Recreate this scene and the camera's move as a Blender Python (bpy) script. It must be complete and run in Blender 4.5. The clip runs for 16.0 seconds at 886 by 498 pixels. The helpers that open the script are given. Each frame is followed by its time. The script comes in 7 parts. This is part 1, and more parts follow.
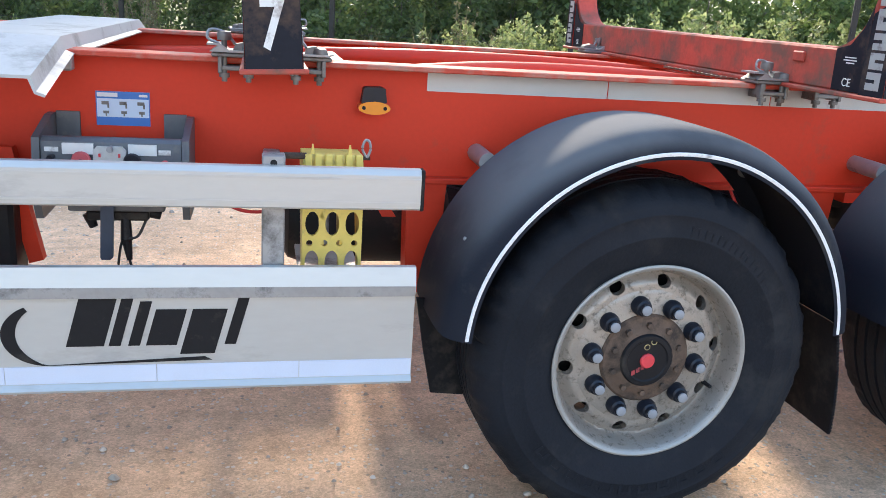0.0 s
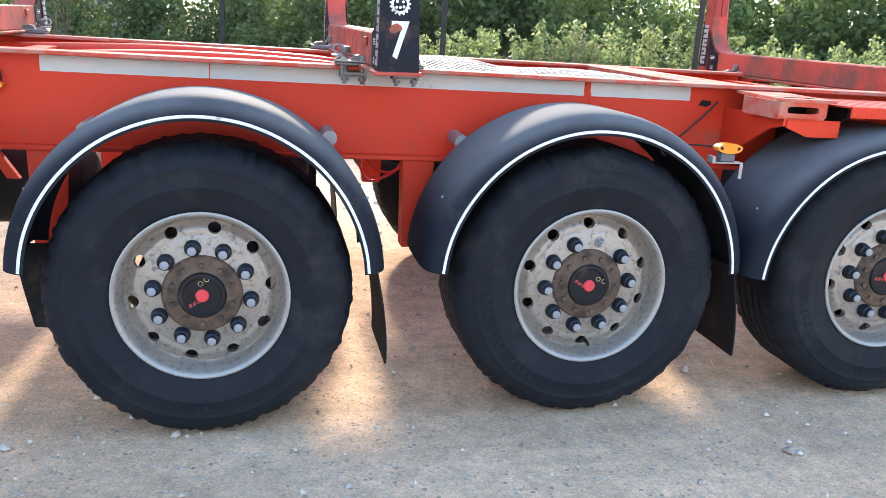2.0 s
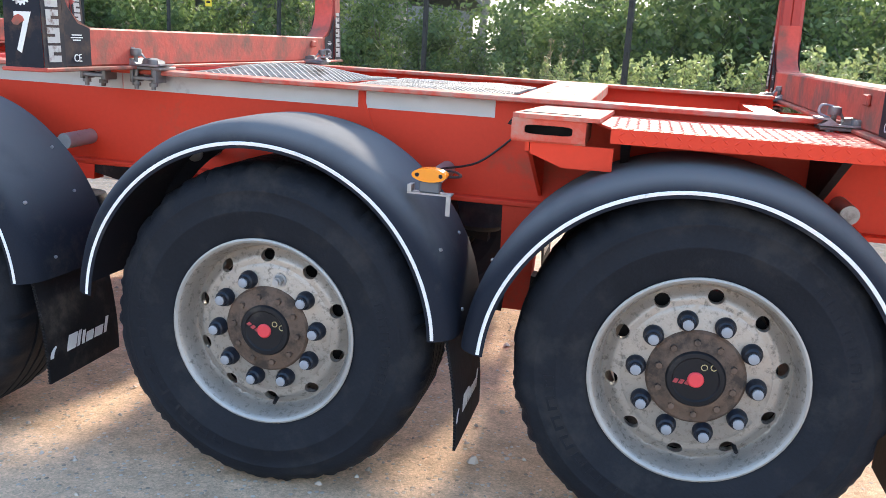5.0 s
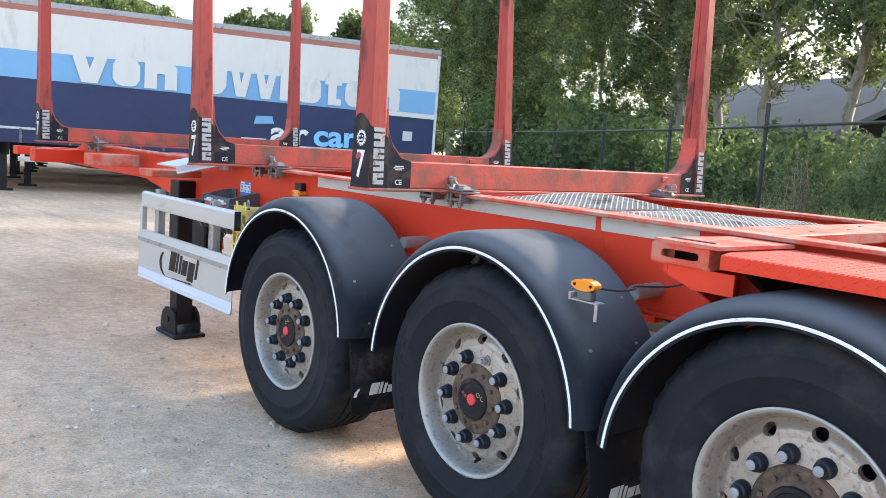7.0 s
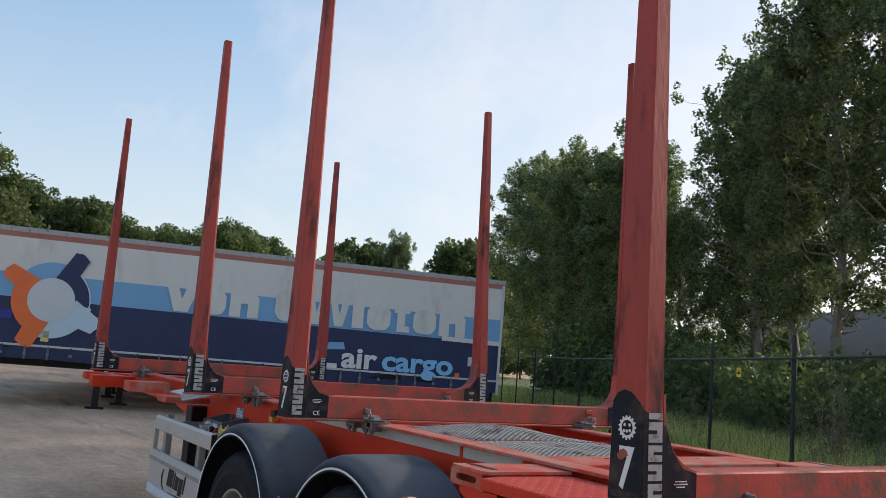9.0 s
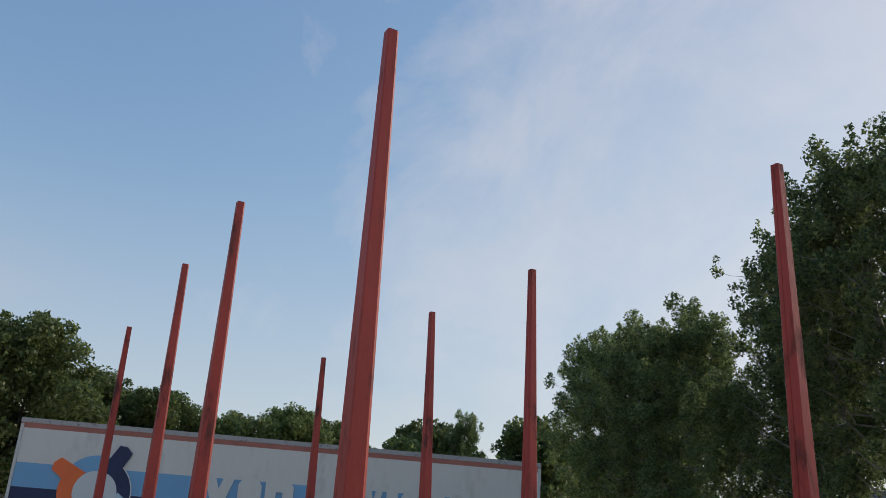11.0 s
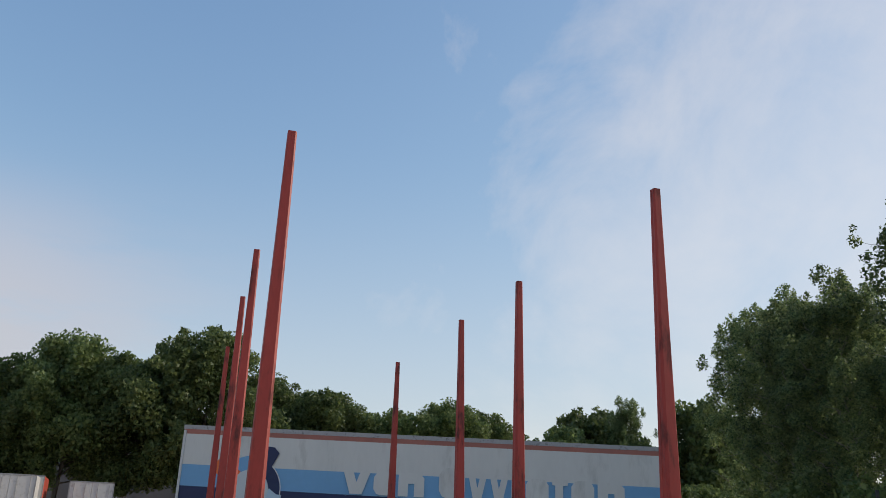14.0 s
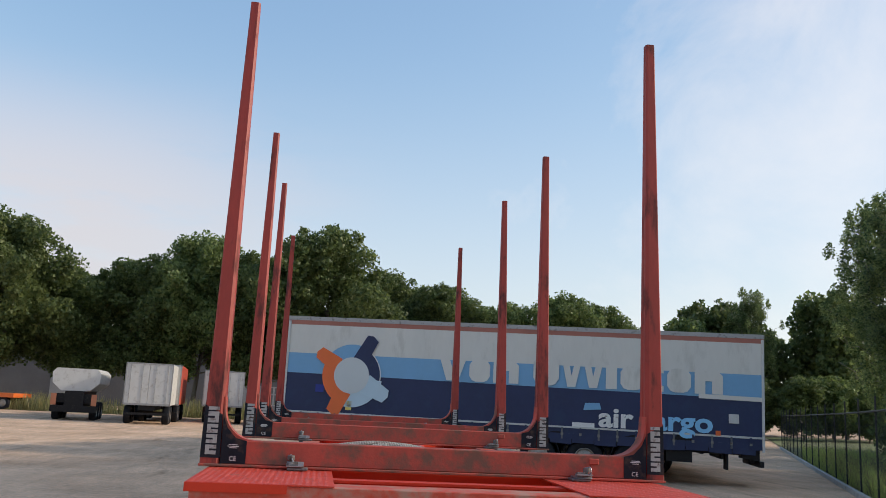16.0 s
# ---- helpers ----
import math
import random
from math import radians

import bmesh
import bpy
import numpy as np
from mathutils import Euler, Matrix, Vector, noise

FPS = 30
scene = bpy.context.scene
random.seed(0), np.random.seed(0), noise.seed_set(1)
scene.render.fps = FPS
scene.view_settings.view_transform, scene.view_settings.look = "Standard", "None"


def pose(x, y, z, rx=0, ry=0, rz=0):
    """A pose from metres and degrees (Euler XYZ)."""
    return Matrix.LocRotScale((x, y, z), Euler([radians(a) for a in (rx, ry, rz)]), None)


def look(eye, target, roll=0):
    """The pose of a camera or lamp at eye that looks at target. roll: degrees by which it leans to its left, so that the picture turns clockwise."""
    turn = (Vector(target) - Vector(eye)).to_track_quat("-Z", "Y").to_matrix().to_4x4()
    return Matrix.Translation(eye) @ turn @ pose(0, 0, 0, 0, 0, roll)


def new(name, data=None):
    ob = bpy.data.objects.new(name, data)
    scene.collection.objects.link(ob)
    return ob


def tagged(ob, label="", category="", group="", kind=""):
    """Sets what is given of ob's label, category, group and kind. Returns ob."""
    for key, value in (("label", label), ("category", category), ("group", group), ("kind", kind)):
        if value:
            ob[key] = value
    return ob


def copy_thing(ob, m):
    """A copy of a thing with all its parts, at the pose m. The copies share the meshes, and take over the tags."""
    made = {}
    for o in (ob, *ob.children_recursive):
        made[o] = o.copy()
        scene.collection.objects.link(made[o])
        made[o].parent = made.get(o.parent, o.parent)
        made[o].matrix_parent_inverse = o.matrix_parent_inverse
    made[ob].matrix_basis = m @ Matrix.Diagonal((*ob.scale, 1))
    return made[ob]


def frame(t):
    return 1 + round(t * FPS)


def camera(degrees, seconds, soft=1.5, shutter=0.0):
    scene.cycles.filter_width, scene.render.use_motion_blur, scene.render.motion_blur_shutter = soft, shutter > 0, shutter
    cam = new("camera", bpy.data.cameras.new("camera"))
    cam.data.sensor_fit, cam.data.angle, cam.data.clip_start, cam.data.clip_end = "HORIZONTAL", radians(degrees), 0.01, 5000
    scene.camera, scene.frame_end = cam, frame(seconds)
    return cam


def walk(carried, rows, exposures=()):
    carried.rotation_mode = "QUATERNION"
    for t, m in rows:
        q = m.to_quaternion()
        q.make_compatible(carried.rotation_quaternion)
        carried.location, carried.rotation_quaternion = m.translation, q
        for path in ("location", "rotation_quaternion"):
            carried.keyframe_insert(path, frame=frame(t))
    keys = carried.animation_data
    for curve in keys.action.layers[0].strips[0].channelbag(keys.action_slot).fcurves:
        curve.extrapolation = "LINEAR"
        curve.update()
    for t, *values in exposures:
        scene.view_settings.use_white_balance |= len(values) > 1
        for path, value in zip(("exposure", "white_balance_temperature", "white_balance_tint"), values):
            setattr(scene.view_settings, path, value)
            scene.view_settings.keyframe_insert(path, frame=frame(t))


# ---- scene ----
cam = camera(55.1, 16.0, 0.6)
PATH = [
    (0, (-1.123, -3.353, 1.464), (-0.698, -1.477, 0.914), 3.8),
    (0.5, (-0.829, -3.567, 1.49), (-0.391, -1.694, 0.946), 3.4),
    (1, (-0.515, -3.821, 1.477), (-0.08, -1.945, 0.939), 3.4),
    (1.5, (-0.172, -4.045, 1.476), (0.254, -2.162, 0.952), 3.4),
    (2, (0.196, -4.13, 1.457), (0.617, -2.243, 0.947), 3.6),
    (2.5, (0.566, -4.298, 1.449), (0.923, -2.395, 0.945), 3.7),
    (3, (0.974, -4.282, 1.402), (1.23, -2.362, 0.904), 3.5),
    (3.2, (1.153, -4.227, 1.421), (1.339, -2.298, 0.927), 3.6),
    (5.3, (2.694, -3.54, 1.455), (2.088, -1.694, 0.984), 3.5),
    (5.5, (2.812, -3.541, 1.459), (2.064, -1.748, 0.984), 3.6),
    (6, (3.115, -3.602, 1.491), (2.035, -1.989, 1.008), 3.7),
    (6.5, (3.446, -3.48, 1.488), (2.071, -2.088, 1.07), 3.8),
    (7, (3.764, -3.439, 1.517), (2.263, -2.141, 1.268), 3.9),
    (7.5, (4.096, -3.495, 1.569), (2.53, -2.253, 1.484), 4.2),
    (8, (4.405, -3.36, 1.582), (2.777, -2.2, 1.508), 4.5),
    (8.5, (4.658, -3.198, 1.634), (2.996, -2.086, 1.685), 4.5),
    (9, (5.034, -3.151, 1.68), (3.37, -2.071, 1.932), 4.4),
    (9.3, (5.202, -3.097, 1.724), (3.547, -2.033, 2.085), 4.1),
    (9.5, (5.323, -2.999, 1.724), (3.677, -1.946, 2.15), 4.1),
    (9.7, (5.415, -2.905, 1.745), (3.78, -1.868, 2.245), 4.13),
    (11.8, (6.981, -2.289, 1.786), (5.24, -1.608, 2.496), 2.7),
    (12, (7.124, -2.247, 1.785), (5.357, -1.643, 2.501), 2.78),
    (12.5, (7.346, -2.11, 1.805), (5.568, -1.55, 2.531), 2.7),
    (13, (7.525, -1.84, 1.774), (5.741, -1.309, 2.505), 2.6),
    (13.5, (7.769, -1.667, 1.752), (5.941, -1.143, 2.371), 2.6),
    (14, (8.016, -1.582, 1.75), (6.182, -1.062, 2.355), 2.4),
    (14.5, (8.225, -1.282, 1.711), (6.372, -0.777, 2.268), 2.46),
    (15, (8.289, -1.025, 1.684), (6.414, -0.524, 2.166), 2.55),
    (15.5, (8.152, -0.875, 1.666), (6.238, -0.452, 2.066), 2.65),
    (16, (8.111, -0.645, 1.639), (6.161, -0.383, 1.997), 2.79),
]
walk(cam, [(t, look(eye, target, roll)) for t, eye, target, roll in PATH],
     exposures=[(t, e, k, 10) for t, e, k in ((0, 2.88, 6700), (1.5, 3.13, 6600), (3, 3.18, 6430), (5.5, 2.95, 6480), (6.5, 3.14, 6620), (7.3, 2.78, 6680), (8, 2.2, 6520), (9, 1.31, 6600), (10.5, 0.95, 6400), (12, 0.72, 6400), (13, 0.78, 6400), (14, 0.98, 6450), (15, 1.08, 6500), (16, 1.29, 6650))])

# ---- light ----
SUN_EL, SUN_AZ = radians(24.0), radians(3.0)         # azimuth from +Y towards +X
sun_dir = Vector((math.sin(SUN_AZ) * math.cos(SUN_EL), math.cos(SUN_AZ) * math.cos(SUN_EL), math.sin(SUN_EL)))
sun_lamp = bpy.data.lights.new("sun", "SUN")
sun_lamp.energy, sun_lamp.angle, sun_lamp.color = 1.3, radians(5.0), (1.0, 0.885, 0.745)
sun = new("sun", sun_lamp)
sun.matrix_basis = look(sun_dir * 60, (0, 0, 0))

world = bpy.data.worlds.new("sky")
world.use_nodes = True
scene.world = world


def build_sky():
    nt = world.node_tree
    n, l = nt.nodes, nt.links
    n.clear()
    out = n.new("ShaderNodeOutputWorld")
    bg = n.new("ShaderNodeBackground")
    sky = n.new("ShaderNodeTexSky")
    sky.sky_type, sky.sun_disc = "NISHITA", False
    sky.sun_elevation, sky.sun_rotation = SUN_EL, SUN_AZ
    sky.air_density, sky.dust_density, sky.ozone_density = 1.0, 0.8, 2.0
    co = n.new("ShaderNodeTexCoord")
    mp = n.new("ShaderNodeMapping")
    mp.inputs["Rotation"].default_value = (0.35, 0.25, 1.7)
    mp.inputs["Scale"].default_value = (0.9, 3.4, 3.2)
    nz = n.new("ShaderNodeTexNoise")
    nz.inputs["Scale"].default_value, nz.inputs["Detail"].default_value, nz.inputs["Roughness"].default_value = 1.7, 9.0, 0.60
    nz.inputs["Distortion"].default_value = 0.3
    rp = n.new("ShaderNodeValToRGB")
    rp.color_ramp.elements[0].position, rp.color_ramp.elements[1].position = 0.40, 0.76
    rp.color_ramp.elements[0].color, rp.color_ramp.elements[1].color = (0, 0, 0, 1), (0.54, 0.54, 0.54, 1)
    mx = n.new("ShaderNodeMix")
    mx.data_type = "RGBA"
    mx.inputs["B"].default_value = (8.4, 8.0, 7.6, 1)
    l.new(co.outputs["Generated"], mp.inputs["Vector"])
    l.new(mp.outputs["Vector"], nz.inputs["Vector"])
    sep = n.new("ShaderNodeSeparateXYZ")                # thin cloud thickens towards the sun
    l.new(co.outputs["Generated"], sep.inputs["Vector"])
    ml = n.new("ShaderNodeMath")
    ml.operation = "MULTIPLY_ADD"
    ml.inputs[1].default_value = 0.45
    l.new(sep.outputs["Y"], ml.inputs[0])
    soft = n.new("ShaderNodeMath")
    soft.operation = "MULTIPLY"
    soft.inputs[1].default_value = 0.50
    l.new(nz.outputs["Fac"], soft.inputs[0])
    l.new(soft.outputs[0], ml.inputs[2])
    l.new(ml.outputs[0], rp.inputs["Fac"])
    l.new(rp.outputs["Color"], mx.inputs["Factor"])
    deep = n.new("ShaderNodeHueSaturation")
    deep.inputs["Saturation"].default_value, deep.inputs["Value"].default_value = 1.15, 1.2
    deep.inputs["Hue"].default_value = 0.508
    l.new(sky.outputs["Color"], deep.inputs["Color"])
    low = n.new("ShaderNodeMapRange")                   # pale haze above the horizon
    low.interpolation_type = "SMOOTHSTEP"
    low.inputs["From Min"].default_value, low.inputs["From Max"].default_value = 0.0, 0.42
    low.inputs["To Min"].default_value, low.inputs["To Max"].default_value = 0.38, 0.0
    l.new(sep.outputs["Z"], low.inputs["Value"])
    hz = n.new("ShaderNodeMix")
    hz.data_type = "RGBA"
    hz.inputs["B"].default_value = (3.25, 3.35, 4.0, 1)
    l.new(low.outputs["Result"], hz.inputs["Factor"])
    l.new(deep.outputs["Color"], hz.inputs["A"])
    bmap = n.new("ShaderNodeMapping")                   # low grey-white cloud bank away from the sun
    bmap.inputs["Scale"].default_value = (1.6, 1.6, 7.0)
    bnz = n.new("ShaderNodeTexNoise")
    bnz.inputs["Scale"].default_value, bnz.inputs["Detail"].default_value, bnz.inputs["Roughness"].default_value = 1.5, 7.0, 0.58
    l.new(co.outputs["Generated"], bmap.inputs["Vector"])
    l.new(bmap.outputs["Vector"], bnz.inputs["Vector"])
    fac = None
    for src, a, b, top in ((bnz.outputs["Fac"], 0.33, 0.56, 0.8), (sep.outputs["Z"], 0.36, 0.18, 1.0), (sep.outputs["Y"], 0.12, -0.30, 1.0)):
        r = n.new("ShaderNodeMapRange")
        r.interpolation_type = "SMOOTHSTEP"
        r.inputs["From Min"].default_value, r.inputs["From Max"].default_value, r.inputs["To Max"].default_value = a, b, top
        l.new(src, r.inputs["Value"])
        if fac is None:
            fac = r.outputs["Result"]
        else:
            mu = n.new("ShaderNodeMath")
            mu.operation = "MULTIPLY"
            l.new(fac, mu.inputs[0])
            l.new(r.outputs["Result"], mu.inputs[1])
            fac = mu.outputs[0]
    bank = n.new("ShaderNodeMix")
    bank.data_type = "RGBA"
    bank.inputs["B"].default_value = (3.45, 3.25, 3.55, 1)
    l.new(fac, bank.inputs["Factor"])
    l.new(hz.outputs["Result"], bank.inputs["A"])
    l.new(bank.outputs["Result"], mx.inputs["A"])
    # haze evens the glow towards the sun: c / (1 + c / 4.5)
    knee = n.new("ShaderNodeVectorMath")
    knee.operation = "MULTIPLY_ADD"
    knee.inputs[1].default_value, knee.inputs[2].default_value = (1 / 4.5,) * 3, (1, 1, 1)
    even = n.new("ShaderNodeVectorMath")
    even.operation = "DIVIDE"
    l.new(mx.outputs["Result"], knee.inputs[0])
    l.new(mx.outputs["Result"], even.inputs[0])
    l.new(knee.outputs["Vector"], even.inputs[1])
    l.new(even.outputs["Vector"], bg.inputs["Color"])
    bg.inputs["Strength"].default_value = 0.15
    l.new(bg.outputs["Background"], out.inputs["Surface"])


build_sky()

# ---- materials ----


def material(name, colour, rough=0.5, metal=0.0, vary=0.15, scale=3.0, dirt=None, dirt_amount=0.3, dirt_scale=1.5,
             bump=0.15, bump_scale=60.0, coat=0.0, spec=0.5, rand=0.0, stretch=(1, 1, 1), dust=None):
    """A surface with a base colour, broad and fine variation, optional dirt patches and fine relief."""
    m = bpy.data.materials.new(name)
    m.use_nodes = True
    nt = m.node_tree
    n, l = nt.nodes, nt.links
    b = n["Principled BSDF"]
    b.inputs["Roughness"].default_value, b.inputs["Metallic"].default_value = rough, metal
    b.inputs["Coat Weight"].default_value = coat
    b.inputs["Specular IOR Level"].default_value = spec
    co = n.new("ShaderNodeTexCoord")
    mp = n.new("ShaderNodeMapping")
    mp.inputs["Scale"].default_value = stretch
    l.new(co.outputs["Object"], mp.inputs["Vector"])
    vec = mp.outputs["Vector"]
    info = n.new("ShaderNodeObjectInfo")
    add = n.new("ShaderNodeVectorMath")
    add.operation = "MULTIPLY_ADD"
    add.inputs[1].default_value = (1, 1, 1)
    sc = n.new("ShaderNodeMath")
    sc.operation = "MULTIPLY"
    sc.inputs[1].default_value = 17.0
    l.new(info.outputs["Random"], sc.inputs[0])
    l.new(vec, add.inputs[0])
    l.new(sc.outputs[0], add.inputs[2])
    vec = add.outputs[0]
    n1 = n.new("ShaderNodeTexNoise")
    n1.inputs["Scale"].default_value, n1.inputs["Detail"].default_value = scale, 5.0
    n2 = n.new("ShaderNodeTexNoise")
    n2.inputs["Scale"].default_value, n2.inputs["Detail"].default_value = bump_scale, 3.0
    l.new(vec, n1.inputs["Vector"])
    l.new(vec, n2.inputs["Vector"])
    hs = n.new("ShaderNodeHueSaturation")
    hs.inputs["Color"].default_value = (*colour, 1)
    mr = n.new("ShaderNodeMapRange")
    mr.inputs["From Min"].default_value, mr.inputs["From Max"].default_value = 0.25, 0.75
    mr.inputs["To Min"].default_value, mr.inputs["To Max"].default_value = 1 - vary, 1 + vary
    mixn = n.new("ShaderNodeMath")
    mixn.operation = "MULTIPLY_ADD"
    mixn.inputs[1].default_value = 0.35
    half = n.new("ShaderNodeMath")
    half.operation = "MULTIPLY"
    half.inputs[1].default_value = 0.65
    l.new(n1.outputs["Fac"], half.inputs[0])
    l.new(n2.outputs["Fac"], mixn.inputs[0])
    l.new(half.outputs[0], mixn.inputs[2])
    l.new(mixn.outputs[0], mr.inputs["Value"])
    val = mr.outputs["Result"]
    if rand:
        r2 = n.new("ShaderNodeMapRange")
        r2.inputs["To Min"].default_value, r2.inputs["To Max"].default_value = 1 - rand, 1 + rand
        l.new(info.outputs["Random"], r2.inputs["Value"])
        mu = n.new("ShaderNodeMath")
        mu.operation = "MULTIPLY"
        l.new(val, mu.inputs[0])
        l.new(r2.outputs["Result"], mu.inputs[1])
        val = mu.outputs[0]
    l.new(val, hs.inputs["Value"])
    col = hs.outputs["Color"]
    if dirt:
        n3 = n.new("ShaderNodeTexNoise")
        n3.inputs["Scale"].default_value, n3.inputs["Detail"].default_value, n3.inputs["Roughness"].default_value = dirt_scale, 8.0, 0.68
        l.new(vec, n3.inputs["Vector"])
        rp = n.new("ShaderNodeMapRange")
        rp.inputs["From Min"].default_value, rp.inputs["From Max"].default_value = 0.66 - dirt_amount * 0.5, 0.74 - dirt_amount * 0.3
        l.new(n3.outputs["Fac"], rp.inputs["Value"])
        mx = n.new("ShaderNodeMix")
        mx.data_type = "RGBA"
        mx.inputs["B"].default_value = (*dirt, 1)
        l.new(rp.outputs["Result"], mx.inputs["Factor"])
        l.new(col, mx.inputs["A"])
        col = mx.outputs["Result"]
        rr = n.new("ShaderNodeMapRange")
        rr.inputs["To Min"].default_value, rr.inputs["To Max"].default_value = rough, min(1.0, rough + 0.3)
        l.new(rp.outputs["Result"], rr.inputs["Value"])
        l.new(rr.outputs["Result"], b.inputs["Roughness"])
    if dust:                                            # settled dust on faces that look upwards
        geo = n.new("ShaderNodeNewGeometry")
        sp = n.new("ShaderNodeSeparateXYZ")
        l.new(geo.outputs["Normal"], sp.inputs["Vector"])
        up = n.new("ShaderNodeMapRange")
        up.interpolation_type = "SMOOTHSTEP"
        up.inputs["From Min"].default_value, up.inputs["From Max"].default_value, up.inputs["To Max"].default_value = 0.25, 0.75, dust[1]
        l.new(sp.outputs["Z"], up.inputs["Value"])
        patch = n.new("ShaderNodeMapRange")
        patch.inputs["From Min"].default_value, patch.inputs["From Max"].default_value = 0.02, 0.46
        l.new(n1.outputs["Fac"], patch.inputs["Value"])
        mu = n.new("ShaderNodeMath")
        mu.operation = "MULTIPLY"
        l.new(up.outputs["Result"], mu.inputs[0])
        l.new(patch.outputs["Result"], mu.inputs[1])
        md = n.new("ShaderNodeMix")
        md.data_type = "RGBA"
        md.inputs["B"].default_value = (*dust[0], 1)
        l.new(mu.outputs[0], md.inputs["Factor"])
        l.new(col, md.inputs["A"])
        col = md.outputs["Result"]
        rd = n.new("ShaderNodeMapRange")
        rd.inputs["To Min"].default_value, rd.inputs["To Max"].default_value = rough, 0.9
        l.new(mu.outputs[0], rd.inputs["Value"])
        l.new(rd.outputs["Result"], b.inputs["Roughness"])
    l.new(col, b.inputs["Base Color"])
    if bump:
        bp = n.new("ShaderNodeBump")
        bp.inputs["Strength"].default_value, bp.inputs["Distance"].default_value = bump, 0.004
        l.new(n2.outputs["Fac"], bp.inputs["Height"])
        l.new(bp.outputs["Normal"], b.inputs["Normal"])
    return m


RED = material("red paint", (0.64, 0.042, 0.015), 0.5, vary=0.10, scale=1.6, dirt=(0.42, 0.08, 0.045), dirt_amount=0.12, dirt_scale=2.2, bump=0.05, spec=0.3)
RED_TOP = material("dusty red paint", (0.58, 0.085, 0.050), 0.66, vary=0.2, scale=7, dirt=(0.44, 0.23, 0.175), dirt_amount=0.44, dirt_scale=7, bump=0.2, spec=0.25)
BUNK = material("faded red bunk paint", (0.335, 0.038, 0.025), 0.55, vary=0.24, scale=4, dirt=(0.075, 0.025, 0.021), dirt_amount=0.29, dirt_scale=7, bump=0.25, stretch=(1, 1, 0.28))
BEAM = material("worn red beam paint", (0.47, 0.070, 0.044), 0.64, vary=0.25, scale=5, dirt=(0.20, 0.095, 0.068), dirt_amount=0.42, dirt_scale=6, bump=0.25)
DECAL = material("dark blue decal", (0.012, 0.014, 0.022), 0.55, vary=0.3, dirt=(0.075, 0.052, 0.042), dirt_amount=0.30, dirt_scale=9, bump=0.05, spec=0.18)
WHITE = material("white decal", (0.72, 0.72, 0.70), 0.5, vary=0.08, scale=9, dirt=(0.35, 0.30, 0.27), dirt_amount=0.18, dirt_scale=14, bump=0.0)
SILVER = material("silver grey print", (0.37, 0.37, 0.36), 0.5, vary=0.12, scale=12, dirt=(0.16, 0.12, 0.11), dirt_amount=0.24, dirt_scale=26, bump=0.0)
STRIPE = material("white edge bead", (0.80, 0.80, 0.80), 0.5, vary=0.06, dirt=(0.4, 0.4, 0.4), dirt_amount=0.12, dirt_scale=9, bump=0.0)
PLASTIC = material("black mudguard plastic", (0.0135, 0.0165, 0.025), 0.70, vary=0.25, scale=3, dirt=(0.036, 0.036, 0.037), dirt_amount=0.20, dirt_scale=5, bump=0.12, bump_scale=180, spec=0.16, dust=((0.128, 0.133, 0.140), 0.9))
RUBBER = material("tyre rubber", (0.0115, 0.0138, 0.019), 0.62, vary=0.3, scale=6, dirt=(0.030, 0.030, 0.032), dirt_amount=0.30, dirt_scale=7, bump=0.35, bump_scale=110, spec=0.16)
FLAP = material("mudflap rubber", (0.009, 0.009, 0.011), 0.65, spec=0.2, vary=0.3, scale=8, dirt=(0.05, 0.043, 0.038), dirt_amount=0.26, dirt_scale=6, bump=0.2)
ALLOY = material("dirty aluminium wheel", (0.36, 0.325, 0.287), 0.42, 0.5, vary=0.14, scale=7, dirt=(0.20, 0.18, 0.155), dirt_amount=0.27, dirt_scale=48, bump=0.25, bump_scale=160)
RUSTY = material("rusty hub", (0.13, 0.085, 0.06), 0.75, 0.2, vary=0.3, scale=20, dirt=(0.06, 0.045, 0.036), dirt_amount=0.4, dirt_scale=18, bump=0.4)
CAPBLK = material("black plastic cap", (0.010, 0.013, 0.021), 0.4, vary=0.2, bump=0.05, spec=0.35)
CAPTIP = material("grey cap tip", (0.27, 0.28, 0.30), 0.45, vary=0.1, bump=0.05)
DULLYELLOW = material("faded yellow print", (0.42, 0.34, 0.16), 0.6, vary=0.2, scale=40, dirt=(0.06, 0.05, 0.04), dirt_amount=0.3, dirt_scale=60, bump=0.0)
DULLRED = material("faded red print", (0.36, 0.045, 0.05), 0.6, vary=0.2, scale=40, dirt=(0.06, 0.03, 0.03), dirt_amount=0.3, dirt_scale=60, bump=0.0)
REDCAP = material("red plastic plug", (0.66, 0.05, 0.06), 0.45, vary=0.12, bump=0.05)
ALU = material("aluminium guard", (0.53, 0.53, 0.51), 0.42, 0.45, vary=0.06, scale=2, dirt=(0.40, 0.38, 0.36), dirt_amount=0.18, dirt_scale=2.4, bump=0.06, stretch=(0.3, 1, 1))
TAPE = material("silver reflective tape", (0.52, 0.53, 0.52), 0.45, 0.1, vary=0.1, scale=6, dirt=(0.40, 0.39, 0.38), dirt_amount=0.12, dirt_scale=8, bump=0.1, bump_scale=300)
TAPEBLUE = material("white reflective tape", (0.62, 0.68, 0.80), 0.4, 0.1, vary=0.06, scale=6, bump=0.1, bump_scale=300)
GALV = material("galvanised steel", (0.36, 0.36, 0.36), 0.5, 0.6, vary=0.15, scale=8, dirt=(0.2, 0.19, 0.18), dirt_amount=0.25, dirt_scale=8, bump=0.2)
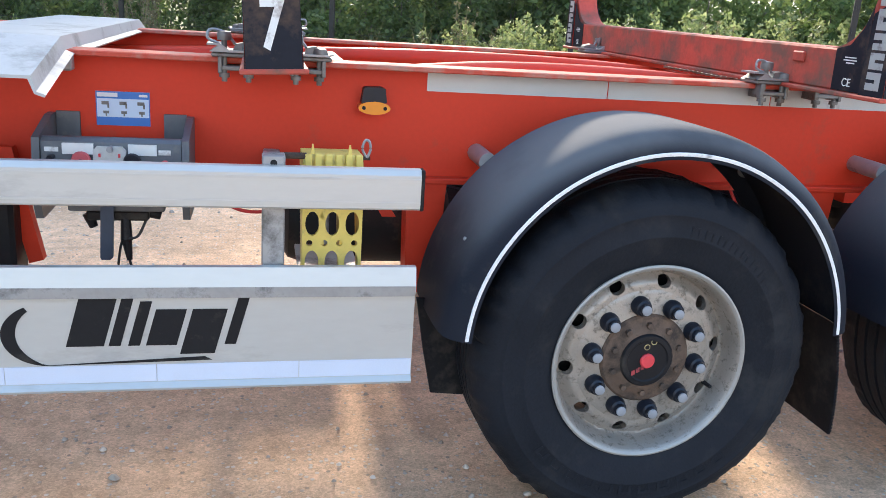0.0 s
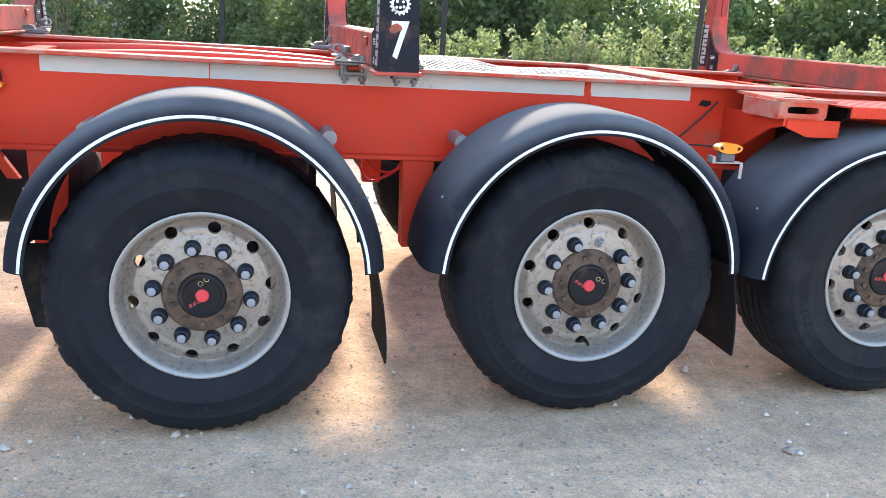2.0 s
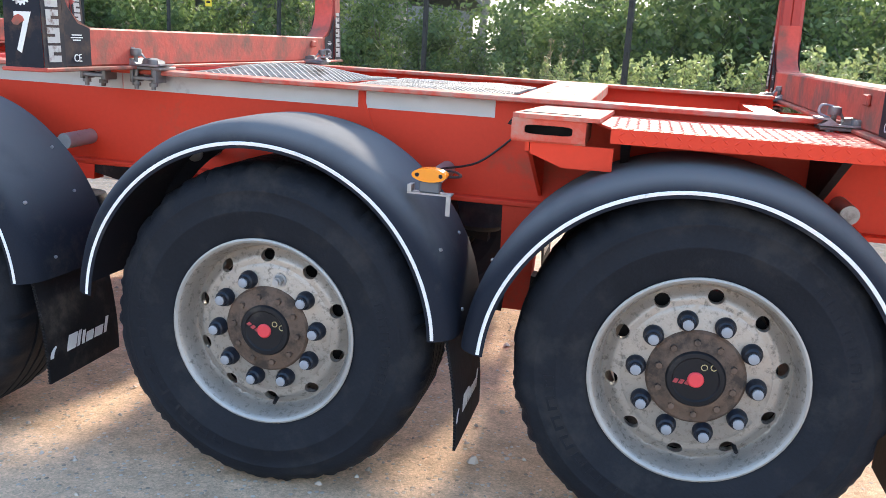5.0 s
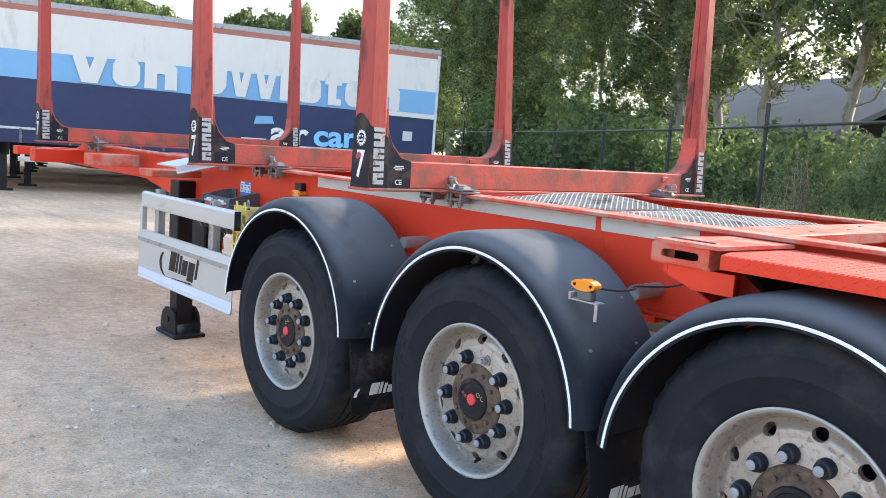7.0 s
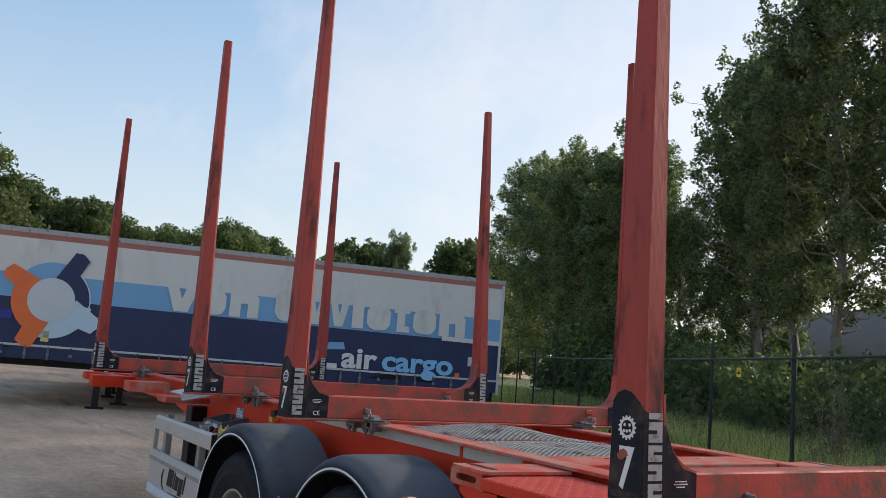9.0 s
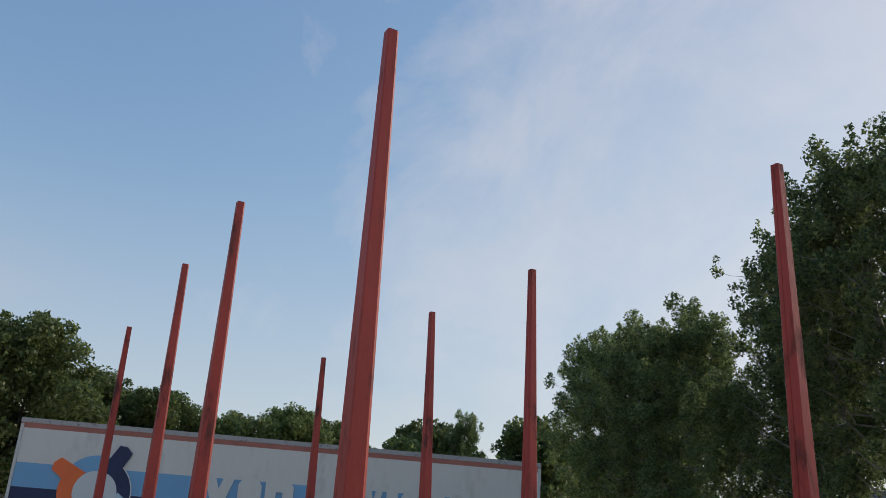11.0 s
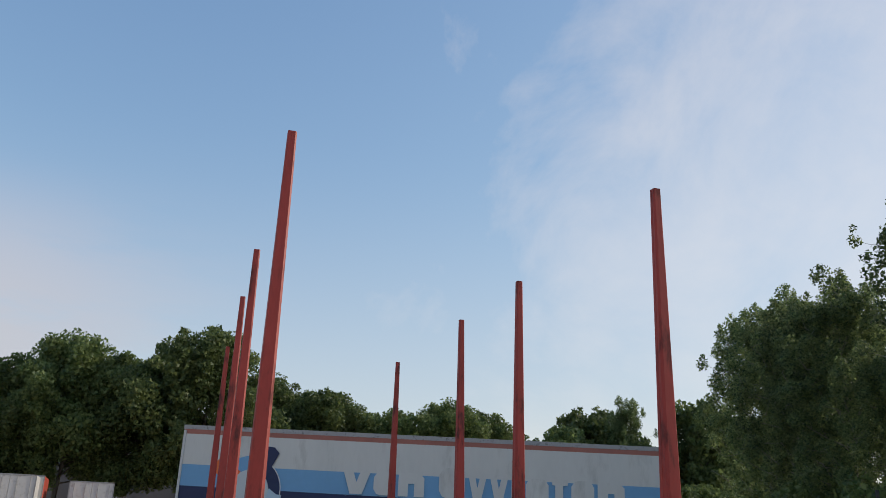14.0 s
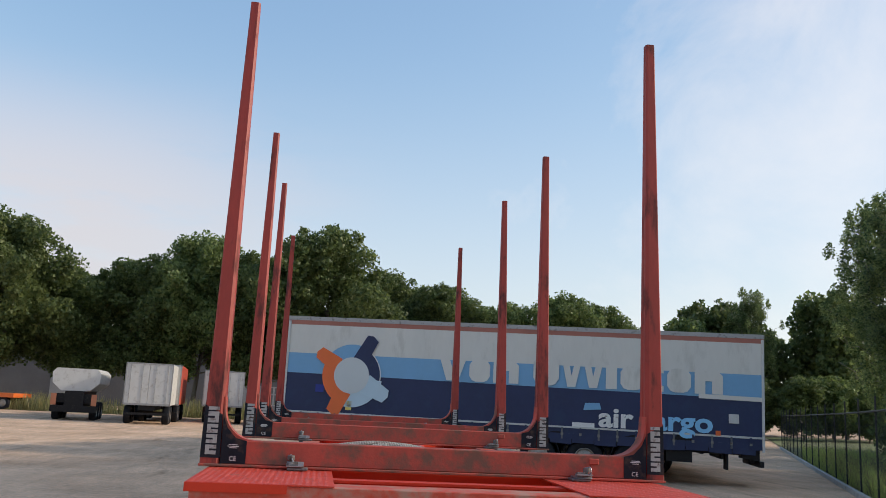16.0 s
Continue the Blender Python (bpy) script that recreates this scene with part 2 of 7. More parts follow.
STEELDK = material("dark grey steel", (0.19, 0.19, 0.185), 0.5, 0.45, vary=0.2, scale=9, dirt=(0.12, 0.09, 0.07), dirt_amount=0.25, dirt_scale=12, bump=0.25)
BLACKST = material("black painted steel", (0.010, 0.010, 0.012), 0.5, vary=0.25, scale=7, dirt=(0.05, 0.043, 0.036), dirt_amount=0.2, dirt_scale=8, bump=0.2, spec=0.25)
YELLOW = material("yellow plastic", (0.78, 0.60, 0.15), 0.5, vary=0.1, scale=6, dirt=(0.40, 0.31, 0.12), dirt_amount=0.24, dirt_scale=9, bump=0.1)
AMBER = material("amber lens", (0.80, 0.26, 0.01), 0.18, vary=0.08, bump=0.0, coat=0.6)
BLUESIGN = material("blue sticker", (0.04, 0.17, 0.50), 0.4, vary=0.05, bump=0.0)
PALE = material("pale sticker", (0.55, 0.66, 0.80), 0.45, vary=0.05, bump=0.0)
GREYBOX = material("grey valve box", (0.11, 0.12, 0.135), 0.5, 0.2, vary=0.15, scale=9, dirt=(0.2, 0.19, 0.18), dirt_amount=0.2, dirt_scale=9, bump=0.15)
GRATING = material("grating steel", (0.42, 0.40, 0.36), 0.55, 0.3, vary=0.25, scale=9, dirt=(0.16, 0.12, 0.09), dirt_amount=0.3, dirt_scale=6, bump=0.1)
WHITEPAINT = material("white painted sheet", (0.55, 0.55, 0.53), 0.45, vary=0.06, scale=3, dirt=(0.40, 0.39, 0.36), dirt_amount=0.24, dirt_scale=3.5, bump=0.05)
LEDGE = material("pale grey sheet", (0.43, 0.43, 0.42), 0.5, vary=0.1, scale=4, dirt=(0.30, 0.29, 0.27), dirt_amount=0.26, dirt_scale=5, bump=0.08)
POLISHED = material("polished rim edge", (0.38, 0.365, 0.34), 0.55, 0.4, vary=0.1, scale=20, bump=0.0)
CONCRETE = material("kerb concrete", (0.44, 0.43, 0.40), 0.85, vary=0.2, scale=5, dirt=(0.2, 0.2, 0.17), dirt_amount=0.3, dirt_scale=6, bump=0.4)
CURT_W = material("white curtain tarpaulin", (0.64, 0.63, 0.58), 0.5, vary=0.06, scale=1.0, dirt=(0.52, 0.51, 0.46), dirt_amount=0.22, dirt_scale=1.2, bump=0.1, bump_scale=9, stretch=(1, 1, 0.3))
CURT_L = material("light blue curtain print", (0.17, 0.38, 0.60), 0.5, vary=0.06, scale=1.0, bump=0.1, bump_scale=9)
CURT_N = material("navy curtain print", (0.009, 0.021, 0.078), 0.5, vary=0.2, scale=1.0, dirt=(0.025, 0.042, 0.10), dirt_amount=0.25, dirt_scale=1.4, bump=0.1, bump_scale=9)
CURT_O = material("orange curtain print", (0.80, 0.155, 0.035), 0.5, vary=0.06, bump=0.05)
CURT_P2 = material("grey-white curtain print", (0.56, 0.60, 0.60), 0.5, vary=0.05, scale=1.0, bump=0.05)
CURT_P = material("pale blue curtain print", (0.48, 0.62, 0.70), 0.5, vary=0.06, bump=0.05)
FENCE = material("black fence paint", (0.012, 0.014, 0.013), 0.5, vary=0.2, bump=0.1)
BARK = material("grey bark", (0.14, 0.12, 0.095), 0.9, vary=0.35, scale=5, dirt=(0.22, 0.20, 0.16), dirt_amount=0.3, dirt_scale=4, bump=0.8, bump_scale=30, stretch=(1, 1, 0.3))
PALEBARK = material("pale poplar bark", (0.25, 0.23, 0.19), 0.9, vary=0.3, scale=3, dirt=(0.14, 0.13, 0.10), dirt_amount=0.3, dirt_scale=5, bump=0.7, bump_scale=25, stretch=(1, 1, 0.4))
STUD = material("worn stud tops", (0.60, 0.090, 0.060), 0.5, vary=0.2, scale=9, dirt=(0.56, 0.062, 0.036), dirt_amount=0.3, dirt_scale=7, bump=0.0)
DECK = material("dusty chequer plate", (0.60, 0.056, 0.030), 0.66, vary=0.2, scale=6, dirt=(0.42, 0.11, 0.08), dirt_amount=0.22, dirt_scale=6, bump=0.12, spec=0.2)
CABLE = material("black cable", (0.015, 0.015, 0.016), 0.5, vary=0.1, bump=0.0)
REDHOSE = material("red air hose", (0.5, 0.02, 0.015), 0.4, vary=0.1, bump=0.0)


def leaf_material(name, colour, colour2, through_light=0.35):
    m = bpy.data.materials.new(name)
    m.use_nodes = True
    nt = m.node_tree
    n, l = nt.nodes, nt.links
    b = n["Principled BSDF"]
    b.inputs["Roughness"].default_value = 0.55
    g = n.new("ShaderNodeNewGeometry")
    info = n.new("ShaderNodeObjectInfo")
    mx = n.new("ShaderNodeMix")
    mx.data_type = "RGBA"
    mx.inputs["A"].default_value, mx.inputs["B"].default_value = (*colour, 1), (*colour2, 1)
    l.new(g.outputs["Random Per Island"], mx.inputs["Factor"])
    hs = n.new("ShaderNodeHueSaturation")
    r2 = n.new("ShaderNodeMapRange")
    r2.inputs["To Min"].default_value, r2.inputs["To Max"].default_value = 0.8, 1.25
    l.new(info.outputs["Random"], r2.inputs["Value"])
    l.new(r2.outputs["Result"], hs.inputs["Value"])
    l.new(mx.outputs["Result"], hs.inputs["Color"])
    l.new(hs.outputs["Color"], b.inputs["Base Color"])
    tr = n.new("ShaderNodeBsdfTranslucent")
    l.new(hs.outputs["Color"], tr.inputs["Color"])
    ms = n.new("ShaderNodeMixShader")
    ms.inputs["Fac"].default_value = through_light
    l.new(b.outputs["BSDF"], ms.inputs[1])
    l.new(tr.outputs["BSDF"], ms.inputs[2])
    l.new(ms.outputs["Shader"], n["Material Output"].inputs["Surface"])
    return m


LEAF_POPLAR = leaf_material("poplar leaves", (0.052, 0.090, 0.040), (0.25, 0.30, 0.112), 0.6)
# paler copy of the poplar leaves, the clump's light put into its colour
LEAF_CLUMP = leaf_material("lit poplar leaves", (0.054, 0.096, 0.043), (0.26, 0.315, 0.118), 0.62)
LEAF_OAK = leaf_material("broad leaves", (0.070, 0.112, 0.036), (0.215, 0.265, 0.085), 0.5)
LEAF_BUSH = leaf_material("bush leaves", (0.075, 0.125, 0.038), (0.21, 0.27, 0.09), 0.55)
TALLWEED = leaf_material("nettle leaves", (0.17, 0.225, 0.075), (0.36, 0.40, 0.17), 0.5)
GRASS = leaf_material("grass blades", (0.33, 0.43, 0.085), (0.60, 0.63, 0.23), 0.6)
WEED = leaf_material("dry weeds", (0.16, 0.13, 0.07), (0.27, 0.23, 0.13))


def gravel_material():
    m = bpy.data.materials.new("gravel yard")
    m.use_nodes = True
    nt = m.node_tree
    n, l = nt.nodes, nt.links
    b = n["Principled BSDF"]
    b.inputs["Roughness"].default_value, b.inputs["Specular IOR Level"].default_value = 0.95, 0.12
    co = n.new("ShaderNodeTexCoord")
    big = n.new("ShaderNodeTexNoise")
    big.inputs["Scale"].default_value, big.inputs["Detail"].default_value, big.inputs["Roughness"].default_value = 0.35, 7, 0.62
    mid = n.new("ShaderNodeTexNoise")
    mid.inputs["Scale"].default_value, mid.inputs["Detail"].default_value, mid.inputs["Roughness"].default_value = 9.0, 12, 0.82
    vor = n.new("ShaderNodeTexVoronoi")
    vor.inputs["Scale"].default_value = 55.0
    vor.inputs["Randomness"].default_value = 1.0
    for t in (big, mid, vor):
        l.new(co.outputs["Object"], t.inputs["Vector"])
    r1 = n.new("ShaderNodeValToRGB")
    e = r1.color_ramp.elements
    e[0].position, e[0].color = 0.32, (0.552, 0.355, 0.223, 1)
    e[1].position, e[1].color = 0.68, (0.805, 0.557, 0.374, 1)
    l.new(big.outputs["Fac"], r1.inputs["Fac"])
    r2 = n.new("ShaderNodeMapRange")
    r2.inputs["From Min"].default_value, r2.inputs["From Max"].default_value = 0.28, 0.72
    r2.inputs["To Min"].default_value, r2.inputs["To Max"].default_value = 0.60, 1.34
    l.new(mid.outputs["Fac"], r2.inputs["Value"])
    hs = n.new("ShaderNodeHueSaturation")
    l.new(r1.outputs["Color"], hs.inputs["Color"])
    trk = n.new("ShaderNodeMapping")                    # worn wheel tracks run along the yard
    trk.inputs["Scale"].default_value = (0.28, 1.5, 1.0)
    l.new(co.outputs["Object"], trk.inputs["Vector"])
    tn = n.new("ShaderNodeTexNoise")
    tn.inputs["Scale"].default_value, tn.inputs["Detail"].default_value = 1.6, 6.0
    l.new(trk.outputs["Vector"], tn.inputs["Vector"])
    tr = n.new("ShaderNodeMapRange")
    tr.inputs["From Min"].default_value, tr.inputs["From Max"].default_value = 0.3, 0.7
    tr.inputs["To Min"].default_value, tr.inputs["To Max"].default_value = 0.86, 1.12
    l.new(tn.outputs["Fac"], tr.inputs["Value"])
    tm = n.new("ShaderNodeMath")
    tm.operation = "MULTIPLY"
    l.new(tr.outputs["Result"], tm.inputs[0])
    l.new(r2.outputs["Result"], tm.inputs[1])
    grit = n.new("ShaderNodeTexVoronoi")
    grit.inputs["Scale"].default_value = 150.0
    l.new(co.outputs["Object"], grit.inputs["Vector"])
    gsep = n.new("ShaderNodeSeparateColor")
    l.new(grit.outputs["Color"], gsep.inputs["Color"])
    gr = n.new("ShaderNodeMapRange")
    gr.inputs["To Min"].default_value, gr.inputs["To Max"].default_value = 0.84, 1.16
    l.new(gsep.outputs["Red"], gr.inputs["Value"])
    gm = n.new("ShaderNodeMath")
    gm.operation = "MULTIPLY"
    l.new(tm.outputs[0], gm.inputs[0])
    l.new(gr.outputs["Result"], gm.inputs[1])
    l.new(gm.outputs[0], hs.inputs["Value"])
    # scattered pale and dark stones
    sep = n.new("ShaderNodeSeparateColor")
    l.new(vor.outputs["Color"], sep.inputs["Color"])
    pick = n.new("ShaderNodeMapRange")
    pick.inputs["From Min"].default_value, pick.inputs["From Max"].default_value = 0.80, 0.83
    l.new(sep.outputs["Red"], pick.inputs["Value"])
    near = n.new("ShaderNodeMapRange")
    near.inputs["From Min"].default_value, near.inputs["From Max"].default_value = 0.46, 0.38
    l.new(vor.outputs["Distance"], near.inputs["Value"])
    mul = n.new("ShaderNodeMath")
    mul.operation = "MULTIPLY"
    l.new(pick.outputs["Result"], mul.inputs[0])
    l.new(near.outputs["Result"], mul.inputs[1])
    stone = n.new("ShaderNodeValToRGB")
    stone.color_ramp.elements[0].color, stone.color_ramp.elements[1].color = (0.36, 0.28, 0.21, 1), (0.72, 0.62, 0.52, 1)
    l.new(sep.outputs["Green"], stone.inputs["Fac"])
    mx = n.new("ShaderNodeMix")
    mx.data_type = "RGBA"
    l.new(mul.outputs[0], mx.inputs["Factor"])
    l.new(hs.outputs["Color"], mx.inputs["A"])
    l.new(stone.outputs["Color"], mx.inputs["B"])
    damp = n.new("ShaderNodeTexNoise")                  # damp brown hollows
    damp.inputs["Scale"].default_value, damp.inputs["Detail"].default_value, damp.inputs["Roughness"].default_value = 0.9, 8.0, 0.6
    l.new(trk.outputs["Vector"], damp.inputs["Vector"])
    dm = n.new("ShaderNodeMapRange")
    dm.inputs["From Min"].default_value, dm.inputs["From Max"].default_value, dm.inputs["To Max"].default_value = 0.60, 0.72, 0.6
    l.new(damp.outputs["Fac"], dm.inputs["Value"])
    wet = n.new("ShaderNodeMix")
    wet.data_type = "RGBA"
    wet.inputs["B"].default_value = (0.24, 0.155, 0.095, 1)
    l.new(dm.outputs["Result"], wet.inputs["Factor"])
    l.new(mx.outputs["Result"], wet.inputs["A"])
    l.new(wet.outputs["Result"], b.inputs["Base Color"])
    bp = n.new("ShaderNodeBump")
    bp.inputs["Strength"].default_value, bp.inputs["Distance"].default_value = 0.85, 0.016
    ad = n.new("ShaderNodeMath")
    ad.operation = "MULTIPLY_ADD"
    ad.inputs[1].default_value = 0.5
    l.new(mul.outputs[0], ad.inputs[0])
    l.new(mid.outputs["Fac"], ad.inputs[2])
    l.new(ad.outputs[0], bp.inputs["Height"])
    l.new(bp.outputs["Normal"], b.inputs["Normal"])
    return m


GRAVEL = gravel_material()
MEADOW = material("grassy soil", (0.15, 0.175, 0.055), 0.95, vary=0.35, scale=1.5, dirt=(0.16, 0.13, 0.08), dirt_amount=0.35, dirt_scale=2, bump=0.6, bump_scale=25)

# ---- mesh helpers ----


def finish(name, bm, mat, smooth=None):
    bmesh.ops.recalc_face_normals(bm, faces=bm.faces)
    me = bpy.data.meshes.new(name)
    bm.to_mesh(me)
    bm.free()
    if isinstance(mat, (list, tuple)):
        for k in mat:
            me.materials.append(k)
    else:
        me.materials.append(mat)
    if smooth is not None:
        for p in me.polygons:
            p.use_smooth = True
        me.set_sharp_from_angle(angle=radians(smooth))
    return me


def thing(name, m=None, label="", category="", group="", kind=""):
    ob = new(name)
    ob.empty_display_size = 0.2
    ob.matrix_basis = m or Matrix()
    return tagged(ob, label, category, group, kind)


def part(name, bm, mat, parent, label="", smooth=None, m=None):
    """One mesh under a thing or a part; bm may also be a finished mesh."""
    me = bm if isinstance(bm, bpy.types.Mesh) else finish(name, bm, mat, smooth)
    ob = new(name, me)
    ob.parent = parent
    if m is not None:
        ob.matrix_basis = m
    if label:
        ob["label"] = label
    return ob


def sub(name, parent, m):
    ob = new(name)
    ob.empty_display_size = 0.1
    ob.parent, ob.matrix_basis = parent, m
    return ob


def box(bm, x0, x1, y0, y1, z0, z1, bevel=0.0, seg=1):
    r = bmesh.ops.create_cube(bm, size=1.0)
    vs = r["verts"]
    for v in vs:
        v.co = Vector((x0 + (v.co.x + 0.5) * (x1 - x0), y0 + (v.co.y + 0.5) * (y1 - y0), z0 + (v.co.z + 0.5) * (z1 - z0)))
    if bevel:
        es = {e for v in vs for e in v.link_edges}
        bmesh.ops.bevel(bm, geom=list(es), offset=bevel, segments=seg, affect="EDGES", profile=0.5)
    return vs


def prism(bm, pts, axis, a, b):
    """Extrude a closed outline along an axis. Outline is in the two other axes, in x, y, z order."""
    def place(p, w):
        q = list(p)
        q.insert("xyz".index(axis), w)
        return bm.verts.new(q)
    lo, hi = [place(p, a) for p in pts], [place(p, b) for p in pts]
    k = len(pts)
    for i in range(k):
        bm.faces.new((lo[i], lo[(i + 1) % k], hi[(i + 1) % k], hi[i]))
    bm.faces.new(lo)
    bm.faces.new(hi[::-1])


def tube(bm, p0, p1, r0, r1=None, n=12, caps=True):
    p0, p1 = Vector(p0), Vector(p1)
    r1 = r0 if r1 is None else r1
    q = (p1 - p0).to_track_quat("Z", "Y")
    rings = []
    for p, r in ((p0, r0), (p1, r1)):
        rings.append([bm.verts.new(p + q @ Vector((r * math.cos(2 * math.pi * i / n), r * math.sin(2 * math.pi * i / n), 0))) for i in range(n)])
    for i in range(n):
        j = (i + 1) % n
        bm.faces.new((rings[0][i], rings[0][j], rings[1][j], rings[1][i]))
    if caps:
        bm.faces.new(rings[0][::-1])
        bm.faces.new(rings[1])


def hose(bm, pts, r, n=8, steps=6):
    """A round cable through points (Catmull-Rom)."""
    pts = [Vector(p) for p in pts]
    ext = [2 * pts[0] - pts[1], *pts, 2 * pts[-1] - pts[-2]]
    line = []
    for i in range(1, len(ext) - 2):
        a, b, c, d = ext[i - 1:i + 3]
        for s in range(steps):
            t = s / steps
            line.append(0.5 * (2 * b + (c - a) * t + (2 * a - 5 * b + 4 * c - d) * t * t + (3 * b - a - 3 * c + d) * t ** 3))
    line.append(pts[-1])
    rings = []
    for i, p in enumerate(line):
        d = line[min(i + 1, len(line) - 1)] - line[max(i - 1, 0)]
        q = d.to_track_quat("Z", "Y")
        rings.append([bm.verts.new(p + q @ Vector((r * math.cos(2 * math.pi * k / n), r * math.sin(2 * math.pi * k / n), 0))) for k in range(n)])
    for a, b in zip(rings, rings[1:]):
        for k in range(n):
            bm.faces.new((a[k], a[(k + 1) % n], b[(k + 1) % n], b[k]))
    bm.faces.new(rings[0][::-1])
    bm.faces.new(rings[-1])


def lathe(bm, profile, n=64, a0=0.0, a1=2 * math.pi, closed=False):
    """Turn (radius, y) pairs round the y axis."""
    full = abs(a1 - a0 - 2 * math.pi) < 1e-6
    rows = []
    for i in range(n if full else n + 1):
        a = a0 + (a1 - a0) * i / n
        rows.append([bm.verts.new((r * math.cos(a), y, r * math.sin(a))) for r, y in profile])
    k = len(profile)
    for i in range(n):
        A, B = rows[i], rows[(i + 1) % len(rows)]
        for j in range(k if closed else k - 1):
            bm.faces.new((A[j], A[(j + 1) % k], B[(j + 1) % k], B[j]))
    if closed and not full:
        bm.faces.new(rows[0])
        bm.faces.new(rows[-1][::-1])


def text_mesh(name, body, size, mat, depth=0.0015, bold=0.0):
    """Flat raised lettering in the x, z plane, read from -y, from the lower left corner."""
    cu = bpy.data.curves.new(name, "FONT")
    cu.body, cu.size, cu.extrude, cu.resolution_u, cu.offset = body, size, depth, 3, bold
    ob = bpy.data.objects.new(name, cu)
    scene.collection.objects.link(ob)
    bpy.context.view_layer.update()
    me = bpy.data.meshes.new_from_object(ob.evaluated_get(bpy.context.evaluated_depsgraph_get()))
    bpy.data.objects.remove(ob)
    me.transform(pose(0, 0, 0, 90))
    me.materials.clear()
    me.materials.append(mat)
    return me


def smoothstep(t):
    t = min(1.0, max(0.0, t))
    return t * t * (3 - 2 * t)


def holed_plate(bm, x0, x1, z0, z1, y0, y1, rx, rz, n=20, p=2.0):
    """One rectangular cell with an oval hole through it; a larger p squares the hole."""
    cx, cz, hx, hz = (x0 + x1) / 2, (z0 + z1) / 2, (x1 - x0) / 2, (z1 - z0) / 2
    rows = {}
    for y in (y0, y1):
        o, h = [], []
        for i in range(n):
            a = 2 * math.pi * (i + 0.5) / n
            c, s = math.cos(a), math.sin(a)
            u = 1 / max(abs(c), abs(s))
            o.append(bm.verts.new((cx + hx * c * u, y, cz + hz * s * u)))
            q = (abs(c) ** p + abs(s) ** p) ** (-1 / p)
            h.append(bm.verts.new((cx + rx * c * q, y, cz + rz * s * q)))
        rows[y] = (o, h)
    for i in range(n):
        j = (i + 1) % n
        for y in (y0, y1):
            o, h = rows[y]
            bm.faces.new((o[i], o[j], h[j], h[i]))
        bm.faces.new((rows[y0][1][i], rows[y0][1][j], rows[y1][1][j], rows[y1][1][i]))
        bm.faces.new((rows[y0][0][i], rows[y0][0][j], rows[y1][0][j], rows[y1][0][i]))

# ---- ground ----
YC = 0.05                                              # the trailer's centre line


def ground_z(x):
    return -0.034 + 0.2205 * math.tanh(x / 9.0)


def spread(lo, hi, step, far, grow=1.35):
    """Even steps from lo to hi, then growing ones out to far on both sides."""
    mid = list(np.arange(lo, hi + step / 2, step))
    up, s = [], step
    v = hi
    while v < far:
        s *= grow
        v += s
        up.append(v)
    down, s, v = [], step, lo
    while v > -far:
        s *= grow
        v -= s
        down.append(v)
    return down[::-1] + mid + up


def ground_sheet(name, xs, ys, lift, mat, rough, label):
    verts, faces = [], []
    for y in ys:
        for x in xs:
            w = noise.noise(Vector((x * 0.5, y * 0.5, 3))) * 0.02 + noise.noise(Vector((x * 2.3, y * 2.3, 7))) * rough
            if -3 < x < 4.3 and -1.6 < y < 1.7:
                w *= 0.25
            verts.append((x, y, ground_z(x) + lift + w))
    k = len(xs)
    for j in range(len(ys) - 1):
        for i in range(k - 1):
            a = j * k + i
            faces.append((a, a + 1, a + k + 1, a + k))
    me = bpy.data.meshes.new(name)
    me.from_pydata(verts, [], faces)
    me.materials.append(mat)
    for p in me.polygons:
        p.use_smooth = True
    return tagged(new(name, me), label, "ground", kind="structure")


ground_sheet("ground", spread(-8, 9, 0.16, 1500), spread(-6, 4, 0.16, 1500), 0.0, GRAVEL, 0.012, "dry sandy gravel yard with tyre tracks")


def fence_y(x):
    return 7.0 - 0.5 * x


FDIR = Vector((0.894, -0.447, 0))
FNRM = Vector((0.447, 0.894, 0))                       # away from the yard


def verge():
    me_v, me_f = [], []
    rows = list(np.linspace(-90, 40, 131))
    offs = [0.12, 0.6, 1.5, 3, 6, 12, 25, 60, 160]
    for s in rows:
        for o in offs:
            p = Vector((0, 7.0, 0)) + FDIR * s + FNRM * o
            z = ground_z(p.x) + 0.05 + noise.noise(p * 0.6) * 0.07 + min(o, 6) * 0.02
            me_v.append((p.x, p.y, z))
    k = len(offs)
    for j in range(len(rows) - 1):
        for i in range(k - 1):
            a = j * k + i
            me_f.append((a, a + 1, a + k + 1, a + k))
    me = bpy.data.meshes.new("grass_verge")
    me.from_pydata(me_v, [], me_f)
    me.materials.append(MEADOW)
    for p in me.polygons:
        p.use_smooth = True
    tagged(new("grass_verge", me), "rough grassy soil behind the wire fence", "ground", kind="structure")


verge()

# ---- the trailer ----
trailer = thing("timber_trailer", None, "red skeletal timber semi-trailer with three axles on a gravel yard", "trailer")
AXLES = ((0.0, 0.496, 0.0), (1.425, 0.528, 1.41), (2.735, 0.563, 2.69))   # wheel x, wheel z, mudguard x
FEND_Z = (0.55, 0.55, 0.527)


def flip(y, side):
    return y if side == 0 else 2 * YC - y


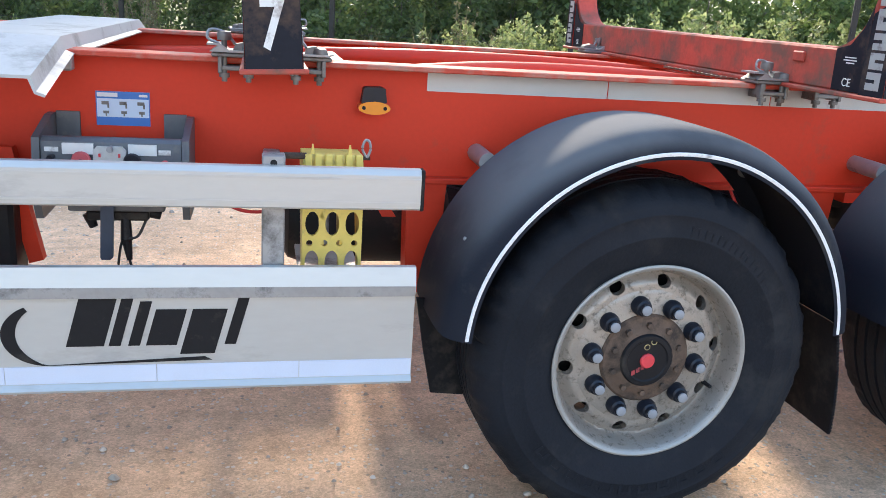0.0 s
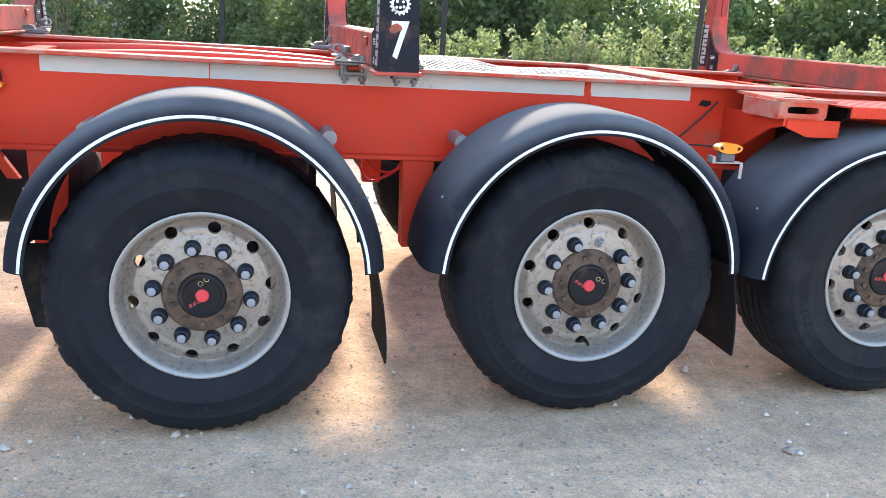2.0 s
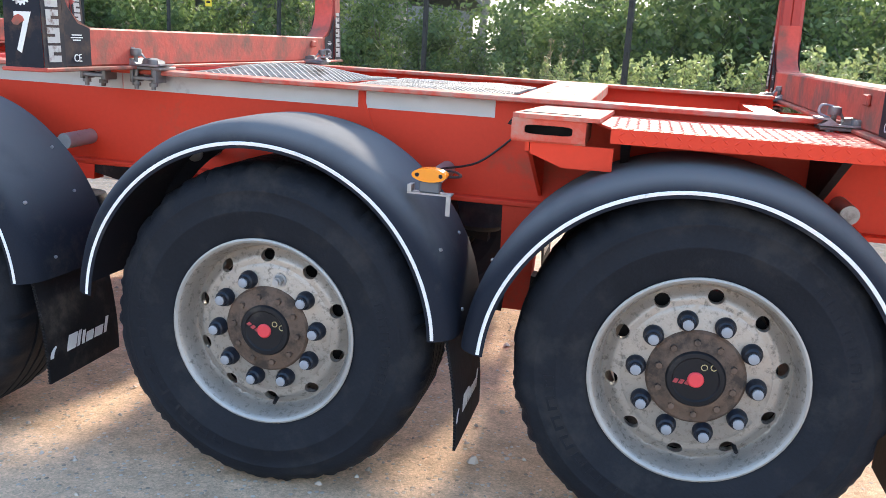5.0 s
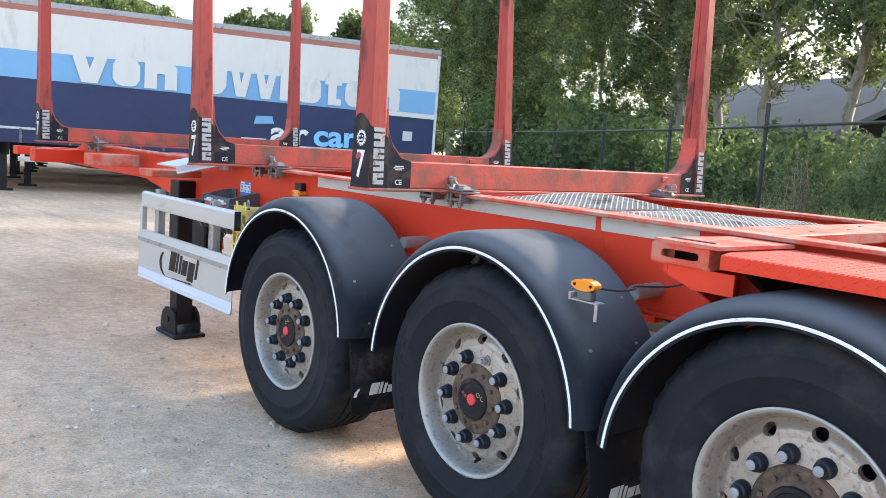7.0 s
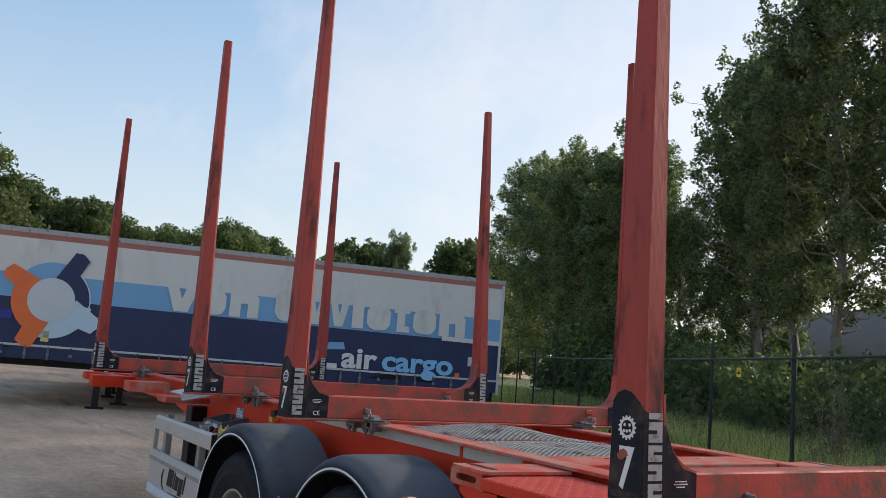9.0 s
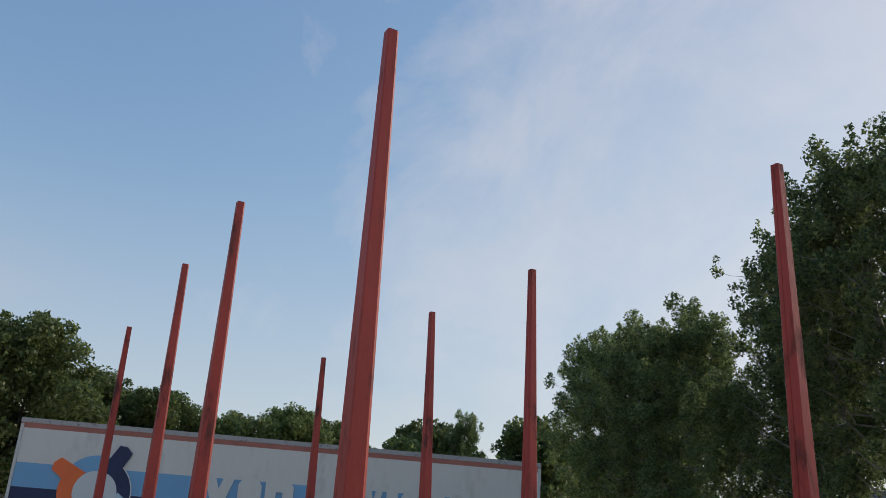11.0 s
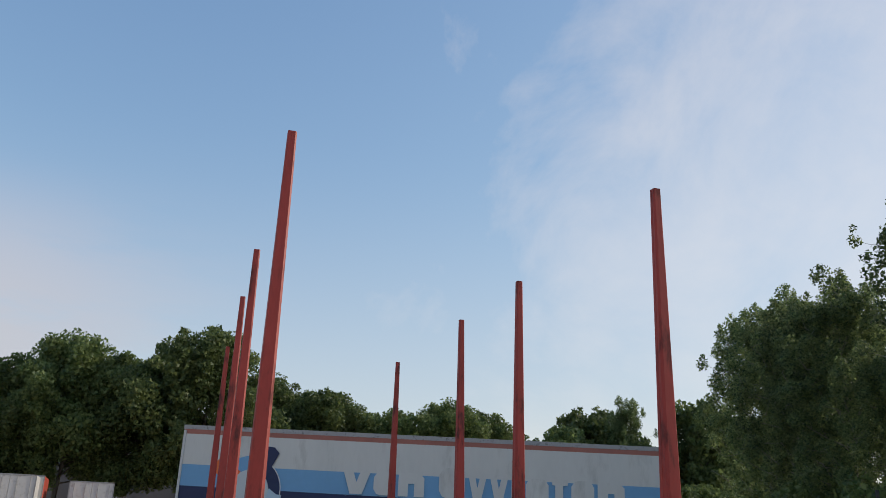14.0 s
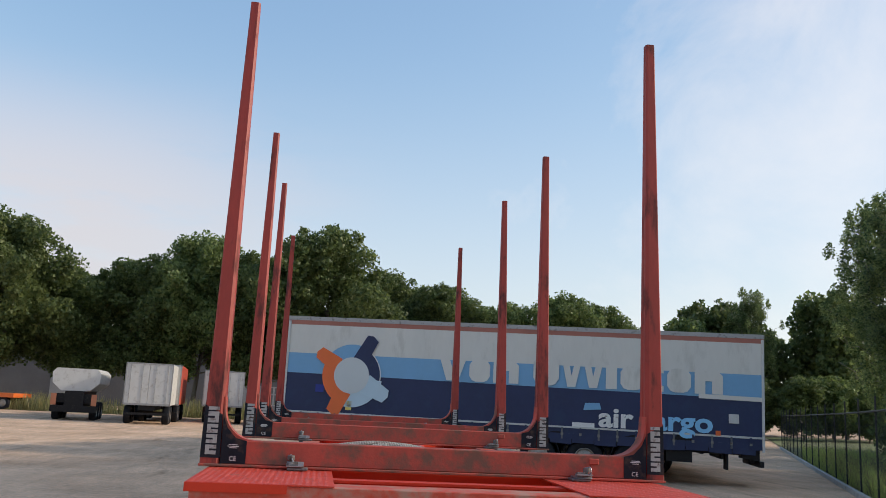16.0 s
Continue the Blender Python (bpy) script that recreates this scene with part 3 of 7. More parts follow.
for side in (0, 1):
    bm = bmesh.new()
    yw = flip(-0.68, side)
    outline = [(4.08, 0.93), (4.08, 1.205), (3.105, 1.205), (3.10, 1.265), (-4.9, 1.265), (-5.3, 1.17), (-6.5, 1.155), (-6.5, 1.06), (-3.3, 1.05), (-2.55, 0.93)]
    prism(bm, outline, "y", yw - 0.006, yw + 0.006)
    rail = part("chassis_rail", bm, RED, trailer)
    bm = bmesh.new()
    box(bm, -4.9, 3.10, yw - 0.075, yw + 0.06, 1.264, 1.28, 0.003)
    box(bm, -6.5, -5.3, yw - 0.06, yw + 0.06, 1.15, 1.165, 0.003)
    part("top_flange", bm, RED_TOP, rail)
    bm = bmesh.new()
    box(bm, -2.6, 4.08, yw - 0.055, yw + 0.055, 0.912, 0.930, 0.003)
    part("bottom_flange", bm, RED, rail)

# cross members and inner braces
for x in (-5.9, -5.2, -4.0, -2.6, -1.9, -0.85, 0.35, 1.15, 2.2, 3.0, 3.62):
    bm = bmesh.new()
    z0, z1 = (1.06, 1.14) if x < -3 else (1.06, 1.235)
    prism(bm, [(x - 0.05, z0), (x + 0.05, z0), (x + 0.05, z0 + 0.012), (x - 0.035, z0 + 0.012), (x - 0.035, z1 - 0.012), (x + 0.05, z1 - 0.012), (x + 0.05, z1), (x - 0.05, z1)], "y", -0.674, 0.774)
    part("cross_member", bm, RED, trailer)
for s in (-1, 1):
    bm = bmesh.new()
    hose(bm, [(-1.8, YC + s * 0.62, 1.16), (-0.95, YC + s * 0.60, 1.20), (-0.25, YC + s * 0.30, 1.235), (0.45, YC + s * 0.22, 1.225), (1.0, YC + s * 0.2, 1.17)], 0.045, 12, 5)
    part("brace_tube", bm, RED, trailer, smooth=60)


def tyre_mesh(segments=220):
    half = [(0.288, -0.045), (0.300, -0.062), (0.318, -0.068), (0.345, -0.078), (0.385, -0.084), (0.388, -0.0855), (0.392, -0.0855), (0.395, -0.084), (0.425, -0.083), (0.446, -0.079), (0.449, -0.0805), (0.454, -0.0805), (0.457, -0.0775), (0.470, -0.075),
            (0.490, -0.066), (0.506, -0.052), (0.518, -0.036), (0.526, -0.016), (0.529, 0.010)]
    grooves = []
    for c in (0.050, 0.100, 0.150, 0.200):
        grooves += [(0.530, c - 0.007), (0.517, c - 0.004), (0.517, c + 0.004), (0.530, c + 0.007)]
    rest = [(r, 0.25 - y) for r, y in half[::-1]]
    prof = half + grooves + rest
    bm = bmesh.new()
    lathe(bm, prof, segments)
    for v in bm.verts:
        r = math.hypot(v.co.x, v.co.z)
        if r > 0.50:
            a = math.atan2(v.co.z, v.co.x)
            wear = noise.noise(Vector((a * 9, v.co.y * 18, 1.5))) * 0.0022
            edge = -0.02 < v.co.y < 0.02 or 0.23 < v.co.y < 0.27
            if edge or r < 0.524:
                wear += min(0.0, noise.noise(Vector((math.cos(a) * 15, math.sin(a) * 15, 4)))) * 0.020 + noise.noise(Vector((math.cos(a) * 42, math.sin(a) * 42, 8))) * 0.008
            f = (r + wear) / r
            v.co.x *= f
            v.co.z *= f
    return finish("tyre", bm, RUBBER, 50)


def plain_wheel_mesh():
    """Tyre of a vehicle that stands far off."""
    bm = bmesh.new()
    lathe(bm, [(0.288, -0.045), (0.318, -0.068), (0.385, -0.084), (0.452, -0.078), (0.506, -0.052), (0.526, -0.016), (0.53, 0.06), (0.53, 0.19), (0.526, 0.266), (0.452, 0.328), (0.288, 0.295)], 40)
    return finish("tyre", bm, RUBBER, 50)


def plain_rim_mesh():
    bm = bmesh.new()
    lathe(bm, [(0.302, -0.062), (0.289, -0.067), (0.272, -0.01), (0.262, 0.03), (0.21, 0.004), (0.13, -0.004), (0.12, -0.05), (0.0, -0.06)], 40)
    return finish("rim", bm, ALLOY, 40)


def sidewall_marks():
    """Raised blocks of unreadable moulded writing on the sidewall."""
    bm = bmesh.new()
    spans = [(-2.62 + 0.155 * i, 0.105) for i in range(11)] + [(0.55 + 0.11 * i, 0.07) for i in range(7)]
    for a0, w in spans:
        for t0, t1 in ((0.0, 0.22), (0.78, 1.0)):
            pts = []
            for r, t in ((0.396, t0), (0.396, t1), (0.424, t1), (0.424, t0)):
                a = a0 + w * t
                pts.append((r * math.cos(a), r * math.sin(a)))
            prism(bm, pts, "y", -0.0850, -0.080)
        pts = []
        for r, t in ((0.417, 0), (0.417, 1.0), (0.424, 1.0), (0.424, 0)):
            a = a0 + w * t
            pts.append((r * math.cos(a), r * math.sin(a)))
        prism(bm, pts, "y", -0.0850, -0.080)
    return finish("sidewall_writing", bm, RUBBER)


RC, DR = 0.2365, 0.0265
DISC = -0.016                                           # how far the disc sits outwards


def disc_y(r):
    """Depth of the wheel disc by radius; the outside is -y."""
    return DISC + 0.004 + 0.026 * smoothstep((r - 0.225) / 0.045)


def rim_mesh():
    bm = bmesh.new()
    lathe(bm, [(0.286, -0.030), (0.297, -0.052), (0.302, -0.062), (0.302, -0.068), (0.297, -0.0705), (0.289, -0.067), (0.283, -0.057), (0.277, -0.040),
               (0.272, -0.018), (0.268, 0.018 + DISC), (RC + DR, disc_y(RC + DR)), (RC + DR - 0.006, disc_y(RC + DR) + 0.004)], 96)
    lathe(bm, [(RC - DR + 0.004, disc_y(RC - DR) + 0.003), (RC - DR, disc_y(RC - DR)), (0.195, DISC), (0.150, DISC - 0.001), (0.142, DISC - 0.004), (0.134, DISC - 0.004), (0.132, DISC + 0.012)], 96)
    n = 32
    for k in range(10):
        th = 2 * math.pi * k / 10
        inner, outer, deep = [], [], []
        for i in range(n):
            f = 2 * math.pi * i / n
            c, s = math.cos(f), math.sin(f)
            u = 1 / max(abs(c), abs(s))
            ro, to = RC + DR * c * u, th + (math.pi / 10) * s * u
            ri, ti = RC + 0.0195 * c, th + 0.0225 * s / RC
            outer.append(bm.verts.new((ro * math.cos(to), disc_y(ro), ro * math.sin(to))))
            inner.append(bm.verts.new((ri * math.cos(ti), disc_y(ri) + 0.001, ri * math.sin(ti))))
            deep.append(bm.verts.new((ri * math.cos(ti), disc_y(ri) + 0.026, ri * math.sin(ti))))
        for i in range(n):
            j = (i + 1) % n
            bm.faces.new((outer[i], outer[j], inner[j], inner[i]))
            bm.faces.new((inner[i], inner[j], deep[j], deep[i]))
    # barrel behind the disc
    lathe(bm, [(0.259, 0.050), (0.256, 0.07), (0.258, 0.20), (0.30, 0.31)], 64)
    bmesh.ops.remove_doubles(bm, verts=bm.verts, dist=0.0004)
    return finish("rim", bm, ALLOY, 40)


def hub_mesh():
    bm = bmesh.new()
    lathe(bm, [(0.14, 0.03), (0.139, -0.008), (0.132, -0.014), (0.108, -0.016), (0.100, -0.022), (0.080, -0.025), (0.078, 0.0)], 64)
    for k in range(10):
        a = 2 * math.pi * (k + 0.3) / 10
        c = Vector((0.107 * math.cos(a), 0, 0.107 * math.sin(a)))
        tube(bm, c + Vector((0, -0.012, 0)), c + Vector((0, -0.028, 0)), 0.0105, 0.0095, 6)
    return finish("hub", bm, RUSTY, 35)


def cap_mesh():
    bm = bmesh.new()
    lathe(bm, [(0.083, 0.0), (0.083, -0.026), (0.078, -0.032), (0.066, -0.033), (0.062, -0.029), (0.045, -0.029), (0.0, -0.030)], 48)
    return finish("hub_cap", bm, BLACKST, 40)


def plug_mesh():
    bm = bmesh.new()
    lathe(bm, [(0.023, -0.026), (0.023, -0.034), (0.019, -0.038), (0.0, -0.038)], 24)
    return finish("plug", bm, REDCAP, 40)


def marks_mesh():
    bm = bmesh.new()
    for i in range(3):                                  # unreadable red print
        x0 = -0.050 + i * 0.015
        prism(bm, [(x0, -0.040 + i * 0.006), (x0 + 0.011, -0.037 + i * 0.006), (x0 + 0.011, -0.023 + i * 0.006), (x0, -0.026 + i * 0.006)], "y", -0.0312, -0.0285)
    return finish("print", bm, DULLRED)


def ring_marks_mesh():
    bm = bmesh.new()
    for c in (-0.011, 0.011):
        lathe_pts = [(0.0095, -0.0305), (0.0095, -0.0315), (0.0070, -0.0315), (0.0070, -0.0305)]
        b2 = bmesh.new()
        lathe(b2, lathe_pts, 18, closed=True)
        bmesh.ops.translate(b2, verts=b2.verts, vec=(0.012 + c, 0, 0.050 + c * 0.6))
        tmp = bpy.data.meshes.new("tmp")
        b2.to_mesh(tmp)
        b2.free()
        bm.from_mesh(tmp)
        bpy.data.meshes.remove(tmp)
    return finish("emblem", bm, DULLYELLOW)


def nut_mesh():
    bm = bmesh.new()
    lathe(bm, [(0.029, 0.0), (0.029, -0.013), (0.0255, -0.018), (0.024, -0.032), (0.0185, -0.037), (0.0175, -0.0485), (0.0, -0.049)], 20)
    return finish("lug_nut", bm, CAPBLK, 40)


def tip_mesh():
    bm = bmesh.new()
    lathe(bm, [(0.015, -0.047), (0.015, -0.0525), (0.013, -0.054), (0.0, -0.054)], 18)
    return finish("cap_tip", bm, CAPTIP, 40)


def bare_nut_mesh():
    bm = bmesh.new()
    lathe(bm, [(0.022, 0.0), (0.022, -0.006), (0.0, -0.006)], 20)
    tube(bm, (0, -0.004, 0), (0, -0.026, 0), 0.0165, 0.0155, 6)
    tube(bm, (0, -0.024, 0), (0, -0.038, 0), 0.010, 0.010, 10)
    return finish("lug_nut", bm, GALV, 40)


FAR_TYRE, FAR_RIM = plain_wheel_mesh(), plain_rim_mesh()
bm = bmesh.new()
lathe(bm, [(0.3026, -0.0625), (0.3026, -0.0688), (0.297, -0.0715), (0.2895, -0.0680), (0.2885, -0.0665)], 96)
EDGE = finish("rim_edge", bm, POLISHED, 50)
TYRE, MARKS, RIM, HUB, CAP, PLUG, PRINT, EMBLEM, NUT, TIP, BARE = tyre_mesh(), sidewall_marks(), rim_mesh(), hub_mesh(), cap_mesh(), plug_mesh(), marks_mesh(), ring_marks_mesh(), nut_mesh(), tip_mesh(), bare_nut_mesh()
for side in (0, 1):
    for i, (wx, wz, fx) in enumerate(AXLES):
        wheel = sub("wheel", trailer, pose(wx, flip(-1.17, side), wz, 0, (-8, 52, 25)[i], 0 if side == 0 else 180))
        part("tyre", TYRE, None, wheel)
        part("sidewall_writing", MARKS, None, wheel)["kind"] = "stuff"
        part("rim", RIM, None, wheel, "brake-dusted aluminium rim")
        part("rim_edge", EDGE, None, wheel)
        part("hub", HUB, None, wheel, "rusty brown hub flange", m=Matrix.Translation((0, DISC, 0)))
        part("hub_cap", CAP, None, wheel, m=Matrix.Translation((0, DISC, 0)))
        part("plug", PLUG, None, wheel, "red plastic plug", m=Matrix.Translation((0, DISC, 0)))
        part("print", PRINT, None, wheel, m=Matrix.Translation((0, DISC, 0)))
        part("emblem", EMBLEM, None, wheel, m=Matrix.Translation((0, DISC, 0)))
        for k in range(10):
            a = 2 * math.pi * (k + 0.5) / 10 + 0.05
            m = Matrix.Translation((0.1675 * math.cos(a), DISC, 0.1675 * math.sin(a)))
            if i == 1 and side == 0 and k == 3:
                part("lug_nut", BARE, None, wheel, "bare steel nut without its cap", m=m)
            else:
                part("lug_nut", NUT, None, wheel, m=m)
                part("cap_tip", TIP, None, wheel, m=m)
        bm = bmesh.new()
        tube(bm, (0.205, 0.0, -0.125), (0.213, -0.032, -0.129), 0.007, 0.006, 8)
        part("valve", bm, BLACKST, wheel)

for i, (wx, wz, fx) in enumerate(AXLES):                # axle beams, hangers, air bags
    bm = bmesh.new()
    tube(bm, (wx, -0.95, wz), (wx, 1.05, wz), 0.073, n=20)
    part("axle_beam", bm, BLACKST, trailer, smooth=50)
    for side in (0, 1):
        y = flip(-0.68, side)
        bm = bmesh.new()
        prism(bm, [(wx - 0.66, 0.912), (wx - 0.53, 0.912), (wx - 0.55, 0.545), (wx - 0.65, 0.545)], "y", y - 0.045, y + 0.045)
        part("axle_hanger", bm, RED, trailer)
        bm = bmesh.new()
        prism(bm, [(wx - 0.62, 0.60), (wx + 0.36, wz - 0.10), (wx + 0.36, wz - 0.03), (wx - 0.60, 0.68)], "y", y - 0.04, y + 0.04)
        part("trailing_arm", bm, BLACKST, trailer)
        bm = bmesh.new()
        lathe(bm, [(0.0, 0.0), (0.10, 0.0), (0.13, 0.03), (0.12, 0.08), (0.135, 0.13), (0.13, 0.22), (0.10, 0.29), (0.0, 0.29)], 28)
        bag = finish("air_bag", bm, RUBBER, 50)
        bag.transform(Matrix.Translation((wx + 0.33, flip(-0.60, side), wz - 0.02)) @ pose(0, 0, 0, 90))
        part("air_bag", bag, None, trailer)
        # drum widened as a black backing, paints the shade in the rim holes
        bm = bmesh.new()
        tube(bm, (wx, flip(-1.10, side), wz), (wx, flip(-0.84, side), wz), 0.235, 0.235, 36)
        part("brake_drum", bm, BLACKST, trailer, smooth=50)
        for px in ((-0.43, 0.455) if i < 2 else (0.455,)):   # stub pipes that carry the mudguard
            bm = bmesh.new()
            tube(bm, (fx + px, flip(-0.674, side), 1.012), (fx + px, flip(-0.845, side), 1.008), 0.029, n=16)
            part("mudguard_pipe", bm, GALV, trailer, smooth=50)


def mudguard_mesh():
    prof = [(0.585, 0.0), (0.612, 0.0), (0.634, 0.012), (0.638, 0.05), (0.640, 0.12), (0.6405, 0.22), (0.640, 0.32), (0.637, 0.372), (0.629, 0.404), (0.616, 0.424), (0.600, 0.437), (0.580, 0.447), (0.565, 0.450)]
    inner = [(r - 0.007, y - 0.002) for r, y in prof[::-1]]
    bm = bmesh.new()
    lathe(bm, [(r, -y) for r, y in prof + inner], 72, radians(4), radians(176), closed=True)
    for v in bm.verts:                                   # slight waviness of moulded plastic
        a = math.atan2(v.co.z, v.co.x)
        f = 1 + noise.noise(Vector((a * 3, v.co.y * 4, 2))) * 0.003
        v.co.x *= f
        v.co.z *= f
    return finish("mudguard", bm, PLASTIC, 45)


def bead_mesh():
    bm = bmesh.new()
    lathe(bm, [(0.5665, -0.4485), (0.5715, -0.4515), (0.5765, -0.4515), (0.5785, -0.4485)], 72, radians(4.5), radians(175.5), closed=True)
    for v in bm.verts:
        a = math.atan2(v.co.z, v.co.x)
        f = 1 + noise.noise(Vector((a * 3, v.co.y * 4, 2))) * 0.003
        v.co.x *= f
        v.co.z *= f
    return finish("edge_bead", bm, STRIPE, 50)


def swoosh_mark(bm, s, y0, y1):
    """A curved dash with slanted blocks beside it, s metres high, in the x, z plane."""
    n = 20
    top, bot = [], []
    for i in range(n + 1):
        t = i / n
        a = radians(118 + 150 * t)
        cx, cz = 0.36 * s, 0.42 * s
        th = 0.14 * s * math.sin(math.pi * min(1, 0.12 + t * 0.9)) ** 0.8 + 0.004 * s
        top.append((cx + (0.60 * s) * math.cos(a), cz + 0.46 * s * math.sin(a)))
        bot.append((cx + (0.60 * s - th * 1.3) * math.cos(a), cz + (0.46 * s - th) * math.sin(a)))
    top.append((2.55 * s, 0.0))
    bot.append((2.45 * s, 0.055 * s))
    for i in range(len(top) - 1):
        prism(bm, [top[i], top[i + 1], bot[i + 1], bot[i]], "y", y0, y1)
    def block(x0, x1, z0, z1, sl=0.28):
        prism(bm, [(x0 + sl * z0, z0), (x1 + sl * z0, z0), (x1 + sl * z1, z1), (x0 + sl * z1, z1)], "y", y0, y1)
    k = s
    for x0, x1, z0, z1 in ((0.52, 1.02, 0.24, 0.98), (1.08, 1.24, 0.24, 0.98), (1.34, 1.50, 0.24, 0.90), (1.58, 2.0, 0.24, 0.78), (2.08, 2.56, 0.10, 0.78), (2.66, 2.82, 0.24, 1.02)):
        block(x0 * k, x1 * k, z0 * k, z1 * k)


def flap_mesh():
    bm = bmesh.new()
    nz = 10
    pts = []
    for i in range(nz + 1):
        t = i / nz
        pts.append((0.035 * t + 0.02 * math.sin(t * 2.4), -0.37 * t))
    back = [(x + 0.008, z) for x, z in pts[::-1]]
    prism(bm, pts + back, "y", -0.405, -0.015)
    for k in range(30):                                 # serrated outer edge
        z = -0.02 - k * 0.0115
        t = -z / 0.37
        x = 0.035 * t + 0.02 * math.sin(t * 2.4)
        prism(bm, [(x + 0.001, z), (x + 0.007, z), (x + 0.007, z - 0.006), (x + 0.001, z - 0.006)], "y", -0.411, -0.404)
    return finish("mudflap", bm, FLAP, 40)


def flap_logo():
    bm = bmesh.new()
    swoosh_mark(bm, 0.098, -0.0015, 0.0)
    me = finish("flap_mark", bm, WHITE)
    me.transform(Matrix.Translation((0.0525, -0.375, -0.325)) @ pose(0, 0, 0, 0, 0, 90))
    return me


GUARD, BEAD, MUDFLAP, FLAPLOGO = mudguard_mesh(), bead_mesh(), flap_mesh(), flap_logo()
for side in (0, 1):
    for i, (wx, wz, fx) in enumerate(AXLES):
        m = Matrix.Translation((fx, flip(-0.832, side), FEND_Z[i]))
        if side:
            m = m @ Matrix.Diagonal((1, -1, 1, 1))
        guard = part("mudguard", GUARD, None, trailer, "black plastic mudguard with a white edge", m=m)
        part("edge_bead", BEAD, None, guard, "white edge bead")
        part("mudflap", MUDFLAP, None, guard, m=Matrix.Translation((0.598, 0.0, 0.055)))
        part("flap_mark", FLAPLOGO, None, guard, m=Matrix.Translation((0.598, 0.0, 0.055)))

# reflective tape along the rail
for x0, x1 in ((-0.605, 0.0), (0.004, 0.60), (0.604, 1.53), (1.56, 2.02)):
    bm = bmesh.new()
    box(bm, x0, x1, -0.6885, -0.686, 1.202, 1.260)
    part("reflective_tape", bm, TAPE, trailer)

# ---- side guard ----
bm = bmesh.new()
prism(bm, [(-1.172, 0.932), (-1.177, 0.937), (-1.177, 1.026), (-1.168, 1.041), (-1.140, 1.041), (-1.140, 0.932)], "x", -2.09, -0.70)
guard_top = part("guard_plank", bm, ALU, trailer, "ribbed aluminium side guard plank")
for z in (0.948, 1.012):
    bm = bmesh.new()
    box(bm, -2.09, -0.70, -1.1795, -1.1772, z, z + 0.006)
    part("rib", bm, ALU, guard_top)
bm = bmesh.new()
box(bm, -0.7005, -0.690, -1.178, -1.139, 0.930, 1.042, 0.003)
part("end_cap", bm, BLACKST, guard_top)
bm = bmesh.new()
prism(bm, [(-1.172, 0.440), (-1.185, 0.433), (-1.188, 0.440), (-1.176, 0.455), (-1.176, 0.690), (-1.186, 0.706), (-1.186, 0.720), (-1.172, 0.772), (-1.150, 0.772), (-1.150, 0.766), (-1.168, 0.760), (-1.170, 0.70)], "x", -2.13, -0.70)
guard_low = part("guard_plank", bm, ALU, trailer, "deep aluminium side guard plank with black logo")
x = -2.128
for w in (0.37, 0.37, 0.37, 0.31):
    bm = bmesh.new()
    box(bm, x, min(x + w, -0.702), -1.1785, -1.1765, 0.457, 0.505)
    x += w + 0.002
    part("reflective_tape", bm, TAPEBLUE, guard_low)
bm = bmesh.new()
box(bm, -2.128, -0.702, -1.1868, -1.1745, 0.693, 0.722)
part("band", bm, GALV, guard_low)
bm = bmesh.new()
swoosh_mark(bm, 0.185, -1.1785, -1.1765)
me = finish("logo_mark", bm, BLACKST)
me.transform(Matrix.Translation((-1.715, 0, 0.515)))
part("logo_mark", me, None, guard_low)
for x in (-1.085, -1.93):
    bm = bmesh.new()
    box(bm, x - 0.03, x + 0.03, -1.138, -1.085, 0.50, 1.065, 0.004)
    box(bm, x - 0.026, x + 0.026, -1.085, -0.686, 0.955, 1.005, 0.004)
    part("guard_bracket", bm, GALV, trailer)
bm = bmesh.new()
box(bm, -2.125, -2.088, -1.176, -1.140, 0.74, 0.945, 0.003)
part("guard_end_post", bm, ALU, trailer)
bm = bmesh.new()
tube(bm, (-1.085, -1.1395, 1.045), (-1.085, -1.132, 1.045), 0.009, n=12)
part("bolt", bm, BLACKST, trailer)

far = [(2 * YC + 1.172, 0.440), (2 * YC + 1.176, 0.455), (2 * YC + 1.176, 0.772), (2 * YC + 1.150, 0.772), (2 * YC + 1.168, 0.760), (2 * YC + 1.170, 0.70)]
bm = bmesh.new()
prism(bm, far, "x", -2.13, -0.70)
part("guard_plank", bm, ALU, trailer)
bm = bmesh.new()
box(bm, -2.09, -0.70, 2 * YC + 1.140, 2 * YC + 1.177, 0.932, 1.041, 0.003)
part("guard_plank", bm, ALU, trailer)
for x in (-1.085, -1.93):
    bm = bmesh.new()
    box(bm, x - 0.03, x + 0.03, 2 * YC + 1.085, 2 * YC + 1.138, 0.50, 1.065, 0.004)
    box(bm, x - 0.026, x + 0.026, 2 * YC + 0.686, 2 * YC + 1.085, 1.005, 1.06, 0.004)
    part("guard_bracket", bm, GALV, trailer)

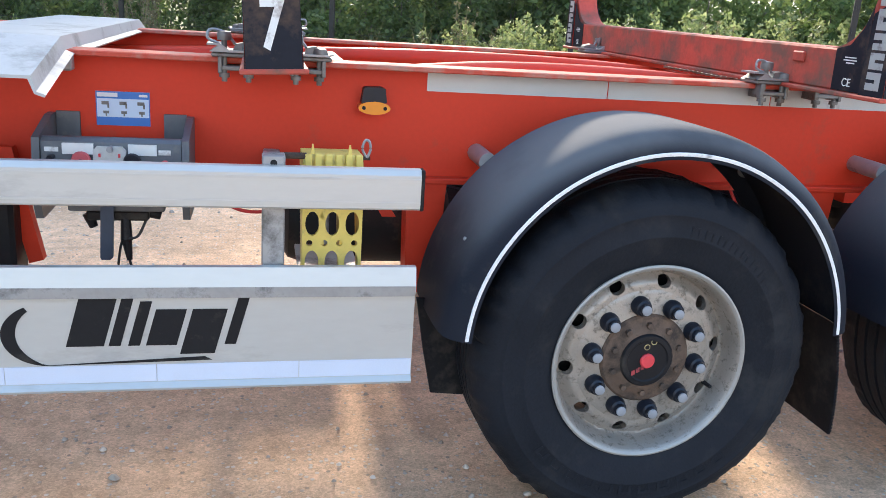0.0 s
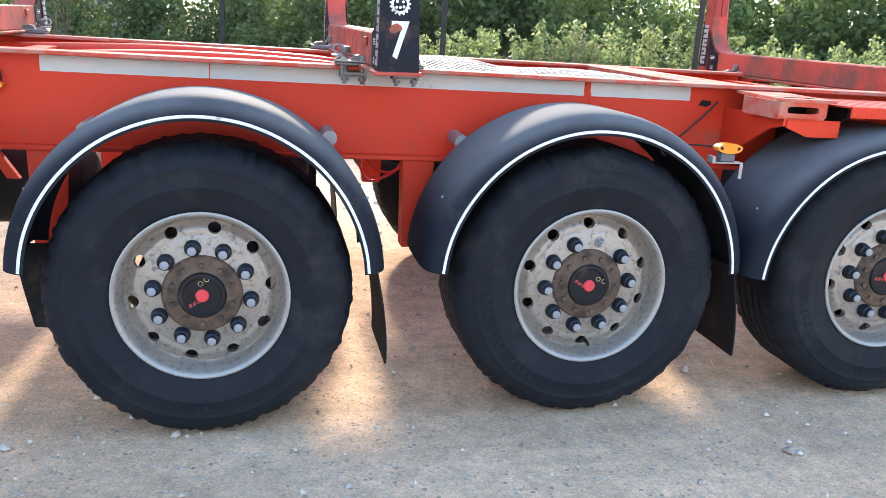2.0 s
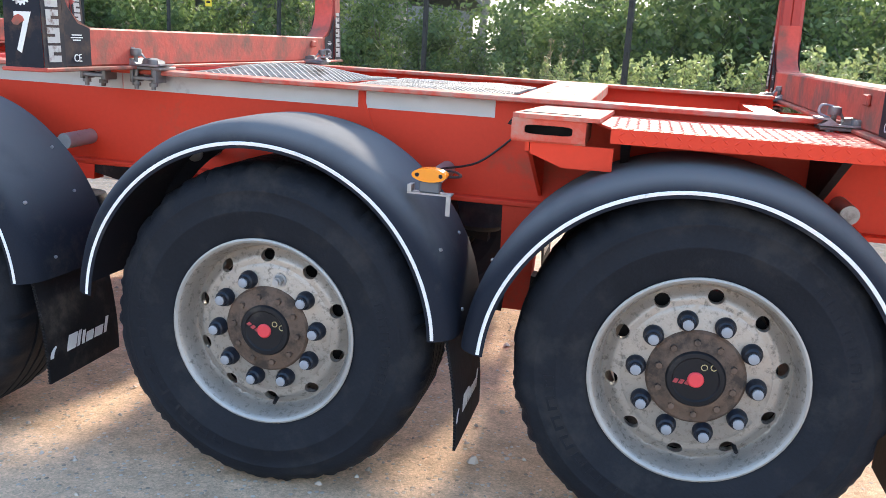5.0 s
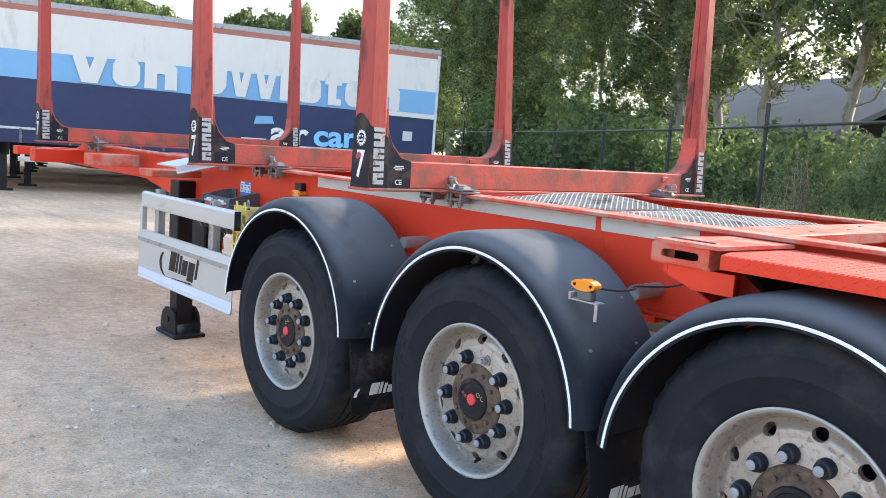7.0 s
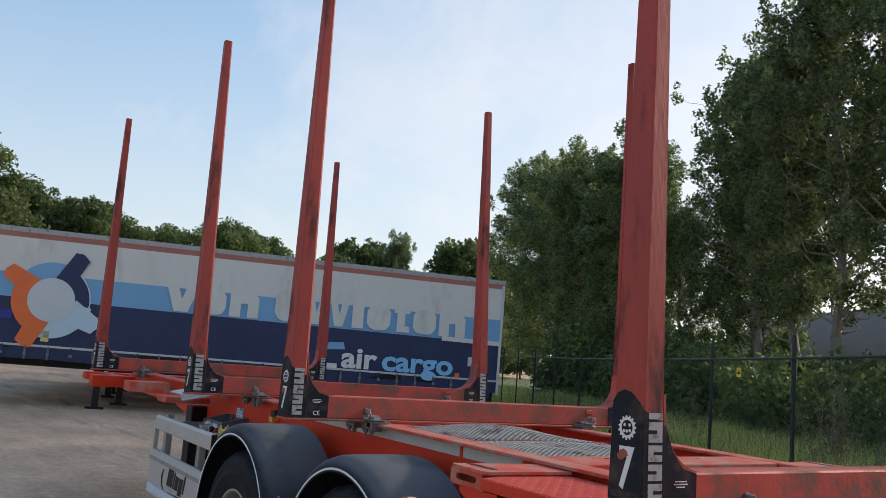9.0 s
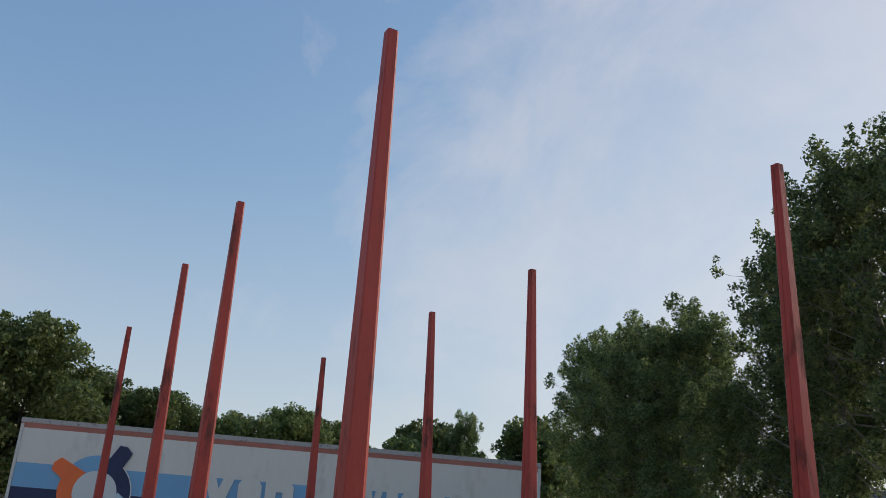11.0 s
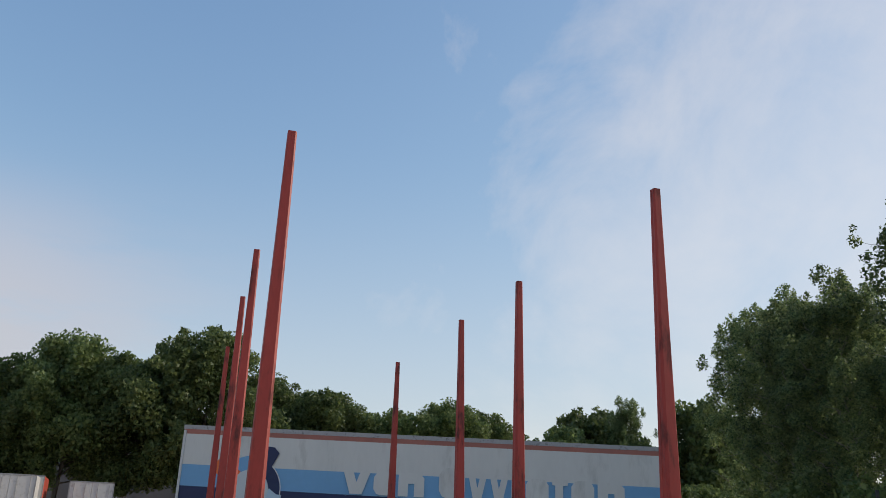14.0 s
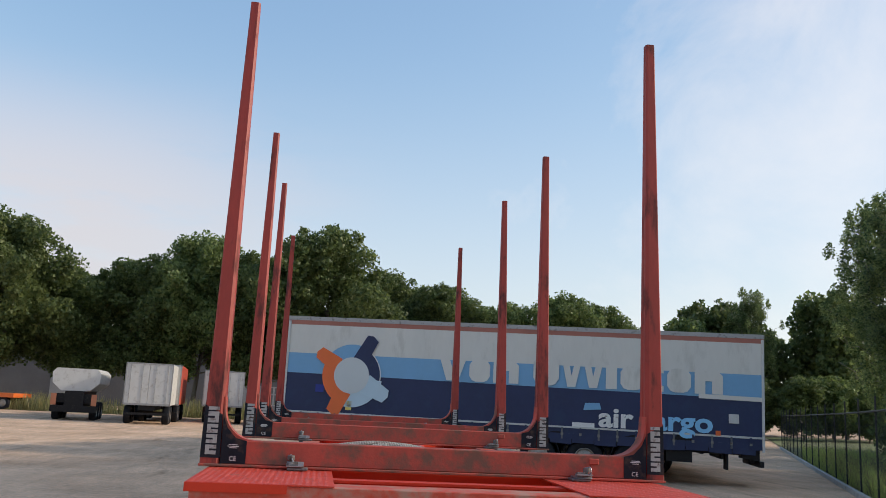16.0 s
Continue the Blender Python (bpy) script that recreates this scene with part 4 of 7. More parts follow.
# ---- rear deck ----
for side in (0, 1):
    bm = bmesh.new()
    ya, yb = sorted((flip(-1.205, side), flip(-0.762, side)))
    pts = [(2.43, flip(-1.205, side)), (4.10, flip(-1.205, side)), (4.10, flip(-0.55, side)), (3.11, flip(-0.55, side)), (3.11, flip(-0.757, side)), (2.27, flip(-0.757, side))]
    prism(bm, pts, "z", 1.239, 1.2455)
    deck = part("deck_plate", bm, DECK, trailer, "red chequer plate deck")
    out = -1 if side == 0 else 1
    edge = flip(-1.205, side)
    bm = bmesh.new()
    lo, hi = sorted((edge, edge + 0.008 * out))
    box(bm, 2.43, 4.10, lo, hi, 1.203, 1.2440)
    x, k = 2.46, 0
    while x < 4.07:                                      # studs on the bent-down edge
        for r, z in enumerate((1.212, 1.231)):
            a = 0.7 if (k + r) % 2 else -0.7
            c, q = math.cos(a) * 0.012, math.sin(a) * 0.012
            c2, q2 = -math.sin(a) * 0.004, math.cos(a) * 0.004
            yb0 = edge + 0.008 * out
            vs = [bm.verts.new((x + dx, yb0, z + dz)) for dx, dz in ((c, q), (c2, q2), (-c, -q), (-c2, -q2))]
            tp = bm.verts.new((x, yb0 + 0.0018 * out, z))
            for w in range(4):
                bm.faces.new((vs[w], vs[(w + 1) % 4], tp))
        x += 0.03
        k += 1
    part("deck_edge", bm, RED, deck, "bright red bent-down edge")
    bm = bmesh.new()
    box(bm, 4.10, 4.106, ya, yb, 1.205, 1.2440)
    part("deck_end", bm, RED, deck)
    bm = bmesh.new()                                    # raised chequer studs
    k = 0
    x = 2.44
    while x < 4.08:
        y = 1.185
        row = 0
        while y > (0.78 if x < 3.14 else 0.58):
            if x > 2.44 - (1.205 - y) * 0.3:
                a = 0.8 if (k + row) % 2 else -0.8
                c, s = math.cos(a) * 0.0155, math.sin(a) * 0.0155
                c2, s2 = -math.sin(a) * 0.0045, math.cos(a) * 0.0045
                yy = flip(-y, side)
                base = [(x + c, yy + s), (x + c2, yy + s2), (x - c, yy - s), (x - c2, yy - s2)]
                lo_v = [bm.verts.new((p[0], p[1], 1.2455)) for p in base]
                top_v = bm.verts.new((x, yy, 1.2478))
                for q in range(4):
                    bm.faces.new((lo_v[q], lo_v[(q + 1) % 4], top_v))
            y -= 0.030
            row += 1
        x += 0.030
        k += 1
    st = part("chequer_pattern", bm, STUD, deck)
    st["kind"] = "stuff"
    for x in (2.47, 3.05, 3.80):                         # outrigger brackets, black to paint in the shade under the deck
        bm = bmesh.new()
        pts = [(flip(-0.69, side), 0.96), (flip(-0.69, side), 1.238), (flip(-1.15, side), 1.238), (flip(-1.15, side), 1.20)]
        prism(bm, pts, "x", x - 0.012, x + 0.012)
        part("outrigger", bm, BLACKST, trailer)
    # pocket for a twist lock: top plate, holed front box and a panel below
    bm = bmesh.new()
    prism(bm, [(2.20, flip(-0.757, side)), (2.42, flip(-0.757, side)), (2.395, flip(-1.165, side)), (2.17, flip(-1.165, side)), (2.15, flip(-1.145, side))], "z", 1.250, 1.262)
    pocket = part("twist_lock_pocket", bm, RED_TOP, trailer, "dusty red twist lock pocket")
    bm = bmesh.new()
    y0, y1 = sorted((flip(-1.160, side), flip(-1.148, side)))
    holed_plate(bm, 2.15, 2.36, 1.188, 1.250, y0, y1, 0.068, 0.0135, 48, 5.0)
    lo, hi = sorted((flip(-1.148, side), flip(-0.90, side)))
    box(bm, 2.150, 2.162, lo, hi, 1.188, 1.250)
    box(bm, 2.348, 2.360, lo, hi, 1.188, 1.250)
    box(bm, 2.150, 2.360, lo, hi, 1.182, 1.188)
    part("pocket_box", bm, RED_TOP, pocket)
    bm = bmesh.new()
    lo, hi = sorted((flip(-1.10, side), flip(-1.072, side)))
    box(bm, 2.17, 2.34, lo, hi, 1.2622, 1.2640, 0.0008)
    part("slot", bm, BLACKST, pocket)
    bm = bmesh.new()                                    # black sheet that paints the shade inside the slot
    lo, hi = sorted((flip(-1.05, side), flip(-1.04, side)))
    box(bm, 2.164, 2.346, lo, hi, 1.189, 1.249)
    part("lock_bar", bm, BLACKST, pocket)
    bm = bmesh.new()
    prism(bm, [(flip(-0.690, side), 0.95), (flip(-0.690, side), 1.182), (flip(-1.14, side), 1.182), (flip(-1.14, side), 1.155), (flip(-1.05, side), 1.135)], "x", 2.19, 2.202)
    part("gusset", bm, RED, trailer)
    bm = bmesh.new()
    lo, hi = sorted((flip(-1.142, side), flip(-1.132, side)))
    prism(bm, [(2.205, 1.1815), (2.44, 1.1815), (2.44, 1.115), (2.30, 1.115), (2.205, 1.150)], "y", lo, hi)
    part("skirt_plate", bm, RED, trailer)
bm = bmesh.new()
box(bm, 2.08, 2.33, -0.61, 0.71, 1.232, 1.2785, 0.004)
xb = part("cross_beam", bm, RED_TOP, trailer)
for x, y in ((2.15, -0.30), (2.26, -0.32), (2.14, -0.12), (2.25, 0.02), (2.17, 0.30)):
    bm = bmesh.new()
    tube(bm, (x, y, 1.278), (x, y, 1.2798), 0.012, n=12)
    part("bolt_hole", bm, BLACKST, xb)
bm = bmesh.new()
box(bm, 3.90, 4.098, -1.19, 1.29, 1.06, 1.2385, 0.004)
beam = part("rear_beam", bm, RED_TOP, trailer)
bm = bmesh.new()
box(bm, 4.0985, 4.0998, -0.86, -0.76, 1.145, 1.185)
part("sticker", bm, PALE, beam, "small pale green sticker")

# ---- walkway grating between the rails ----


def grating(x0, x1, y0, y1, z, warp):
    verts, faces = [], []
    def strip(p, q):
        p, q = Vector(p), Vector(q)
        w = (q - p).cross(Vector((0, 0, 1))).normalized() * 0.0026
        b = len(verts)
        for c in (p - w, p + w, q + w, q - w):
            verts.append((c.x, c.y, c.z))
        for c in (p - w, p + w, q + w, q - w):
            verts.append((c.x, c.y, c.z + 0.009))
        for f in ((0, 1, 5, 4), (1, 2, 6, 5), (2, 3, 7, 6), (3, 0, 4, 7), (4, 5, 6, 7)):
            faces.append(tuple(b + i for i in f))
    def zz(x, y):
        u, v = (x - x0) / (x1 - x0), (y - y0) / (y1 - y0)
        return z + warp * math.sin(math.pi * u) * math.sin(math.pi * min(1, v * 1.1)) + noise.noise(Vector((x * 3, y * 3, 5))) * 0.010
    stepx, stepy = 0.030, 0.040
    nx = int((x1 - x0) / stepx)
    ny = int((y1 - y0) / stepy)
    for i in range(nx):
        for j in range(ny):
            xa, ya = x0 + i * stepx, y0 + j * stepy
            m = (xa + stepx / 2, ya + stepy / 2)
            for cx, cy in ((xa, ya), (xa + stepx, ya)):
                strip((cx, cy, zz(cx, cy)), (m[0], m[1], zz(*m)))
                strip((m[0], m[1], zz(*m)), (cx, ya + stepy, zz(cx, ya + stepy)))
    me = bpy.data.meshes.new("grating")
    me.from_pydata(verts, [], faces)
    me.materials.append(GRATING)
    return me


for x0, x1, w in ((0.72, 1.38, 0.055), (1.39, 2.05, 0.022)):
    part("walkway_grating", grating(x0, x1, -0.57, 0.40, 1.252, w), None, trailer, "bent galvanised walkway grating")


# ---- log bunks ----


def lerp(a, b, t):
    return a + (b - a) * t


def bunk():
    """A cross beam with two tapered stakes; base at z = 0, centre at y = 0."""
    b = thing("log_bunk", None, "", "log bunk", "log bunks on the trailer")
    bm = bmesh.new()
    box(bm, -0.058, 0.058, -1.20, 1.20, 0.013, 0.138, 0.006)
    part("beam", bm, BEAM, b, "scuffed red cross beam")
    bm = bmesh.new()
    box(bm, -0.082, 0.082, -1.316, 1.316, 0.0, 0.013, 0.003)
    part("base_plate", bm, BEAM, b)
    for s in (-1, 1):
        bm = bmesh.new()
        rings = []
        H = 2.685
        for t in (0.0, 0.05, 0.12, 0.3, 0.6, 1.0):
            z = 0.013 + H * t - (0.013 * t)
            yo, yi = lerp(1.311, 1.277, t), lerp(1.204, 1.222, t)
            hx = lerp(0.069, 0.029, t ** 0.8)
            c = lerp(0.020, 0.010, t)
            ring = [(-hx, yi + c), (-hx + c, yi), (-0.004, yi), (0, yi + c * 0.35), (0.004, yi), (hx - c, yi), (hx, yi + c), (hx, yo - 0.006), (hx - 0.006, yo), (-hx + 0.006, yo), (-hx, yo - 0.006)]
            rings.append([bm.verts.new((x, s * y, z)) for x, y in ring])
        k = len(rings[0])
        for a, c in zip(rings, rings[1:]):
            for i in range(k):
                bm.faces.new((a[i], a[(i + 1) % k], c[(i + 1) % k], c[i]))
        bm.faces.new(rings[0])
        bm.faces.new(rings[-1])
        post = part("stake", bm, BUNK, b, "faded red tapered steel stake", smooth=25)
        # curved foot inside the stake
        bm = bmesh.new()
        R = 0.17
        pts = [(s * 1.2055, 0.139), (s * (1.202 - R - 0.03), 0.130), (s * (1.202 - R - 0.03), 0.139)]
        for i in range(9):
            a = math.pi / 2 * i / 8
            pts.append((s * (1.202 - R + R * math.sin(a)), 0.139 + R - R * math.cos(a)))
        pts.append((s * 1.2045, 0.365))
        pts.append((s * 1.212, 0.365))
        prism(bm, pts, "x", -0.052, 0.052)
        part("curved_foot", bm, BEAM, b, smooth=30)
        # dark decals round the stake's base: outer face and the two side faces, laid on the leaning faces
        outer = Matrix(((1, 0, 0, 0), (0, 1, -s * 0.0127, 0), (0, 0, 1, 0), (0, 0, 0, 1)))
        side_lean = {f: Matrix(((1, 0, -f * 0.0227, 0), (0, 1, 0, 0), (0, 0, 1, 0), (0, 0, 0, 1))) for f in (-1, 1)}
        bm = bmesh.new()
        prism(bm, [(-0.067, 0.013), (0.067, 0.013), (0.0635, 0.288), (0.040, 0.312), (0.010, 0.336), (-0.018, 0.342), (-0.044, 0.332), (-0.0625, 0.308)], "y", *sorted((s * 1.3108, s * 1.3122)))
        dec = part("decal", bm, DECAL, b, "dark blue decal with white marks")
        dec.data.transform(outer)
        for f in (-1, 1):
            lo, hi = sorted((f * 0.0688, f * 0.0702))
            bm = bmesh.new()
            prism(bm, [(s * 1.3095, 0.013), (s * 1.3065, 0.288), (s * 1.212, 0.240), (s * 1.207, 0.013)], "x", lo, hi)
            part("side_decal", bm, DECAL, b).data.transform(side_lean[f])
        # side decals on the beam ends
        for f in (-1, 1):
            bm = bmesh.new()
            lo, hi = sorted((f * 0.0603, f * 0.0622))
            prism(bm, [(s * 1.205, 0.016), (s * 1.205, 0.26), (s * 1.178, 0.20), (s * 1.130, 0.150), (s * 1.070, 0.136), (s * 1.070, 0.016)], "x", lo, hi)
            part("decal", bm, DECAL, b)
            # five pale blocks running up the side face
            lo, hi = sorted((f * 0.0701, f * 0.0709))
            z = 0.030
            for w, cut in ((0.050, 1), (0.046, -1), (0.046, 1), (0.058, -1), (0.018, 0)):
                bm = bmesh.new()
                a, b2 = s * 1.230, s * 1.288
                m0, m1 = z + w * 0.40, z + w * 0.60
                if cut == 0:
                    pts = [(a, z), (b2, z), (b2, z + w), (a, z + w)]
                elif cut > 0:
                    mid = lerp(a, b2, 0.62)
                    pts = [(a, z), (b2, z), (b2, z + w), (a, z + w), (a, m1), (mid, m1), (mid, m0), (a, m0)]
                else:
                    mid = lerp(a, b2, 0.38)
                    pts = [(a, z), (b2, z), (b2, m0), (mid, m0), (mid, m1), (b2, m1), (b2, z + w), (a, z + w)]
                prism(bm, pts, "x", lo, hi)
                part("name_block", bm, SILVER, dec).data.transform(side_lean[f])
                z += w + 0.008
            # small print and CE mark
            bm = bmesh.new()
            lo, hi = sorted((f * 0.0622, f * 0.063))
            for r, (wa, wb) in enumerate(((1.115, 1.165), (1.110, 1.170), (1.122, 1.160))):
                e = sorted((s * wa, s * wb))
                box(bm, lo, hi, e[0], e[1], 0.112 - 0.008 * r, 0.1155 - 0.008 * r)
            part("small_print", bm, WHITE, dec)
            me = text_mesh("ce_mark", "CE", 0.034, WHITE, 0.0006)
            if f > 0:
                me.transform(Matrix.Translation((0.0628, s * 1.138 - 0.022, 0.030)) @ pose(0, 0, 0, 0, 0, 90))
            else:
                me.transform(Matrix.Translation((-0.0628, s * 1.138 + 0.022, 0.030)) @ pose(0, 0, 0, 0, 0, -90))
            part("ce_mark", me, None, dec)
        # digit and toothed disc on the outer face
        me = text_mesh("digit", "7", 0.165, WHITE, 0.0008, 0.004)
        me.transform(Matrix.Diagonal((0.72, 1, 1, 1)))
        me.transform(Matrix.Translation((0.030 if s > 0 else -0.030, s * 1.3128, 0.062)) @ pose(0, 0, 0, 0, 0, 180 if s > 0 else 0))
        me.transform(outer)
        part("digit", me, None, dec)
        bm = bmesh.new()
        n = 30
        ring = []
        for i in range(n * 2):
            a = math.pi * i / n
            r = 0.030 if (i // 2) % 2 else 0.036
            ring.append((0.0 + r * math.cos(a), 0.232 + r * math.sin(a)))
        prism(bm, ring, "y", *sorted((s * 1.3121, s * 1.3129)))
        part("toothed_disc", bm, WHITE, dec).data.transform(outer)
        bm = bmesh.new()
        prism(bm, [(0.022 * math.cos(a * math.pi / 12), 0.232 + 0.022 * math.sin(a * math.pi / 12)) for a in range(24)], "y", *sorted((s * 1.3128, s * 1.3134)))
        part("disc_middle", bm, DECAL, dec).data.transform(outer)
        bm = bmesh.new()
        for cx, cz in ((-0.010, 0.240), (0.010, 0.240), (0.0, 0.222), (-0.012, 0.222), (0.012, 0.224)):
            prism(bm, [(cx + 0.005 * math.cos(a * math.pi / 4), cz + 0.005 * math.sin(a * math.pi / 4)) for a in range(8)], "y", *sorted((s * 1.3133, s * 1.3139)))
        part("dots", bm, WHITE, dec).data.transform(outer)
    # small welded tab on the beam
    bm = bmesh.new()
    box(bm, -0.070, -0.0575, -0.92, -0.86, 0.085, 0.118, 0.004)
    part("tab", bm, BEAM, b)
    bm = bmesh.new()
    box(bm, 0.0575, 0.070, 0.86, 0.92, 0.085, 0.118, 0.004)
    part("tab", bm, BEAM, b)
    return b


def clamp():
    """A clamp that grips a rail flange; origin on the flange's outer top edge, outwards -y."""
    c = thing("bunk_clamp", None, "grey steel clamp with a wire loop bolted to the rail flange", "clamp", "bunk clamps")
    bm = bmesh.new()
    box(bm, -0.070, 0.070, -0.034, 0.075, 0.002, 0.014, 0.003)
    box(bm, -0.052, -0.040, -0.034, 0.040, -0.044, 0.004, 0.002)
    box(bm, 0.040, 0.052, -0.034, 0.040, -0.044, 0.004, 0.002)
    box(bm, -0.045, 0.045, -0.030, 0.040, -0.036, -0.022, 0.003)
    part("jaw", bm, STEELDK, c)
    bm = bmesh.new()                                    # bent hold-down plate on top
    prism(bm, [(-0.075, 0.016), (0.062, 0.016), (0.075, 0.021), (0.075, 0.026), (0.058, 0.022), (-0.020, 0.022), (-0.046, 0.040), (-0.082, 0.040), (-0.082, 0.034), (-0.050, 0.034)], "y", -0.040, 0.052)
    part("hold_down_plate", bm, GALV, c)
    bm = bmesh.new()
    prism(bm, [(-0.010, 0.022), (0.060, 0.022), (0.056, 0.034), (0.020, 0.044), (-0.002, 0.040)], "y", -0.024, 0.022)
    part("wedge", bm, STEELDK, c)
    for x, top in ((-0.034, 0.075), (0.034, 0.040)):
        bm = bmesh.new()
        lathe(bm, [(0.0, -0.068), (0.008, -0.068), (0.008, -0.056), (0.015, -0.056), (0.015, -0.044), (0.008, -0.044), (0.008, top - 0.026), (0.019, top - 0.026), (0.021, top - 0.014), (0.019, top - 0.002), (0.010, top), (0.0, top)], 12)
        me = finish("bolt", bm, STEELDK, 40)
        me.transform(Matrix.Translation((x, -0.018, 0.0)) @ pose(0, 0, 0, 90))
        part("bolt", me, None, c)
    bm = bmesh.new()
    hose(bm, [(-0.048, -0.028, 0.040), (-0.078, -0.030, 0.052), (-0.074, -0.026, 0.076), (-0.042, -0.020, 0.074), (-0.018, -0.012, 0.056), (-0.004, -0.004, 0.038)], 0.0045, 6, 5)
    part("wire_loop", bm, GALV, c)
    return c


BUNKS = ((-4.33, -1.0), (-1.087, -3.1), (0.646, -1.1), (3.203, -0.9))     # x and lean in degrees
first = bunk()
first["label"] = "red log bunk with tall tapered stakes on the chassis"
c0 = clamp()
for i, (x, lean) in enumerate(BUNKS):
    m = Matrix.Translation((x, YC, 1.281 if i < 3 else 1.2485)) @ pose(0, 0, 0, 0, lean, 0)
    if i == 0:
        first.matrix_basis = m
        ob = first
    else:
        ob = copy_thing(first, m)
    if i == 3:
        ob.scale.z = 1.016
        for d in ob.children:                           # its stake stickers sit higher, its foot print does not
            if d.name.startswith("side_decal"):
                d.location.z += 0.030
            if d.name.startswith("decal") and d.children:
                d.location.z += 0.030
                for q in d.children:
                    if q.name.startswith(("ce_mark", "small_print")):
                        q.location.z -= 0.030
        foot = [d for d in ob.children if d.name.startswith("decal")][0]
        for s in (-1, 1):                               # dark print goes on below the raised stickers
            bm = bmesh.new()
            box(bm, -0.0672, 0.0672, *sorted((s * 1.3100, s * 1.3118)), 0.0135, 0.050)
            for f in (-1, 1):
                box(bm, *sorted((f * 0.0680, f * 0.0697)), *sorted((s * 1.2070, s * 1.3096)), 0.0135, 0.050)
            part("foot_print", bm, DECAL, foot)
        ob["label"] = "red log bunk with tall tapered stakes on the rear deck"
    if i > 1:                                           # scraped through to the paint across the digit
        for d in ob.children:
            if d.name.startswith("decal") and d.children and any(q.data.vertices[0].co.y < 0 for q in d.children if q.name.startswith("digit")):
                bm = bmesh.new()
                prism(bm, [(-0.036, 0.150), (-0.024, 0.166), (-0.010, 0.171), (0.004, 0.164), (0.010, 0.152), (-0.004, 0.146), (-0.014, 0.138), (-0.030, 0.140)], "y", -1.3142, -1.3132)
                part("scrape", bm, BEAM, d).data.transform(Matrix(((1, 0, 0, 0), (0, 1, 0.0127, 0), (0, 0, 1, 0), (0, 0, 0, 1))))
spots = []
for i, (x, _) in enumerate(BUNKS):
    for dx in (-0.100, 0.104):
        for side in (0, 1):
            spots.append(Matrix.Translation((x + dx, flip(-0.757, side), 1.281 if i < 3 else 1.2485)) @ pose(0, 0, 0, 0, 0, 180 * side))
c0.matrix_basis = spots[0]
for m in spots[1:]:
    copy_thing(c0, m)

# ---- curtain-sided trailer across the yard ----
VA, VB = Vector((-14.11, 11.43, 0)), Vector((-18.01, -1.62, 0))
VL = 13.74
van_d = (VB - VA).normalized()
VZ = ground_z(-15)
van = thing("curtain_trailer", Matrix.Translation((VA.x, VA.y, 0)) @ pose(0, 0, 0, 0, 0, math.degrees(math.atan2(-van_d.y, -van_d.x))) @ pose(0, 0, 0, 0, 0.4, 0),
            "curtain-sided semi-trailer in white, light blue and navy, parked across the yard", "trailer")
# local: x runs from the front (-VL) to the rear (0), the printed side faces the yard
van_side = 1 if (pose(0, 0, 0, 0, 0, math.degrees(math.atan2(-van_d.y, -van_d.x))) @ Vector((0, 1, 0))).x > 0 else -1


def vy(y):
    """Depth behind the printed side, into the van."""
    return -y * van_side


def vprism(bm, pts, d0, d1):
    prism(bm, pts, "y", *sorted((vy(d0), vy(d1))))


def vpart(name, polys, mat, d0, d1, label="", parent=None):
    bm = bmesh.new()
    for p in polys:
        vprism(bm, [(-u, z) for u, z in p], d0, d1)
    return part(name, bm, mat, parent or van, label)


TOP, BOT = 3.95, 0.98
vpart("roof", [[(-0.02, 3.83), (VL + 0.02, 3.83), (VL + 0.02, TOP), (-0.02, TOP)]], GALV, -0.01, 2.5, "grey aluminium roof rail")
vpart("body", [[(0.05, BOT), (VL - 0.05, BOT), (VL - 0.05, 3.80), (0.05, 3.80)]], CURT_W, 0.02, 2.48)
vpart("top_band", [[(0.0, 3.70), (VL, 3.70), (VL, 3.83), (0.0, 3.83)]], material("rusty red rail band", (0.40, 0.15, 0.11), 0.6, vary=0.2, scale=2), 0.005, 0.03)


def curtain(name, low, high, mat, depth, wave=0.006):
    """A curtain strip with soft vertical folds; low and high are heights at the rear and at the front."""
    nu, nz = 220, 2
    verts, faces = [], []
    for j in range(nz + 1):
        for i in range(nu + 1):
            f = i / nu
            u = 0.06 + (VL - 0.12) * f
            z = lerp(lerp(low[0], low[1], f), lerp(high[0], high[1], f), j / nz)
            w = noise.noise(Vector((u * 1.7, z * 0.25, 9))) * 0.004 + noise.noise(Vector((u * 0.5, z * 0.6, 2))) * wave
            if wave > 0.01:                             # loose hem
                w += noise.noise(Vector((u * 1.3, z * 9.0, 5))) * 0.018
                z += noise.noise(Vector((u * 0.9, 4.0, 1))) * 0.02
            verts.append((-u, vy(depth + w), z))
    for j in range(nz):
        for i in range(nu):
            a = j * (nu + 1) + i
            faces.append((a, a + 1, a + nu + 2, a + nu + 1))
    me = bpy.data.meshes.new(name)
    me.from_pydata(verts, [], faces)
    me.materials.append(mat)
    for p in me.polygons:
        p.use_smooth = True
    ob = new(name, me)
    ob.parent = van
    return ob


BAND, NAVY = (2.83, 2.85), (2.16, 2.26)                # upper edges of the two prints, at the rear and at the front
curtain("curtain_white", BAND, (3.70, 3.70), CURT_W, -0.012)
curtain("curtain_light_blue", NAVY, BAND, CURT_L, -0.016)
curtain("curtain_navy", (BOT + 0.15, BOT + 0.15), NAVY, CURT_N, -0.020)
curtain("curtain_hem", (0.80, 0.80), (BOT + 0.12, BOT + 0.12), CURT_N, -0.024, 0.03)
